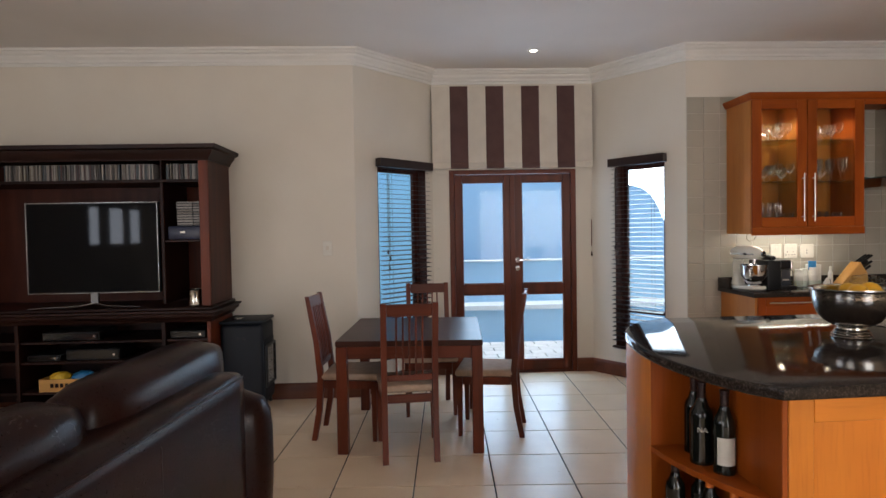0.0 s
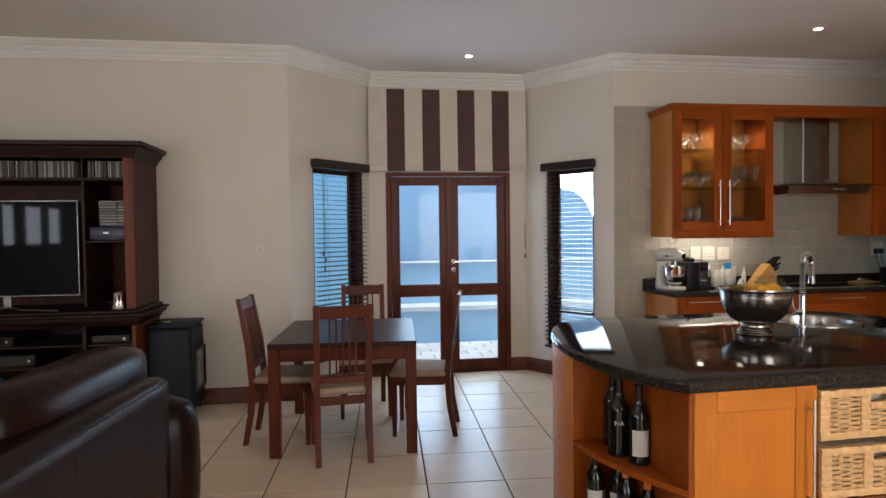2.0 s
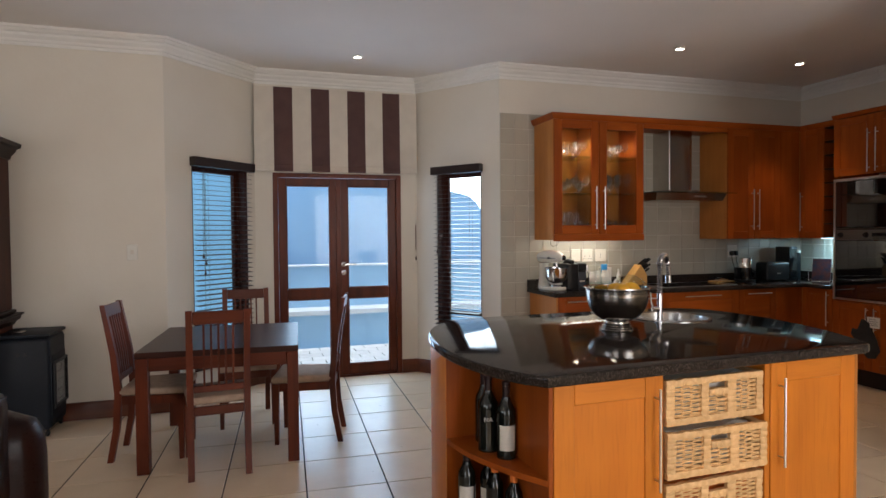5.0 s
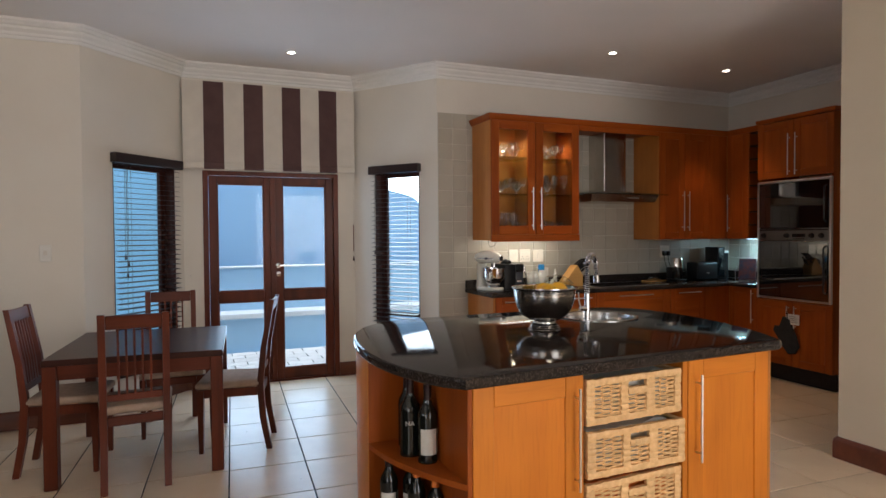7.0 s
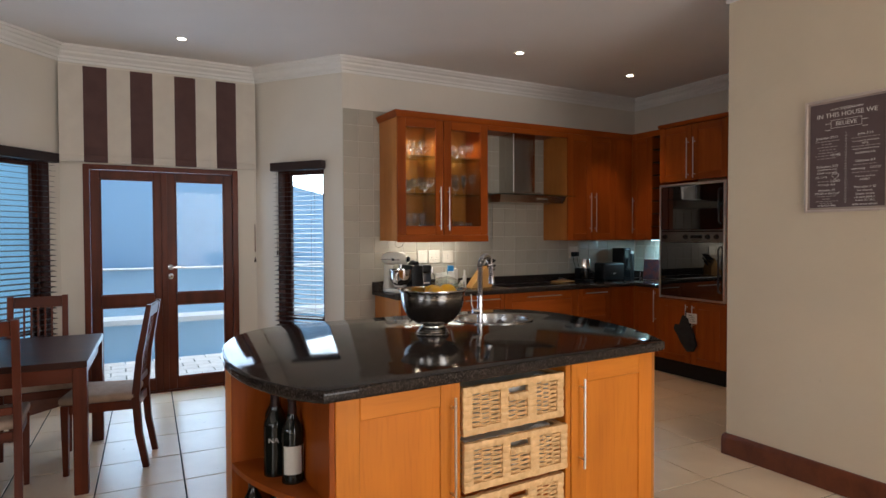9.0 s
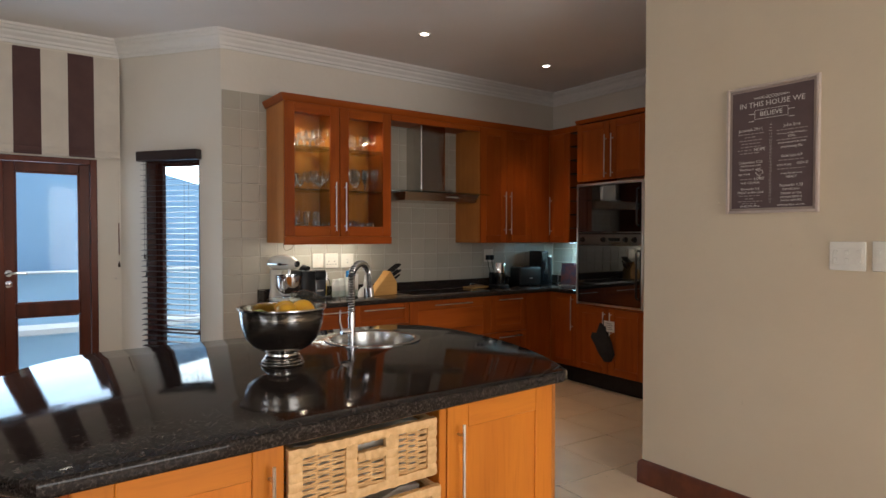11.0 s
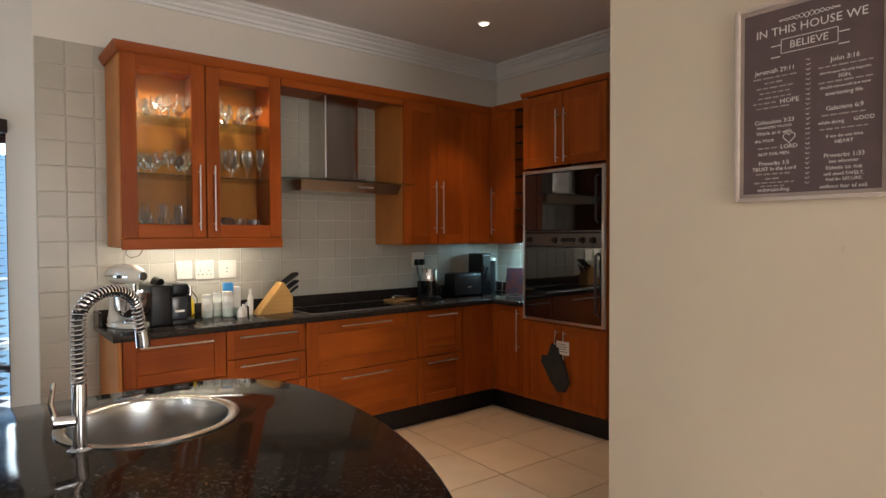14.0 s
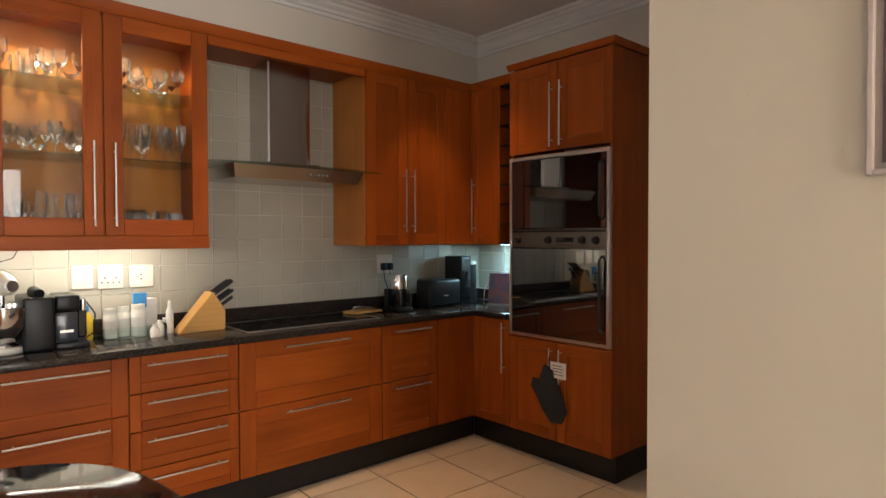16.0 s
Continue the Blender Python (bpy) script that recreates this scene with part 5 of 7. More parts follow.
def wobble_ball(r, stretch=1.0, tip=0.0, seed=0):
    bm = bmesh.new()
    bmesh.ops.create_uvsphere(bm, u_segments=18, v_segments=12, radius=r)
    for v in bm.verts:
        n = v.co.normalized()
        v.co *= 1 + 0.04 * noise.noise(n * 2.5 + Vector((seed, 0, 0)))
        v.co.z *= stretch
        if tip and abs(n.z) > 0.9:
            v.co.z += math.copysign(tip * (abs(n.z) - 0.9) * 10 * r, n.z)
    return bm


BX, BY, BZ = 2.105, 2.64, 0.9802
bowl = thing("fruit_bowl", "hammered steel pedestal bowl standing on the island", "bowl", pose(BX, BY, BZ))
hm = surface("hammered_steel", (0.52, 0.50, 0.47), (0.44, 0.42, 0.40), 0.12, 1.0, scale=10, fine=85, relief=0.30, dist=0.003)
part("cup", lathe([(0.0, 0.046), (0.03, 0.046), (0.072, 0.054), (0.108, 0.075), (0.135, 0.108), (0.150, 0.150), (0.155, 0.185), (0.156, 0.206), (0.158, 0.212), (0.166, 0.216), (0.166, 0.221), (0.154, 0.220), (0.150, 0.186), (0.145, 0.152), (0.130, 0.112), (0.104, 0.081), (0.07, 0.061), (0.03, 0.053), (0, 0.052)], 48), hm, bowl)
part("foot", lathe([(0, 0.0), (0.080, 0.0), (0.082, 0.005), (0.076, 0.009), (0.078, 0.015), (0.071, 0.019), (0.073, 0.025), (0.065, 0.029), (0.066, 0.035), (0.058, 0.039), (0.057, 0.0455), (0, 0.0455)], 40), hm, bowl, "ribbed steel foot")
fruit = [("lemon", LEMON, 0.005, -0.03, 0.222, 0.038), ("lemon", LEMON, 0.08, -0.005, 0.226, 0.038), ("lemon", LEMON, 0.04, 0.065, 0.218, 0.037), ("lemon", LEMON, 0.03, 0.02, 0.166, 0.042), ("lemon", LEMON, -0.03, 0.06, 0.175, 0.04), ("lemon", LEMON, 0.06, -0.05, 0.172, 0.038),
         ("lime", LIME, -0.085, 0.01, 0.212, 0.036), ("lime", LIME, -0.075, -0.06, 0.205, 0.035), ("lime", LIME, -0.06, 0.09, 0.206, 0.034)]
for i, (nm, mt, x, y, z, r) in enumerate(fruit):
    f = part(nm, wobble_ball(r, 1.18, 0.12, i), mt)
    f.matrix_world = pose(BX + x, BY + y, BZ + z - (0.022 if nm == "lemon" else 0.036), 75 + 20 * (i % 3), 12 * i, 47 * i)
    tagged(f, "ripe yellow lemon lying in the steel bowl" if nm == "lemon" else "green lime lying in the steel bowl", nm, "fruit in the bowl")
film_mat = pane_glass("plastic_film", (0.93, 0.95, 0.90))
bag = bmesh.new()
bmesh.ops.create_icosphere(bag, subdivisions=4, radius=0.07)
for v in bag.verts:
    n = noise.noise(v.co * 38) * 0.020 + noise.noise(v.co * 90) * 0.006
    v.co += v.co.normalized() * n
    v.co.z *= 0.55
bg = part("plastic_bag", bag, film_mat, None, smooth=20)
bg.matrix_world = pose(BX + 0.125, BY + 0.06, BZ + 0.228, 0, 14, 20)
tagged(bg, "crumpled clear plastic bag on the fruit bowl", "bag")

tap = thing("spring_tap", "chrome spring-neck kitchen tap beside the round sink", "tap", pose(2.467, 2.781, 0.9802, 0, 0, math.degrees(math.atan2(0.157, 0.187))))
part("base_ring", lathe([(0, 0), (0.026, 0), (0.026, 0.006), (0.020, 0.010), (0, 0.010)], 24), CHROME, tap)
part("column", lathe([(0, 0.0101), (0.0155, 0.0101), (0.0155, 0.150), (0.0145, 0.158), (0, 0.158)], 24), CHROME, tap)
neck = [(0.0, 0, 0.159 + 0.02 * i) for i in range(8)] + [(0.100 - 0.100 * math.cos(a), 0, 0.300 + 0.064 * math.sin(a)) for a in [math.pi * k / 20 for k in range(1, 19)]]
neck += [(0.201, 0, 0.296), (0.207, 0, 0.270), (0.212, 0, 0.245)]
part("hose", tube(neck, 0.0085, 10), BLACK, tap)
coil, turns = [], 42
pts = [Vector(p) for p in neck]
lens = [0.0]
for a, b in zip(pts, pts[1:]):
    lens.append(lens[-1] + (b - a).length)
for k in range(turns * 10 + 1):
    s = lens[-1] * k / (turns * 10)
    i = max(j for j in range(len(lens)) if lens[j] <= s + 1e-9)
    i = min(i, len(pts) - 2)
    f = (s - lens[i]) / (lens[i + 1] - lens[i])
    c, d = pts[i].lerp(pts[i + 1], f), (pts[i + 1] - pts[i]).normalized()
    u = Vector((0, 1, 0))
    w = d.cross(u)
    a = 2 * math.pi * k / 10
    coil.append(c + (u * math.cos(a) + w * math.sin(a)) * 0.0135)
part("spring", tube(coil, 0.0030, 6), CHROME, tap)
part("spray_head", tube([(0.211, 0, 0.25), (0.216, 0, 0.230), (0.220, 0, 0.205)], 0.016, 14, radii=[0.015, 0.017, 0.018]), CHROME, tap)
part("lever_body", tube([(-0.015, 0.0, 0.075), (-0.045, 0.028, 0.078)], 0.014, 12), CHROME, tap)
part("lever", tube([(-0.042, 0.025, 0.08), (-0.045, 0.035, 0.12), (-0.03, 0.04, 0.165)], 0.006, 8, radii=[0.007, 0.0055, 0.0045]), CHROME, tap)

# wine bottles on the corner shelves
IM = isl.matrix_world


def wine_bottle(x, y, z, label, label_mat, foil, h=0.30, r=0.038, turn=0, plain=False):
    m = pose(x, y, z, 0, 0, turn)
    b = thing("wine_bottle", label, "bottle", m, "bottles on the island shelves")
    k = h / 0.30
    part("glass_body", lathe([(0, 0.0), (r, 0.0), (r + 0.001, 0.006), (r, 0.012), (r, 0.175 * k), (r * 0.93, 0.195 * k), (r * 0.55, 0.222 * k), (0.0155, 0.245 * k), (0.0145, 0.292 * k), (0, 0.292 * k)], 28), BOTTLE, b)
    part("capsule", lathe([(0.0158, 0.238 * k), (0.0152, 0.285 * k), (0.0172, 0.287 * k), (0.0172, 0.302 * k), (0, 0.303 * k), (0, 0.293 * k), (0.0151, 0.2925 * k)], 20), foil, b)
    if label_mat:
        bm = bmesh.new()
        for a0, a1 in ((-165, -60), (-48, 40)):
            n = 12
            lo, hi = [], []
            for i in range(n + 1):
                a = radians(a0 + (a1 - a0) * i / n)
                lo.append(bm.verts.new(((r + 0.0008) * math.cos(a), (r + 0.0008) * math.sin(a), 0.035 * k)))
                hi.append(bm.verts.new(((r + 0.0008) * math.cos(a), (r + 0.0008) * math.sin(a), 0.135 * k)))
            for i in range(n):
                bm.faces.new((lo[i], lo[i + 1], hi[i + 1], hi[i]))
        part("paper_label", bm, label_mat, b)
    return b


SZ = (0.5822, 0.2922)
wine_bottle(1.305, 2.205, SZ[0], "dark wine bottle with a pale paper label on the shelf", LABEL_PALE, FOIL, 0.30, 0.038, 10)
bb = wine_bottle(1.268, 2.305, SZ[0], "tall dark bottle with pale lettering on the shelf", None, FOIL, 0.305, 0.042, 0)
wine_bottle(1.292, 2.415, SZ[0], "plain dark wine bottle at the back of the shelf", None, FOIL, 0.30, 0.038, 0)
wine_bottle(1.20, 2.385, SZ[1], "dark wine bottle with a pale paper label on the low shelf", LABEL_PALE, FOIL, 0.275, 0.037, 0)
wine_bottle(1.285, 2.35, SZ[1], "dark wine bottle with a pale paper label on the low shelf", LABEL_PALE, FOIL, 0.265, 0.036, -10)
wine_bottle(1.275, 2.255, SZ[1], "dark wine bottle with an orange foil neck", None, ORANGE, 0.265, 0.036, 0)
wine_bottle(1.32, 2.165, SZ[1], "dark wine bottle with an orange foil neck", None, ORANGE, 0.25, 0.036, 0)


def lettering(text, size, mat, parent, m, name="lettering", align="CENTER", extrude=0.0004):
    cu = bpy.data.curves.new(name, "FONT")
    cu.body, cu.size, cu.align_x, cu.align_y, cu.extrude, cu.resolution_u = text, size, align, "CENTER", extrude, 2
    tmp = bpy.data.objects.new(name, cu)
    scene.collection.objects.link(tmp)
    me = bpy.data.meshes.new_from_object(tmp.evaluated_get(bpy.context.evaluated_depsgraph_get()))
    bpy.data.objects.remove(tmp)
    me.materials.clear()
    me.materials.append(mat)
    ob = new(name, me)
    ob.parent = parent
    ob.matrix_local = m
    return ob


lettering("NA", 0.026, SIGN_INK, bb, Matrix.Translation((-0.016, -0.0408, 0.135)) @ pose(0, 0, 0, 90, 0, -14))


def binding(x0, x1, z0, z1, wraps, upright=True):
    """A band of split cane wound in flat turns round the basket's frame."""
    bm = bmesh.new()
    n = max(2, wraps) * 4
    rows = []
    for j in range(n + 1):
        f = j / n
        swell = 0.003 * abs(math.sin(math.pi * j / 4)) ** 0.5
        if upright:
            z, lip = z0 + (z1 - z0) * f, 0.003 * noise.noise(Vector((x0 * 40, f * 9, 1.0)))
            row = [(x0 + lip, 0.014, z), (x0 + lip, -0.001 - swell, z), ((x0 + x1) / 2, -0.005 - swell, z), (x1 + lip, -0.001 - swell, z), (x1 + lip, 0.014, z)]
        else:
            x, lip = x0 + (x1 - x0) * f, 0.003 * noise.noise(Vector((f * 14, z0 * 40, 2.0)))
            row = [(x, 0.015, z0 + lip), (x, -0.003 - swell, z0 + lip), (x, -0.007 - swell, (z0 + z1) / 2), (x, -0.003 - swell, z1 + lip), (x, 0.015, z1 + lip)]
        rows.append([bm.verts.new(p) for p in row])
    for ra, rb_ in zip(rows, rows[1:]):
        for k in range(5):
            bm.faces.new((ra[k], ra[(k + 1) % 5], rb_[(k + 1) % 5], rb_[k]))
    bm.faces.new(rows[0])
    bm.faces.new(rows[-1][::-1])
    return bm


def wicker_basket(m, w=0.49, d=0.40, h=0.18, seed=0):
    """Three woven panels between wound bands, with a grip hole in the middle one."""
    b = thing("wicker_basket", "woven pale wicker basket drawer in the island", "basket", m, "island baskets")
    left = -w / 2
    panels = [(0.040, 0.172, 0.026, h - 0.024, 2), (0.208, 0.304, 0.024, 0.106, 1), (0.348, 0.456, 0.026, h - 0.022, 2)]
    for k, (a, c, z0, z1, stakes) in enumerate(panels):
        count = round((z1 - z0) / 0.0088)
        for j in range(count):
            path = []
            for i in range(13):
                f = i / 12
                x = left + a - 0.006 + (c - a + 0.012) * f
                sway = 0.0009 * math.sin(2 * math.pi * f * (stakes + 1) / 2 + (math.pi if j % 2 else 0))
                drift = 0.0022 * noise.noise(Vector((x * 26, j * 0.6, seed + k * 3.0)))
                path.append((x, 0.006 + 0.0030 * math.sin(math.pi * (f * (stakes + 1) + j)), z0 + (j + 0.5) * (z1 - z0) / count + sway + drift))
            part("cane_strand", tube(path, 0.0038 + 0.0005 * noise.noise(Vector((j * 1.7, k, seed))), 6), WICKER, b)
        for i in range(stakes):
            x = left + a + (c - a) * (i + 1) / (stakes + 1)
            part("stake", tube([(x, 0.008, z0 - 0.008), (x + 0.001, 0.0065, (z0 + z1) / 2), (x, 0.008, z1 + 0.008)], 0.0042, 6), WICKER, b)
    for x0, x1 in ((0.0, 0.040), (0.172, 0.208), (0.304, 0.348), (0.456, w)):
        part("upright_binding", binding(left + x0, left + x1, 0.012, h - 0.012, 6), WICKER, b)
    part("grip_binding", binding(left + 0.2085, left + 0.3035, 0.102, 0.128, 4, False), WICKER, b)
    part("grip_top_binding", binding(left + 0.2085, left + 0.3035, 0.154, h - 0.022, 4, False), WICKER, b)
    part("bottom_binding", binding(left, left + w, 0.0, 0.027, 14, False), WICKER, b)
    part("rim", binding(left, left + w, h - 0.026, h, 17, False), WICKER, b)
    for s in (-1, 1):
        sd = bmesh.new()
        for j in range(14):
            z = 0.018 + j * (h - 0.036) / 13
            tube([(s * (w / 2 - 0.010) + 0.004 * math.sin(math.pi * (i / 2 + j)), 0.02 + i * (d - 0.03) / 16, z) for i in range(17)], 0.0052, 5, sd)
        part("side_weave", sd, WICKER, b)
        part("side_rim", tube([(s * (w / 2 - 0.010), 0.016, h - 0.010), (s * (w / 2 - 0.010), d, h - 0.010)], 0.010, 7), WICKER, b)
    part("base", boxed(left + 0.02, 0.016, 0.003, -left - 0.02, d, 0.012), WICKER, b)
    part("back", boxed(left + 0.02, d - 0.01, 0.0125, -left - 0.02, d, h - 0.01), WICKER, b)
    return b


for k, (z, tilt) in enumerate(zip(BASKET_Z, (0.6, -1.2, 0.4))):
    wicker_basket(IM @ pose(0.755, 0.002 - (0.014 if tilt < 0 else 0.0), z + 0.0005, 0, 0, tilt), seed=k * 11)
for z, mt, lab in ((BASKET_Z[1], PAPER, "folded grey and white cloths in a basket"), (BASKET_Z[2], ORANGE, "orange packet in a basket"), (BASKET_Z[0], PAPER, "folded grey and white cloths in a basket")):
    cl = bmesh.new()
    box(cl, -0.21, 0.05, 0.0145, 0.21, 0.36, 0.185, 0)
    bmesh.ops.subdivide_edges(cl, edges=cl.edges, cuts=5, use_grid_fill=True)
    for v in cl.verts:
        if v.co.z > 0.1:
            v.co.z += 0.014 * noise.noise(v.co * 14) - 0.02
    o = part("folded_cloth" if mt is PAPER else "packet", cl, mt, None, smooth=50)
    o.matrix_world = IM @ pose(0.758, 0.0, z)
    tagged(o, lab, "cloth" if mt is PAPER else "packet")

# ---------------------------------------------------------------- glasses in the display cabinet


def glass_mesh(kind):
    if kind == "wine_glass":
        prof = [(0, 0), (0.032, 0.0), (0.030, 0.003), (0.006, 0.006), (0.0035, 0.02), (0.0035, 0.065), (0.012, 0.075), (0.031, 0.10), (0.034, 0.125), (0.029, 0.155), (0.0278, 0.155), (0.0280, 0.152)]
    elif kind == "champagne_flute":
        prof = [(0, 0), (0.029, 0.0), (0.027, 0.003), (0.005, 0.006), (0.0032, 0.02), (0.0032, 0.07), (0.010, 0.082), (0.022, 0.12), (0.0245, 0.16), (0.022, 0.20), (0.0209, 0.20), (0.0211, 0.197)]
    elif kind == "brandy_glass":
        prof = [(0, 0), (0.034, 0.0), (0.032, 0.003), (0.007, 0.006), (0.005, 0.035), (0.018, 0.045), (0.040, 0.075), (0.041, 0.095), (0.031, 0.128), (0.0298, 0.128), (0.0302, 0.125)]
    else:
        prof = [(0, 0), (0.028, 0.0), (0.033, 0.11), (0.0317, 0.11), (0.0316, 0.107)]
    return finish(kind, lathe(prof, 11), GLASSWARE)


labels = {"wine_glass": "clear stemmed wine glass on a cabinet shelf", "champagne_flute": "clear tall champagne flute on a cabinet shelf", "brandy_glass": "clear round brandy glass on a cabinet shelf", "tumbler": "clear straight drinking tumbler on a cabinet shelf"}
meshes = {k: glass_mesh(k) for k in labels}
rng = random.Random(4)
halves = [(3.015, 3.44), (3.482, 3.925)]
plan = [(gz0 + 0.0635, 0, ["tumbler", "champagne_flute", "wine_glass"], 16), (gz0 + 0.0635, 1, ["tumbler", "brandy_glass"], 12), (SHELVES[0] + 0.0005, 0, ["brandy_glass", "wine_glass"], 16), (SHELVES[0] + 0.0005, 1, ["brandy_glass", "champagne_flute"], 17), (SHELVES[1] + 0.0005, 0, ["wine_glass", "brandy_glass", "tumbler"], 17), (SHELVES[1] + 0.0005, 1, ["brandy_glass", "wine_glass"], 17)]
for z, half, kinds, count in plan:
    a, b = halves[half]
    placed = []
    for _ in range(500):
        if len(placed) >= count:
            break
        x, y = rng.uniform(a + 0.04, b - 0.04), rng.uniform(UF + 0.10, BACK_K - 0.07)
        if all((x - p) ** 2 + (y - q) ** 2 > 0.071 ** 2 for p, q in placed):
            placed.append((x, y))
            k = kinds[len(placed) % len(kinds)]
            if half == 1 and z == SHELVES[0] + 0.0005 and x > 3.7:
                k = "champagne_flute"
            o = new(k, meshes[k])
            o.matrix_world = pose(x, y, z, 0, 0, rng.uniform(0, 360))
            tagged(o, labels[k], "glass", "glasses in the display cabinet")

# ---------------------------------------------------------------- on the kitchen worktop
Z = WT1 + 0.0006


def sweep_body(sections, n=20):
    """A rounded body from (centre x, centre z, half width y, half height z) stations along x."""
    bm = bmesh.new()
    rings = []
    for x, z, hy, hz in sections:
        rings.append([bm.verts.new((x, hy * math.cos(2 * math.pi * k / n), z + hz * math.sin(2 * math.pi * k / n))) for k in range(n)])
    for a, b in zip(rings, rings[1:]):
        for k in range(n):
            bm.faces.new((a[k], a[(k + 1) % n], b[(k + 1) % n], b[k]))
    bm.faces.new(rings[0][::-1])
    bm.faces.new(rings[-1])
    return bm


mx = thing("stand_mixer", "cream enamelled stand mixer with a polished steel bowl", "mixer", pose(3.045, 5.13, Z, 0, 0, -68) @ Matrix.Diagonal((1.03, 1.03, 1.03, 1)))
ell = [(0.15 * math.cos(a) - 0.0, 0.095 * math.sin(a)) for a in [2 * math.pi * k / 32 for k in range(32)]]
part("base", prism(ell, 0, 0.032, bevel=0.012, seg=3), WHITE_ENAMEL, mx)
col = bmesh.new()
rr = []
for x, z, hx, hy in ((-0.10, 0.032, 0.052, 0.06), (-0.105, 0.10, 0.036, 0.045), (-0.108, 0.18, 0.034, 0.042), (-0.095, 0.245, 0.045, 0.048)):
    rr.append([col.verts.new((x + hx * math.cos(2 * math.pi * k / 16), hy * math.sin(2 * math.pi * k / 16), z)) for k in range(16)])
for a, b in zip(rr, rr[1:]):
    for k in range(16):
        col.faces.new((a[k], a[(k + 1) % 16], b[(k + 1) % 16], b[k]))
col.faces.new(rr[0][::-1])
col.faces.new(rr[-1])
part("column", col, WHITE_ENAMEL, mx)
part("motor_head", sweep_body([(-0.16, 0.30, 0.012, 0.014), (-0.15, 0.30, 0.042, 0.040), (-0.11, 0.302, 0.060, 0.056), (-0.02, 0.308, 0.064, 0.058), (0.06, 0.305, 0.060, 0.054), (0.10, 0.300, 0.05, 0.045), (0.125, 0.297, 0.03, 0.03), (0.13, 0.297, 0.026, 0.026)]), WHITE_ENAMEL, mx)
part("hub_cap", tube([(0.131, 0, 0.297), (0.145, 0, 0.297)], 0.024, 18), CHROME, mx)
part("trim_band", boxed(-0.13, -0.0655, 0.288, 0.10, -0.061, 0.300, 0.002), CHROME, mx)
part("speed_knob", lathe([(0, 0), (0.012, 0), (0.011, 0.02), (0, 0.021)], 14, (0.02, -0.07, 0.285)), BLACK, mx)
part("shaft", tube([(0.055, 0, 0.26), (0.055, 0, 0.17)], 0.012, 12), CHROME, mx)
part("bowl", lathe([(0, 0.040), (0.05, 0.040), (0.055, 0.050), (0.082, 0.075), (0.103, 0.12), (0.108, 0.20), (0.113, 0.203), (0.113, 0.207), (0.105, 0.206), (0.100, 0.125), (0.078, 0.08), (0, 0.055)], 36, (0.055, 0, 0)), CHROME, mx)
part("bowl_stand", lathe([(0, 0.0322), (0.062, 0.0322), (0.060, 0.0395), (0, 0.0395)], 28, (0.055, 0, 0)), CHROME, mx)
part("bowl_handle", tube([(0.10, -0.095, 0.18), (0.12, -0.135, 0.17), (0.125, -0.14, 0.12), (0.10, -0.10, 0.09)], 0.007, 8), CHROME, mx)

cm = thing("capsule_machine", "black capsule coffee machine on the worktop", "coffee machine", pose(3.26, 5.13, Z, 0, 0, 0))
part("body", boxed(-0.125, -0.13, 0.0, 0.0, 0.16, 0.25, 0.014, 3), BLACK, cm)
part("brew_head", boxed(0.002, -0.10, 0.175, 0.105, 0.10, 0.25, 0.014, 3), BLACK, cm)
part("waste_drawer", boxed(0.002, -0.105, 0.03, 0.095, 0.10, 0.172, 0.008, 2), surface("smoky_plastic", (0.06, 0.065, 0.08), (0.045, 0.05, 0.06), 0.15, scale=9, relief=0), cm, "smoky grey capsule drawer")
part("lever", tube([(-0.07, 0.02, 0.25), (-0.075, -0.06, 0.272), (-0.06, -0.11, 0.262)], 0.024, 10, radii=[0.02, 0.026, 0.024]), BLACK, cm)
part("drip_tray", boxed(0.002, -0.125, 0.0, 0.14, 0.06, 0.028, 0.006, 2), BLACK, cm)
part("tank", boxed(0.108, 0.0, 0.03, 0.15, 0.12, 0.20, 0.008), BLACK_GLOSS, cm, "dark water tank")
part("spout", tube([(0.122, -0.06, 0.17), (0.122, -0.06, 0.225)], 0.014, 12), CHROME, cm)
part("badge", boxed(0.02, -0.1075, 0.075, 0.075, -0.1052, 0.088, 0.001), HANDLE, cm)
part("cable", tube([(0.09, 0.10, 0.20), (0.15, 0.06, 0.215), (0.19, 0.02, 0.14), (0.18, 0.0, 0.05), (0.13, 0.02, 0.012), (0.06, 0.165, 0.010)], 0.004, 6), BLACK, cm)

fl = thing("plastic_flask", "yellow plastic bottle behind the coffee machine", "bottle", pose(3.425, 5.24, Z))
part("body", lathe([(0, 0), (0.03, 0), (0.032, 0.01), (0.032, 0.11), (0.015, 0.14), (0, 0.14)], 20), YELLOW, fl)
part("cap", lathe([(0, 0.141), (0.014, 0.141), (0.013, 0.175), (0, 0.176)], 16), BLUE, fl)

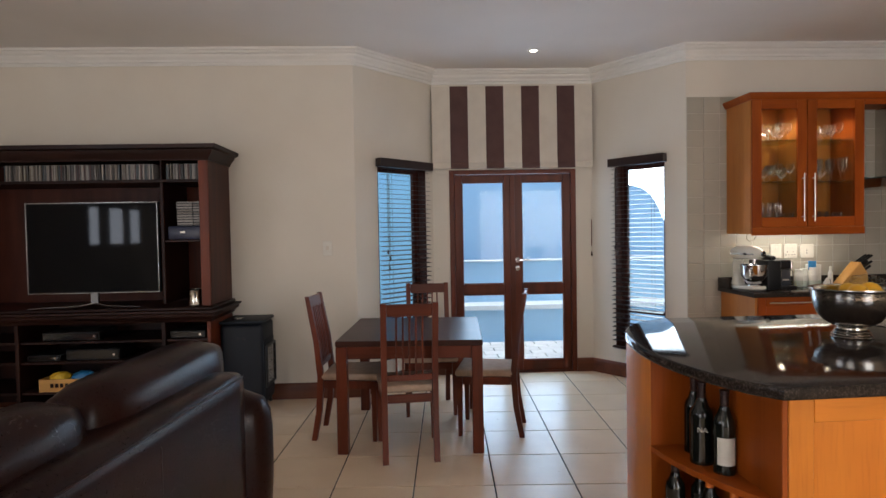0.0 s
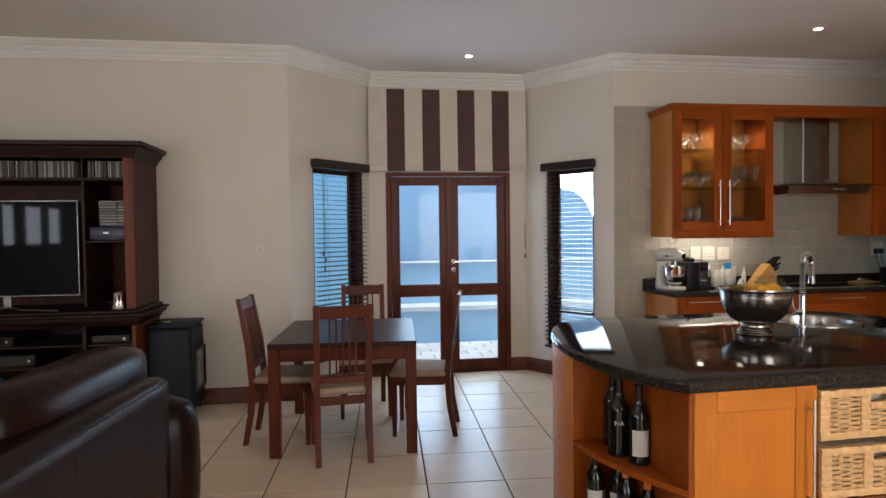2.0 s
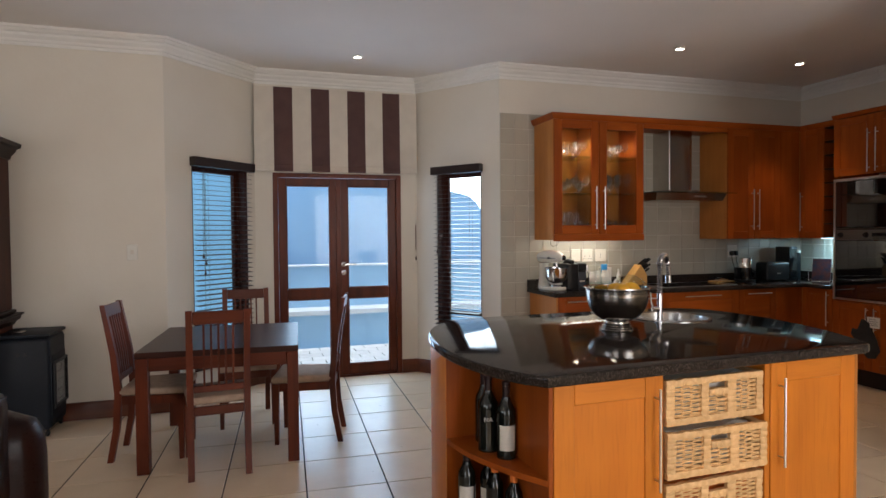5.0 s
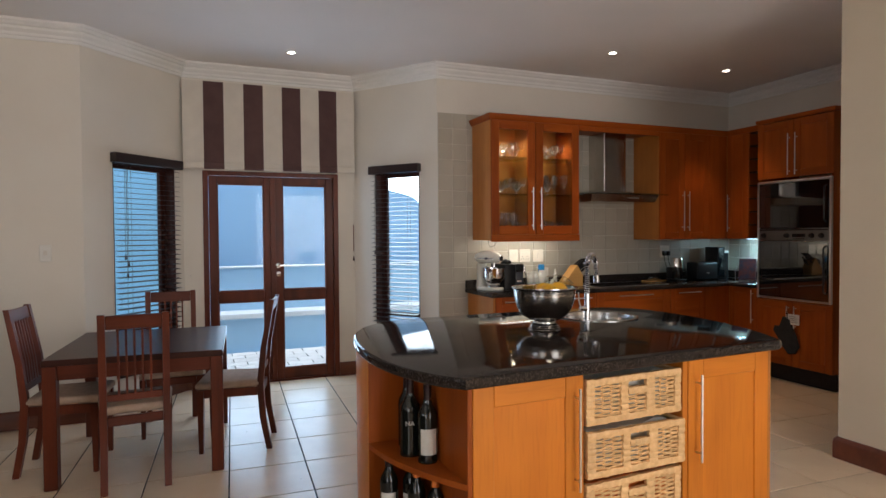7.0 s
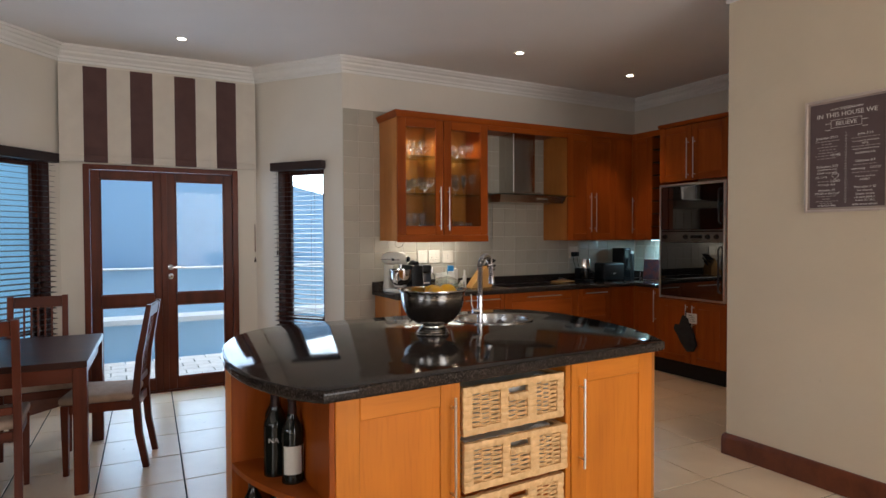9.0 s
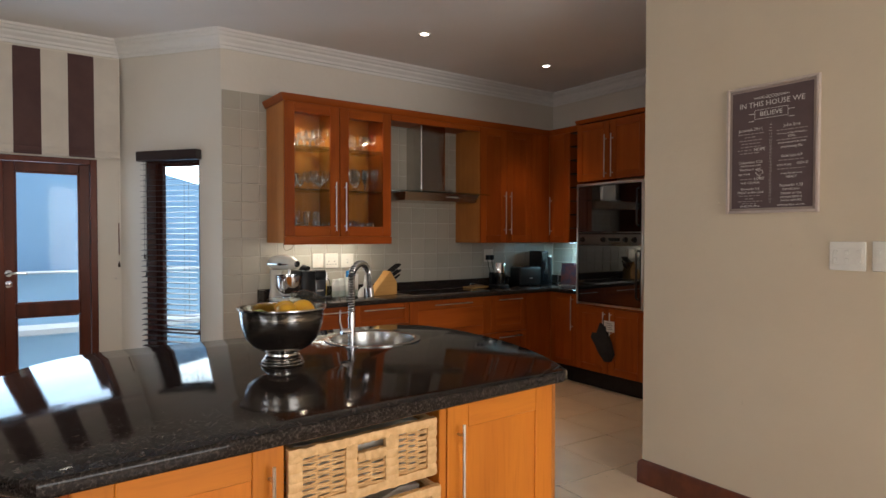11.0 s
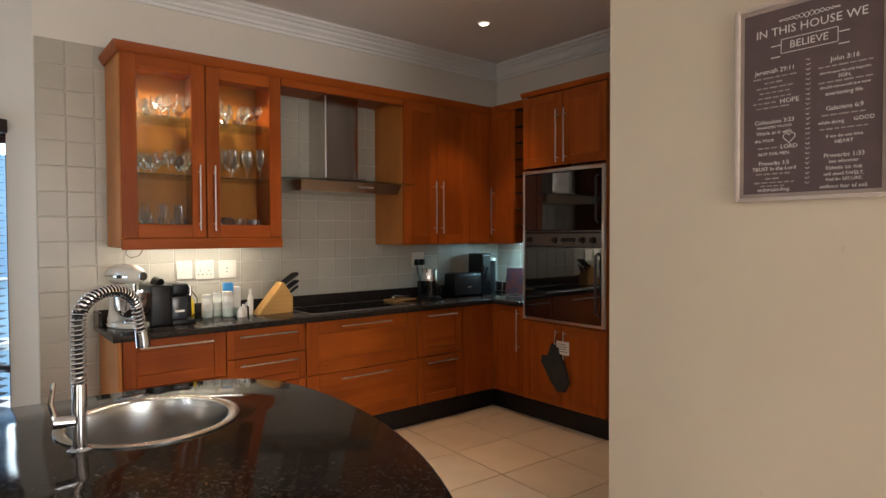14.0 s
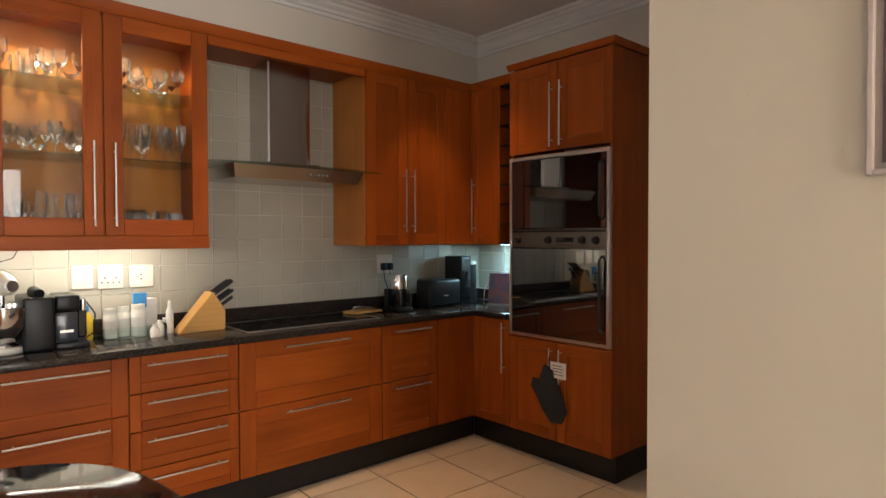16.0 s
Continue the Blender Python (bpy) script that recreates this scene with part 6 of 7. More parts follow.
tubm = pane_glass("tub_plastic", (0.93, 0.975, 0.96), gloss=0.8)
tub = thing("plastic_tub", "shallow clear green plastic tub holding small pots", "tub", pose(3.595, 5.19, Z))
tbm = bmesh.new()
box(tbm, -0.115, -0.075, 0.0, 0.115, 0.075, 0.004, 0.001)
for a in ((-0.115, -0.075, 0.0041, 0.115, -0.071, 0.06), (-0.115, 0.071, 0.0041, 0.115, 0.075, 0.06), (-0.115, -0.0705, 0.0041, -0.111, 0.0705, 0.06), (0.111, -0.0705, 0.0041, 0.115, 0.0705, 0.06)):
    box(tbm, *a, 0.001)
part("tray", tbm, tubm, tub)
for x, y, r, h, mt, lab in ((-0.07, 0.0, 0.034, 0.15, WHITE, "white plastic medicine pot"), (0.0, 0.03, 0.030, 0.155, WHITE, "white plastic medicine pot"), (0.06, -0.01, 0.035, 0.165, WHITE, "white plastic medicine pot")):
    p = thing("pill_pot", lab + " in the tub", "pot", pose(3.595 + x, 5.19 + y, Z + 0.0042), "pots in the tub")
    part("body", lathe([(0, 0), (r, 0), (r, h * 0.78), (r * 0.86, h * 0.82), (0, h * 0.82)], 22), mt, p)
    part("cap", lathe([(0, h * 0.821), (r * 0.92, h * 0.821), (r * 0.92, h), (0, h)], 22), WHITE, p)
    part("paper_label", lathe([(r + 0.0006, 0.02), (r + 0.0006, h * 0.6)], 22), PAPER, p)
bx = thing("carton", "white carton with a blue packet leaning on it", "carton", pose(3.715, 5.27, Z))
part("box", boxed(-0.055, -0.035, 0, 0.05, 0.035, 0.19, 0.002), PAPER, bx)
part("blue_packet", boxed(-0.075, -0.05, 0.145, -0.005, -0.036, 0.225, 0.004), BLUE, bx)
for x, y, r, h, mt in ((3.745, 5.13, 0.022, 0.055, WHITE), (3.715, 5.10, 0.024, 0.04, WHITE)):
    p = thing("small_pot", "small white plastic pot on the worktop", "pot", pose(x, y, Z), "small pots")
    part("body", lathe([(0, 0), (r, 0), (r, h), (r * 0.6, h + 0.012), (0, h + 0.012)], 18), mt, p)
    part("cap", lathe([(0, h + 0.0122), (r * 0.55, h + 0.0122), (r * 0.5, h + 0.026), (0, h + 0.026)], 16), WHITE, p)
db = thing("dropper_bottle", "small brown dropper bottle with a white cap", "bottle", pose(3.775, 5.15, Z))
part("body", lathe([(0, 0), (0.014, 0), (0.014, 0.055), (0.008, 0.065), (0, 0.065)], 16), BOTTLE, db)
part("cap", lathe([(0, 0.0655), (0.009, 0.0655), (0.008, 0.09), (0, 0.09)], 14), WHITE, db)
sp = thing("spray_bottle", "slim white spray bottle beside the knife block", "bottle", pose(3.815, 5.19, Z))
part("body", lathe([(0, 0), (0.019, 0), (0.019, 0.115), (0.012, 0.135), (0, 0.135)], 18), WHITE, sp)
part("nozzle", lathe([(0, 0.1355), (0.011, 0.1355), (0.009, 0.175), (0, 0.178)], 16), WHITE, sp)

kb = thing("knife_block", "pale wooden knife block holding black-handled knives", "knife block", pose(3.835, 5.10, Z) @ Matrix.Diagonal((1.18, 1.18, 1.18, 1)))
bm = bmesh.new()
side = [(0.0, 0.0), (0.215, 0.0), (0.215, 0.095), (0.155, 0.185)]
fa = [bm.verts.new((x, 0.0, z)) for x, z in side]
fb = [bm.verts.new((x, 0.10, z)) for x, z in side]
bm.faces.new(fa)
bm.faces.new(fb[::-1])
for i in range(4):
    bm.faces.new((fa[i], fa[(i + 1) % 4], fb[(i + 1) % 4], fb[i]))
bmesh.ops.recalc_face_normals(bm, faces=bm.faces)
bmesh.ops.bevel(bm, geom=list(bm.edges), offset=0.004, segments=2, affect="EDGES")
part("block", bm, BLOCK_WOOD, kb)
out = Vector((0.83, 0, 0.55)).normalized()
for t0, y, ln in ((0.18, 0.02, 0.11), (0.18, 0.05, 0.115), (0.18, 0.08, 0.11), (0.55, 0.03, 0.09), (0.55, 0.07, 0.09), (0.85, 0.05, 0.075)):
    s = Vector((0.155 + 0.06 * t0, y, 0.185 - 0.09 * t0))
    kn = part("knife", tube([s + out * 0.002, s + out * 0.02, s + out * ln * 0.6, s + out * ln], 0.009, 8, radii=[0.008, 0.0085, 0.0095, 0.0085]), BLACK, kb)
    part("bolster", tube([s + out * 0.0, s + out * 0.006], 0.0098, 8), CHROME, kn)

# sockets on the tiles
YT = BACK_K - 0.0115


def wall_plate(x0, x1, z0, z1, label, holes, rockers=1, plugs=0):
    p = thing("wall_socket", label, "socket", group="wall sockets")
    pl = part("plate", boxed(x0, YT - 0.011, z0, x1, YT, z1, 0.003), SWITCH_PLATE, p)
    for hx, hz in holes:
        part("hole", tube([(hx, YT - 0.0116, hz), (hx, YT - 0.0105, hz)], 0.0045, 8), BLACK, pl)
    for k in range(rockers):
        x = x0 + (x1 - x0) * (k + 1) / (rockers + 1)
        part("rocker", boxed(x - 0.008, YT - 0.0145, z1 - 0.045, x + 0.008, YT - 0.0112, z1 - 0.025, 0.002), SWITCH_PLATE, pl)
    return p


def holes(x, z):
    return [(x, z + 0.014), (x - 0.014, z - 0.012), (x + 0.014, z - 0.012)]


wall_plate(3.385, 3.485, 1.185, 1.31, "white wall switch plate on the tiles", [])
wall_plate(3.505, 3.63, 1.18, 1.31, "white double wall socket on the tiles", holes(3.54, 1.225) + holes(3.595, 1.225), 2)
wall_plate(3.66, 3.785, 1.18, 1.305, "white wall socket plate on the tiles", [(3.72, 1.25), (3.72, 1.225)])
ps = wall_plate(5.325, 5.455, 1.19, 1.325, "white double wall socket with two black plugs in it", [], 2)
for x in (5.365, 5.42):
    pg = part("plug", boxed(x - 0.02, YT - 0.05, 1.212, x + 0.02, YT - 0.0115, 1.265, 0.008, 2), BLACK, ps)
    part("flex", tube([(x, YT - 0.03, 1.212), (x + 0.005, YT - 0.035, 1.15), (x + 0.03, YT - 0.045, 1.06), (x + 0.035, YT - 0.05, 1.022)], 0.0035, 6), BLACK, ps)

# right end of the worktop
bd = thing("wooden_board", "small wooden board with a steel utensil on the worktop", "board", pose(5.06, 5.17, Z + 0.0065, 0, 0, 8))
part("plank", boxed(-0.12, -0.07, 0, 0.12, 0.07, 0.016, 0.005, 2), BLOCK_WOOD, bd)
part("utensil", tube([(-0.07, 0.0, 0.028), (-0.02, 0.01, 0.034), (0.03, 0.0, 0.03), (0.08, -0.02, 0.024)], 0.010, 8, radii=[0.02, 0.012, 0.007, 0.008]), CHROME, bd)
kt = thing("coffee_maker", "steel and black filter coffee maker on the worktop", "coffee maker", pose(5.33, 5.13, Z))
part("base", boxed(-0.065, -0.09, 0, 0.065, 0.09, 0.03, 0.008, 2), BLACK, kt)
part("jug", lathe([(0, 0.0305), (0.055, 0.0305), (0.058, 0.10), (0.056, 0.155), (0, 0.156)], 26, (0, -0.02, 0)), BLACK_GLOSS, kt)
part("steel_top", lathe([(0, 0.157), (0.060, 0.157), (0.062, 0.25), (0.058, 0.258), (0, 0.26)], 28, (0, -0.01, 0)), CHROME, kt)
part("water_column", boxed(-0.06, 0.045, 0.0305, 0.06, 0.09, 0.155, 0.006), BLACK, kt)
part("jug_handle", tube([(0.02, -0.075, 0.13), (0.03, -0.11, 0.12), (0.03, -0.11, 0.06), (0.02, -0.075, 0.05)], 0.008, 8), BLACK, kt)
gm = thing("salt_grinder", "small steel and black grinder on the worktop", "grinder", pose(5.455, 5.2, Z))
part("body", lathe([(0, 0), (0.024, 0), (0.024, 0.09), (0, 0.09)], 18), CHROME, gm)
part("cap", lathe([(0, 0.0905), (0.025, 0.0905), (0.023, 0.13), (0, 0.135)], 18), FOIL, gm)
ts = thing("toaster", "black toaster on the worktop", "toaster", pose(5.735, 5.16, Z))
part("shell", boxed(-0.155, -0.085, 0.008, 0.155, 0.085, 0.205, 0.022, 3), BLACK, ts)
part("slot", boxed(-0.12, -0.035, 0.2052, 0.12, -0.012, 0.2075, 0.001), STEEL, ts)
part("slot", boxed(-0.12, 0.012, 0.2052, 0.12, 0.035, 0.2075, 0.001), STEEL, ts)
part("lever", boxed(0.156, -0.02, 0.13, 0.175, 0.02, 0.145, 0.004), CHROME, ts)
part("badge", boxed(-0.02, -0.0865, 0.08, 0.025, -0.0855, 0.088, 0), HANDLE, ts)
for x in (-0.12, 0.12):
    part("foot", boxed(x - 0.02, -0.06, 0, x + 0.02, 0.06, 0.0075), BLACK, ts)
bk = thing("coffee_grinder", "tall black box-shaped appliance on the worktop", "appliance", pose(5.985, 5.19, Z))
part("body", boxed(-0.055, -0.07, 0, 0.055, 0.12, 0.37, 0.01, 2), BLACK, bk)
part("front_panel", boxed(-0.046, -0.0715, 0.03, 0.046, -0.0702, 0.35, 0.0), BLACK_GLOSS, bk)
cn = thing("canister", "black canister with a pale lid on the worktop", "canister", pose(6.12, 5.20, Z))
part("body", lathe([(0, 0), (0.04, 0), (0.04, 0.30), (0, 0.30)], 22), BLACK, cn)
part("lid", lathe([(0, 0.3005), (0.042, 0.3005), (0.042, 0.325), (0, 0.33)], 22), WHITE, cn)
ck = thing("cookbook_stand", "bent wire cookbook stand holding a colourful book", "book stand", pose(6.13, 4.90, Z, 0, 0, -60))
part("wire", tube([(-0.11, -0.05, 0.004), (-0.12, 0.0, 0.10), (-0.10, 0.03, 0.17), (0.0, 0.04, 0.185), (0.10, 0.03, 0.17), (0.12, 0.0, 0.10), (0.11, -0.05, 0.004)], 0.0045, 7), CHROME, ck)
part("wire", tube([(-0.10, -0.06, 0.0045), (-0.10, -0.08, 0.03), (-0.10, -0.03, 0.0045), (0.10, -0.03, 0.0045), (0.10, -0.08, 0.03), (0.10, -0.06, 0.0045)], 0.004, 7), CHROME, ck)
bkm = surface("book_cover", (0.14, 0.03, 0.02), (0.03, 0.03, 0.06), 0.3, scale=18, relief=0)
cover = boxed(-0.085, -0.012, 0.0, 0.085, 0.012, 0.235, 0.002)
bmesh.ops.rotate(cover, cent=(0, 0, 0), matrix=Matrix.Rotation(radians(-14), 3, "X"), verts=cover.verts)
bmesh.ops.translate(cover, vec=(0, -0.022, 0.009), verts=cover.verts)
part("book", cover, bkm, ck, "dark red glossy cookbook")

# oven mitt and tag on the tall cabinet's door
mt = thing("oven_mitt", "black quilted oven mitt hanging from a cabinet handle", "mitt", Matrix(((0, 0, -1, TX - 0.036), (-1, 0, 0, 4.115), (0, 1, 0, 0.70), (0, 0, 0, 1))))
shape = [(-0.04, -0.05), (0.04, -0.07), (0.05, -0.12), (0.10, -0.23), (0.13, -0.33), (0.09, -0.40), (0.02, -0.41), (-0.05, -0.34), (-0.10, -0.26), (-0.145, -0.20), (-0.13, -0.15), (-0.08, -0.15)]
sm = prism(shape, -0.014, 0.014, bevel=0.011, seg=3)
cloth = surface("mitt_cloth", (0.016, 0.017, 0.018), (0.026, 0.027, 0.028), 0.95, scale=20, fine=120, relief=0.6)
part("glove", sm, cloth, mt)
part("loop", tube([(0.0, -0.06, 0), (-0.006, -0.02, 0.002), (0.0, 0.005, 0.004), (0.008, -0.02, 0.002), (0.006, -0.06, 0)], 0.003, 6), cloth, mt)
tg = thing("paper_tag", "small white paper tag hanging on a cabinet handle", "tag", Matrix(((0, 0, -1, TX - 0.046), (-1, 0, 0, 4.04), (0, 1, 0, 0.63), (0, 0, 0, 1))))
part("card", boxed(-0.06, -0.05, -0.001, 0.06, 0.05, 0.001, 0), PAPER, tg)
for k in range(4):
    part("printed_line", boxed(-0.045, 0.026 - k * 0.018, 0.0012, 0.03 + 0.01 * (k % 2), 0.030 - k * 0.018, 0.0016, 0), BLACK, tg)
part("string", tube([(0.0, 0.05, 0), (0.01, 0.08, 0.004), (0.0, 0.10, 0.006)], 0.0015, 5), PAPER, tg)

# ---------------------------------------------------------------- sign and switches on the end wall
SM = Matrix(((0, 0, -1, SIGN_X), (-1, 0, 0, 1.902), (0, 1, 0, 1.903), (0, 0, 0, 1)))
sg = thing("wall_sign", "framed brown printed sign with white lettering on the wall", "sign", SM)
hw, hh = 0.2205, 0.319
fm = bmesh.new()
for a in ((-hw, -hh, -hw + 0.014, hh), (hw - 0.014, -hh, hw, hh), (-hw + 0.014, -hh, hw - 0.014, -hh + 0.014), (-hw + 0.014, hh - 0.014, hw - 0.014, hh)):
    box(fm, a[0], a[1], 0.001, a[2], a[3], 0.022, 0.003)
part("frame", fm, SIGN_FRAME, sg)
part("mount", boxed(-hw + 0.014, -hh + 0.014, 0.001, hw - 0.014, hh - 0.014, 0.010, 0), SIGN_MOUNT, sg)
part("print", boxed(-hw + 0.028, -hh + 0.026, 0.0101, hw - 0.028, hh - 0.026, 0.0125, 0), SIGN_BROWN, sg)


def ink(text, x, y, size):
    lettering(text, size, SIGN_INK, sg, Matrix.Translation((x, y, 0.0131)))


def bar(x, y, w, h=0.004):
    part("printed_line", boxed(x - w / 2, y - h / 2, 0.0126, x + w / 2, y + h / 2, 0.0132, 0), SIGN_INK, sg, smooth=None)


def faint_words(x, y, w):
    """A line of script too small to read: short strokes of uneven length and height."""
    at = x - w / 2
    while at < x + w / 2 - 0.006:
        ln = min(0.010 + 0.016 * abs(noise.noise(Vector((at * 31, y * 57, 0.3)))) * 2, x + w / 2 - at)
        h = 0.0042 + 0.0018 * noise.noise(Vector((at * 90, y * 40, 2.0)))
        part("printed_word", boxed(at, y - h / 2, 0.0126, at + ln, y + h / 2, 0.0132, 0), SIGN_FAINT, sg, smooth=None)
        at += ln + 0.005


ink("IN THIS HOUSE WE", 0.0, 0.222, 0.036)
ink("BELIEVE", 0.0, 0.172, 0.032)
for s in (-1, 1):
    part("banner_edge", boxed(s * 0.079 - 0.001, 0.15, 0.0126, s * 0.079 + 0.001, 0.194, 0.0132, 0), SIGN_INK, sg)
    part("banner_tail", boxed(s * 0.095 - 0.014, 0.140, 0.0126, s * 0.095 + 0.014, 0.143, 0.0132, 0), SIGN_INK, sg)
    part("banner_tail", boxed(s * 0.095 - 0.014, 0.176, 0.0126, s * 0.095 + 0.014, 0.179, 0.0132, 0), SIGN_INK, sg)
bar(0, 0.150, 0.156, 0.002)
bar(0, 0.194, 0.156, 0.002)
scroll = [(-0.085 + 0.17 * i / 60, 0.254 + 0.010 * math.sin(i * 0.62) * (1 - abs(i - 30) / 36), 0.0130) for i in range(61)]
part("scroll", tube(scroll, 0.0011, 4), SIGN_INK, sg)
scroll2 = [(-0.085 + 0.17 * i / 60, 0.254 - 0.008 * math.sin(i * 0.62) * (1 - abs(i - 30) / 36), 0.0130) for i in range(61)]
part("scroll", tube(scroll2, 0.0011, 4), SIGN_INK, sg)
for k in range(26):
    y = 0.112 - k * 0.0152
    part("chevron", tube([(-0.006, y + 0.005, 0.013), (0.0, y, 0.013), (0.006, y + 0.005, 0.013)], 0.0011, 4), SIGN_INK, sg)
L, R = -0.098, 0.098
for text, x, y, s in (("Jeremiah 29:11", L, 0.100, 0.020), ("HOPE", L + 0.045, -0.001, 0.022), ("Colossians 3:23", L, -0.062, 0.019), ("WHATEVER YOU DO", L, -0.080, 0.011), ("Work at it with", L, -0.098, 0.017), ("ALL YOUR", L - 0.03, -0.122, 0.013), ("LORD", L + 0.045, -0.146, 0.019), ("NOT FOR MEN.", L, -0.166, 0.014), ("Proverbs 3:5", L, -0.196, 0.018), ("TRUST in the Lord", L, -0.214, 0.017), ("understanding.", L, -0.281, 0.017),
                      ("John 3:16", R, 0.100, 0.020), ("that He gave His only begotten", R, 0.062, 0.0105), ("SON,", R, 0.047, 0.015), ("should not perish but have", R, 0.018, 0.012), ("everlasting life.", R, -0.002, 0.017), ("Galatians 6:9", R, -0.046, 0.019), ("while doing", R - 0.035, -0.088, 0.015), ("GOOD", R + 0.05, -0.086, 0.017), ("if we do not lose", R, -0.130, 0.014), ("HEART", R, -0.148, 0.016), ("Proverbs 1:33", R, -0.188, 0.019), ("but whoever", R, -0.206, 0.015), ("listens to me", R, -0.225, 0.018), ("will dwell SAFELY,", R, -0.244, 0.014), ("And be SECURE,", R, -0.260, 0.014), ("without fear of evil.", R, -0.281, 0.016)):
    ink(text, x, y, s)
for x, y, w in ((L, 0.080, 0.13), (L, 0.064, 0.06), (L, 0.048, 0.11), (L, 0.032, 0.09), (L, 0.016, 0.10), (L - 0.03, 0.0, 0.07), (L, -0.016, 0.11), (L - 0.02, -0.146, 0.06), (L, -0.230, 0.11), (L, -0.245, 0.05), (L, -0.258, 0.12), (L, -0.269, 0.08), (R, 0.080, 0.14), (R, 0.033, 0.14), (R, -0.066, 0.12), (R, -0.108, 0.13)):
    faint_words(x, y, w)
heart = [(L + 0.045 + 0.0011 * 16 * math.sin(t) ** 3, -0.118 + 0.0011 * (13 * math.cos(t) - 5 * math.cos(2 * t) - 2 * math.cos(3 * t) - math.cos(4 * t)), 0.013) for t in [2 * math.pi * k / 28 for k in range(28)]]
part("heart", tube(heart, 0.0011, 4, closed=True), SIGN_INK, sg)


def switch_panel(y0, y1, z0, z1, cols):
    p = thing("switch_panel", "white plastic switch panel on the wall", "switch", group="wall switches")
    pl = part("plate", boxed(SIGN_X - 0.011, y0, z0, SIGN_X - 0.0005, y1, z1, 0.003), WHITE, p)
    part("inner_panel", boxed(SIGN_X - 0.0135, y0 + 0.014, z0 + 0.028, SIGN_X - 0.0112, y1 - 0.014, z1 - 0.028, 0.002), WHITE, pl)
    for k in range(cols):
        y = y0 + 0.026 + (y1 - y0 - 0.052) * (k / max(1, cols - 1))
        for z in (z0 + 0.047, z1 - 0.047):
            part("rocker", boxed(SIGN_X - 0.017, y - 0.008, z - 0.010, SIGN_X - 0.0137, y + 0.008, z + 0.010, 0.002), WHITE, pl)


switch_panel(1.492, 1.636, 1.316, 1.446, 3)
switch_panel(1.338, 1.468, 1.318, 1.448, 2)

# ---------------------------------------------------------------- on the tv cabinet
rng = random.Random(9)
palette = []
for i, c in enumerate(((0.24, 0.22, 0.20), (0.09, 0.085, 0.085), (0.02, 0.018, 0.018), (0.13, 0.11, 0.09), (0.06, 0.018, 0.015), (0.03, 0.045, 0.055), (0.30, 0.28, 0.26), (0.04, 0.035, 0.034))):
    palette.append(surface("disc_case_%d" % i, c, tuple(v * 0.8 for v in c), 0.3, scale=30, relief=0))
dmesh = [finish("disc_case", boxed(-0.0048, 0, 0, 0.0048, 0.14, 0.125, 0.0008), m) for m in palette]
x = -3.05
while x < -1.50:
    if not (-1.90 < x < -1.80):
        if rng.random() > 0.04:
            o = new("disc_case", rng.choice(dmesh))
            o.matrix_world = pose(x, TVF + 0.035 + rng.uniform(0, 0.012), 1.9303)
            tagged(o, "plastic disc case standing in a row", "disc case", "discs on the upper shelf")
    x += 0.0112
for k, xs in enumerate((-1.665, -1.535)):
    for i in range(18):
        # every second case is dark in place of the shaded gaps between cases
        o = new("disc_case", dmesh[rng.choice((0, 6, 3)) if i % 2 else rng.choice((2, 2, 7))])
        o.matrix_world = Matrix.Translation((xs + rng.uniform(-0.004, 0.004) + 0.0625, TVF + 0.04, 1.565 + 0.0107 * i)) @ pose(0, 0, 0, 0, -90, 0)
        tagged(o, "plastic disc case lying in a stack", "disc case", "stacked discs")
bx2 = thing("blue_case", "dark blue plastic case under the stacked discs", "case")
part("shell", boxed(-1.80, TVF + 0.035, 1.4485, -1.50, TVF + 0.22, 1.558, 0.012, 2), surface("dark_blue_plastic", (0.01, 0.016, 0.05), (0.008, 0.012, 0.035), 0.3, scale=20), bx2)
part("clasp", boxed(-1.70, TVF + 0.031, 1.50, -1.66, TVF + 0.0345, 1.515, 0.001), CHROME, bx2)
tk = thing("steel_tankard", "polished steel tankard on the cabinet ledge", "tankard", pose(-1.60, TVF + 0.05, 0.9196))
part("body", lathe([(0, 0), (0.058, 0), (0.060, 0.005), (0.055, 0.014), (0.057, 0.125), (0.060, 0.130), (0.054, 0.130), (0.052, 0.012), (0, 0.012)], 30), hm, tk)
part("handle", tube([(0.055, 0, 0.108), (0.09, 0, 0.102), (0.095, 0, 0.06), (0.057, 0, 0.035)], 0.005, 8), CHROME, tk)
for a, b, z, h, lab in ((-2.80, -2.35, 0.6605, 0.07, "black disc player in the cabinet"), (-1.80, -1.52, 0.6605, 0.06, "black set-top box in the cabinet"), (-2.62, -2.2, 0.5005, 0.09, "black amplifier in the cabinet"), (-2.92, -2.66, 0.5005, 0.05, "slim black media box in the cabinet")):
    pl = thing("media_player", lab, "media player")
    part("housing", boxed(a, TVF + 0.02, z, b, TVF + 0.30, z + h, 0.006), BLACK, pl)
    part("front_panel", boxed(a + 0.01, TVF + 0.0175, z + 0.01, b - 0.01, TVF + 0.0198, z + h - 0.01, 0.001), BLACK_GLOSS, pl)
    part("dial", tube([(b - 0.04, TVF + 0.0175, z + h / 2), (b - 0.04, TVF + 0.008, z + h / 2)], 0.010, 14), CHROME, pl)
cr = thing("toy_crate", "yellow wooden crate holding blue and yellow packets", "crate", pose(-2.60, 4.96, 0.2605))
cb = bmesh.new()
box(cb, -0.22, -0.07, 0, 0.22, -0.06, 0.10, 0.002)
box(cb, -0.22, 0.12, 0, 0.22, 0.13, 0.10, 0.002)
box(cb, -0.22, -0.0595, 0, -0.21, 0.1195, 0.10, 0.002)
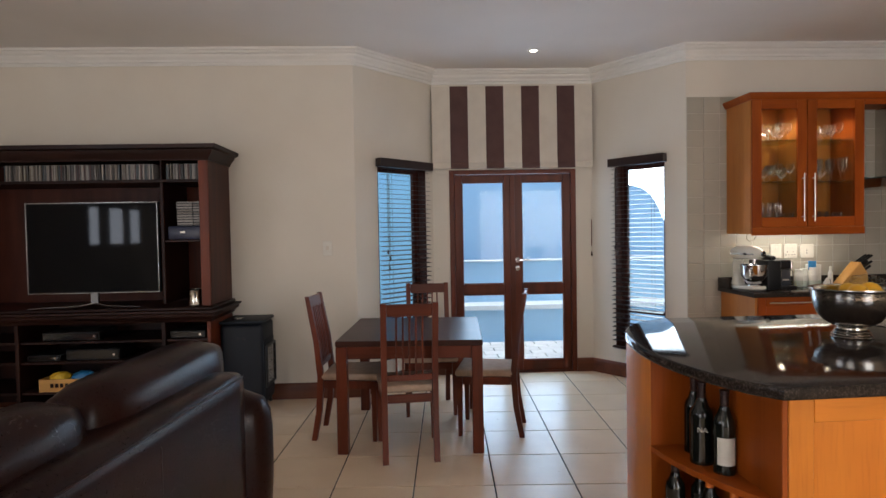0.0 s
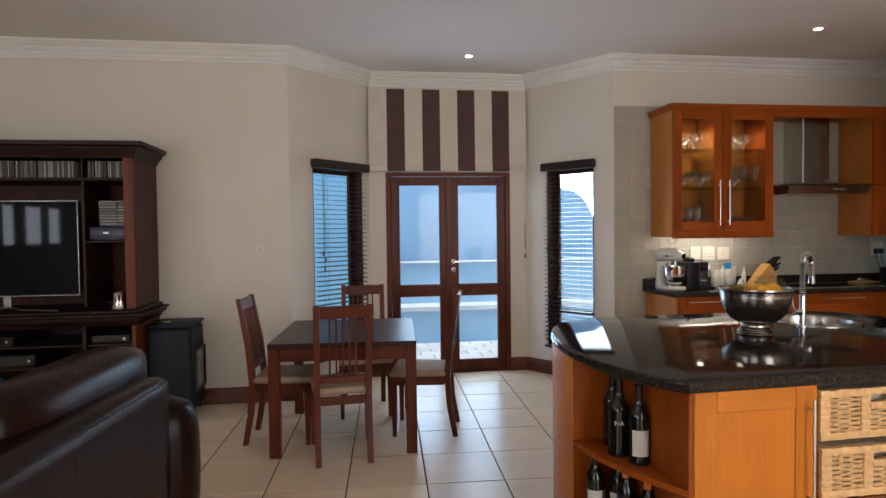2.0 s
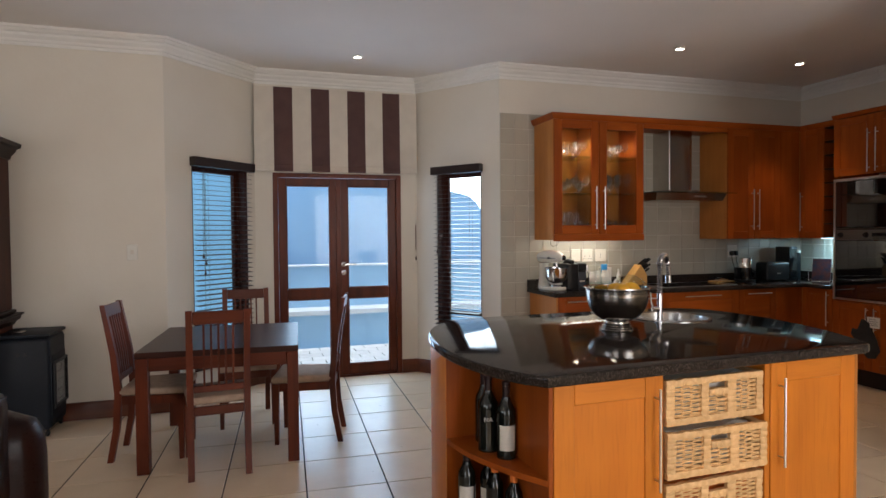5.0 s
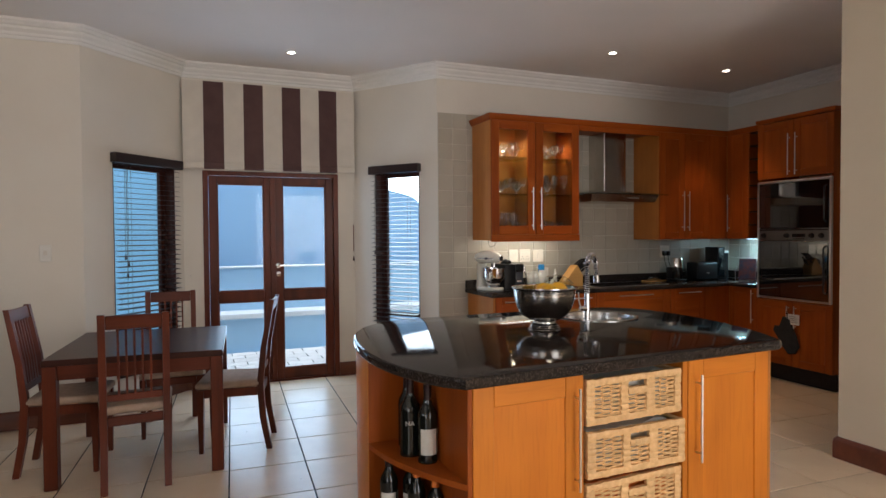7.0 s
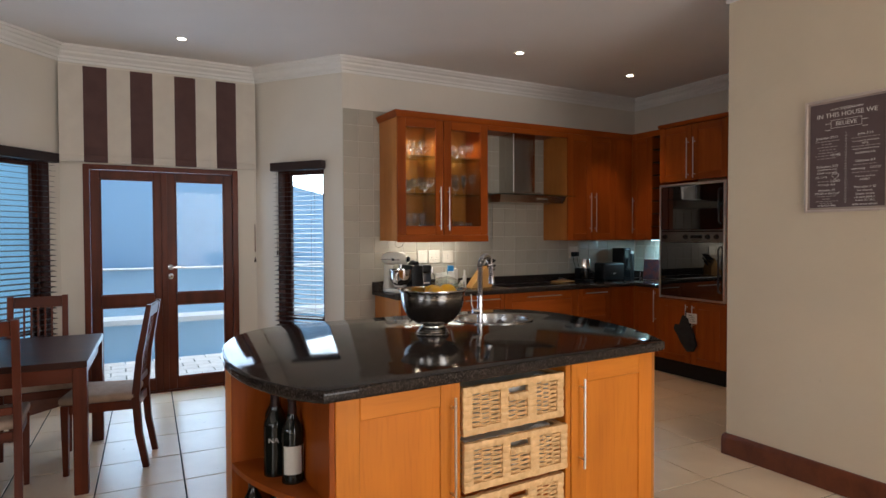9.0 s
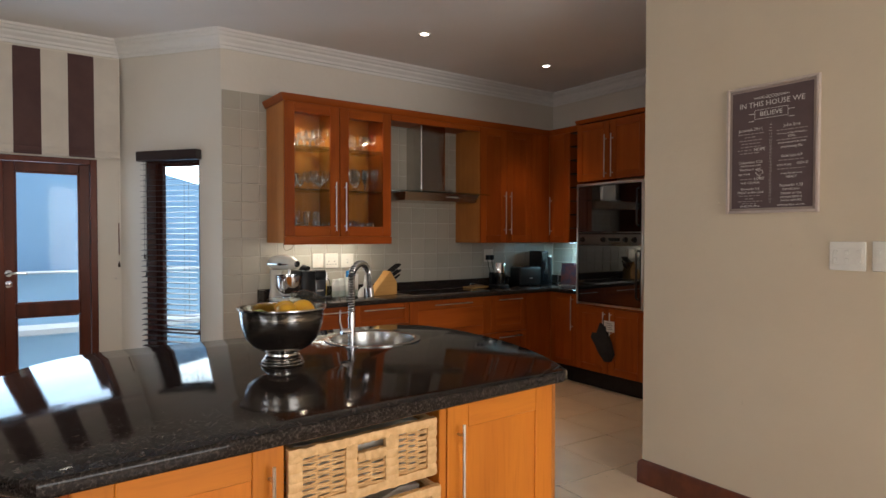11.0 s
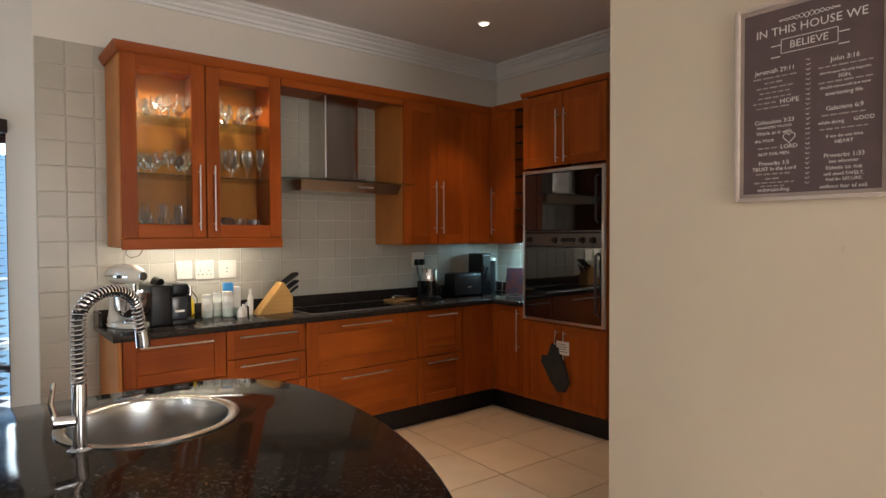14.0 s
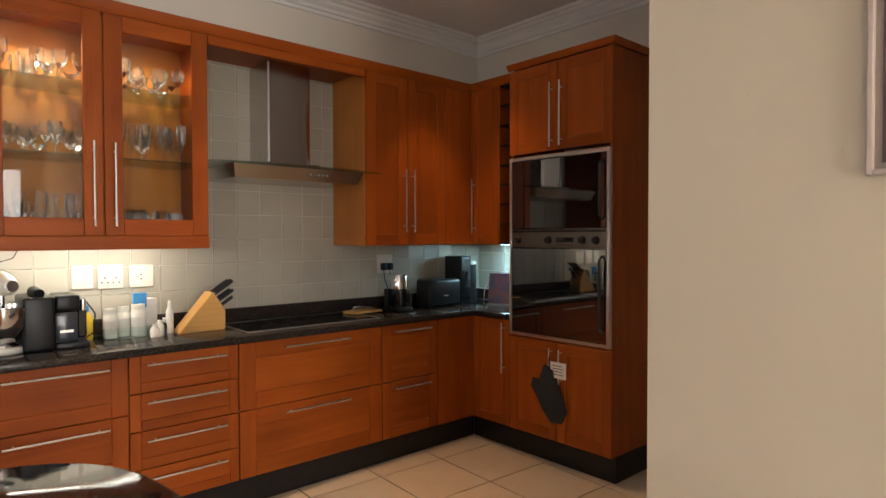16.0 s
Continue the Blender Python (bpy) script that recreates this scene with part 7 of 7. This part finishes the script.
box(cb, 0.21, -0.0595, 0, 0.22, 0.1195, 0.10, 0.002)
box(cb, -0.2095, -0.0595, 0, 0.2095, 0.1195, 0.008, 0)
part("box", cb, BLOCK_WOOD, cr)
for k in range(7):
    part("painted_letter", boxed(-0.13 + k * 0.038, -0.0716, 0.035, -0.105 + k * 0.038, -0.0703, 0.068, 0), DARK_WOOD, cr)
for x, w, m_, lab in ((-0.10, 0.16, YELLOW, "crumpled yellow packet in the crate"), (0.08, 0.18, BLUE, "crumpled blue packet in the crate")):
    pk = bmesh.new()
    bmesh.ops.create_icosphere(pk, subdivisions=3, radius=w / 2)
    for v in pk.verts:
        v.co += v.co.normalized() * 0.018 * noise.noise(v.co * 22)
        v.co.z *= 0.6
        v.co.y *= 0.75
    o = part("packet", pk, m_, None, smooth=25)
    o.matrix_world = pose(-2.60 + x, 4.985, 0.2605 + 0.095)
    tagged(o, lab, "packet", "packets in the crate")

# tie hooks beside the doors
for x, z in ((0.40, 1.09), (1.955, 1.10)):
    hk = thing("wall_hook", "small brass blind-cord hook on the wall", "hook", group="cord hooks")
    part("knob", tube([(x, BAY_Y, z), (x, BAY_Y - 0.018, z), (x, BAY_Y - 0.024, z + 0.006)], 0.006, 8, radii=[0.004, 0.004, 0.008]), HANDLE, hk)

# flaws in the plaster of the end wall
rng = random.Random(21)
sp = bmesh.new()
for _ in range(34):
    y, z, r = rng.uniform(0.2, 2.55), rng.uniform(0.25, 2.0), rng.uniform(0.002, 0.006)
    q = bmesh.ops.create_icosphere(sp, subdivisions=1, radius=r)["verts"]
    bmesh.ops.scale(sp, vec=(0.25, 1, rng.uniform(1.0, 2.6)), verts=q)
    bmesh.ops.translate(sp, vec=(SIGN_X, y, z), verts=q)
tagged(part("plaster_specks", sp, WALL_WARMLIT, bpy.data.objects["wall_sign"]), kind="stuff")

# ---------------------------------------------------------------- outdoors
structure("ground", boxed(-400, -400, -0.40, 400, 400, -0.30, 0), GROUND, "bare ground around the house", "ground", smooth=None)
structure("pavement", boxed(-6, 6.44, -0.299, 8, 10.9, -0.115, 0), OUT_SKYLIT, "mortar bed under the patio pavers", "patio", smooth=None)
pv = bpy.data.objects["pavement"]
pme = finish("paver", boxed(-0.145, -0.0975, -0.045, 0.145, 0.0975, 0, 0.006), PAVER)
for j in range(9):
    for i in range(16):
        share("paver", pme, pv, pose(-1.4 + i * 0.30 + (j % 2) * 0.15, 6.56 + j * 0.205, -0.07))
lw = thing("garden_wall", "low grey plastered garden wall with a pale coping", "wall")
part("seat_wall", boxed(-2.5, 8.42, -0.115, 4.2, 8.80, 0.36, 0.006), OUT_SKYLIT, lw)
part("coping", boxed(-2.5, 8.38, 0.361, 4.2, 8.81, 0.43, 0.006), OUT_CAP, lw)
part("upper_wall", boxed(-2.5, 8.811, 0.0, 4.2, 9.05, 1.02, 0.006), OUT_SKYLIT, lw)
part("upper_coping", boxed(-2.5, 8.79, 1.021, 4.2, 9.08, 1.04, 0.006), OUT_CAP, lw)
nb = thing("neighbour_wall", "tall plain plastered wall across the patio, tinted by sky light", "wall")
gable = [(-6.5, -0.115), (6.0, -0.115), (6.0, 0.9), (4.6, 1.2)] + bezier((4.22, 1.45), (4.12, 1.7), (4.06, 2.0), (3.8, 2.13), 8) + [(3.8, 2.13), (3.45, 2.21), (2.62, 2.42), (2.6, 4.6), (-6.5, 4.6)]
# extra wall, added so that the left bay window looks onto something brighter
sv = thing("patio_wing_wall", "added pale blue wall brightening the left window's view", "wall")
part("plaster", boxed(-2.4, 7.9, -0.115, 0.2, 8.1, 2.9, 0.005), OUT_SKYLIT_PALE, sv)
part("coping", boxed(-2.44, 7.86, 2.901, 0.24, 8.14, 2.96, 0.005), OUT_CAP, sv)
gb = bmesh.new()
fa = [gb.verts.new((x, 9.6, z)) for x, z in gable]
fb = [gb.verts.new((x, 9.85, z)) for x, z in gable]
gb.faces.new(fa)
gb.faces.new(fb[::-1])
for k in range(len(gable)):
    q = (k + 1) % len(gable)
    gb.faces.new((fa[k], fb[k], fb[q], fa[q]))
part("plaster", gb, OUT_SKYLIT, nb, smooth=None)
structure("backdrop", boxed(-90, 120, -0.3, 160, 121, 90, 0), SKY_GLOW, "bright hazy sky beyond the garden wall", "sky", smooth=None)

# ---------------------------------------------------------------- floor and wall tiles
flr = structure("floor", prism(PERIMETER[::-1], -0.3, -0.006), GROUT, "cream ceramic floor tiles with dark joints", "floor", smooth=None)
PITCH, ROT = 0.467, radians(-2.6)
tme = finish("tile", boxed(-PITCH / 2 + 0.004, -PITCH / 2 + 0.004, -0.0055, PITCH / 2 - 0.004, PITCH / 2 - 0.004, 0, 0.0015), TILE)


def inside(x, y):
    hit = False
    n = len(PERIMETER)
    for i in range(n):
        (ax, ay), (bx, by) = PERIMETER[i], PERIMETER[(i + 1) % n]
        if (ay > y) != (by > y) and x < ax + (y - ay) / (by - ay) * (bx - ax):
            hit = not hit
    return hit


org = Vector((1.105, 3.945))
ex, ey = Vector((math.cos(ROT), math.sin(ROT))), Vector((-math.sin(ROT), math.cos(ROT)))
cells = []
for i in range(-16, 16):
    for j in range(-20, 10):
        c = org + ex * (i + 0.5) * PITCH + ey * (j + 0.5) * PITCH
        if any(inside(*(c + ex * a * PITCH * 0.5 + ey * b * PITCH * 0.5)) for a in (-1, 0, 1) for b in (-1, 0, 1)):
            cells.append((c - Vector((2.0, 3.6))).length * 1000 + i * 0.01 + j * 0.0001)
            cells[-1] = (cells[-1], c.x, c.y)
cells.sort()
for _, x, y in cells[:300]:
    share("tile", tme, flr, pose(x, y, 0, 0, 0, math.degrees(ROT)))
rest = bmesh.new()
for _, x, y in cells[300:]:
    h = PITCH / 2 - 0.004
    q = [rest.verts.new((x + ex.x * a * h + ey.x * b * h, y + ex.y * a * h + ey.y * b * h, 0)) for a, b in ((-1, -1), (1, -1), (1, 1), (-1, 1))]
    q2 = [rest.verts.new((v.co.x, v.co.y, -0.0055)) for v in q]
    rest.faces.new(q)
    for k in range(4):
        rest.faces.new((q2[k], q2[(k + 1) % 4], q[(k + 1) % 4], q[k]))
tagged(part("tiling", rest, TILE, flr, smooth=None), kind="stuff")

WP = 0.15
kw = bpy.data.objects["wall_kitchen_north"]
structure("wall_tile_bed", boxed(D[0] + 0.001, BACK_K - 0.006, 0.0, KIT_X - 0.001, BACK_K - 0.0005, 2.645, 0), TILE_JOINT, "pale joints between the wall tiles", "tiling", smooth=None)
wme = finish("wall_tile", boxed(-WP / 2 + 0.002, -0.005, -WP / 2 + 0.002, WP / 2 - 0.002, 0.0, WP / 2 - 0.002, 0.002), WALL_TILE)
n = 0
for i in range(25):
    for j in range(18):
        x, z = D[0] + 0.078 + i * WP, 2.645 - (j + 0.5) * WP
        if x + WP / 2 > KIT_X:
            continue
        hidden = (x > 3.06 and z < 0.86) or (3.07 < x < 3.88 and z > 1.5) or (x > 5.05 and z > 1.5)
        if not hidden:
            share("wall_tile", wme, kw, pose(x, BACK_K - 0.0062, z))
eme = finish("wall_tile", boxed(-0.005, -WP / 2 + 0.002, -WP / 2 + 0.002, 0.0, WP / 2 - 0.002, WP / 2 - 0.002, 0.002), WALL_TILE)
ke = bpy.data.objects["wall_kitchen_east"]
for i in range(6):
    for j in range(3):
        share("wall_tile", eme, ke, pose(KIT_X - 0.001, BACK_K - 0.02 - (i + 0.5) * WP, 1.4 - j * WP))
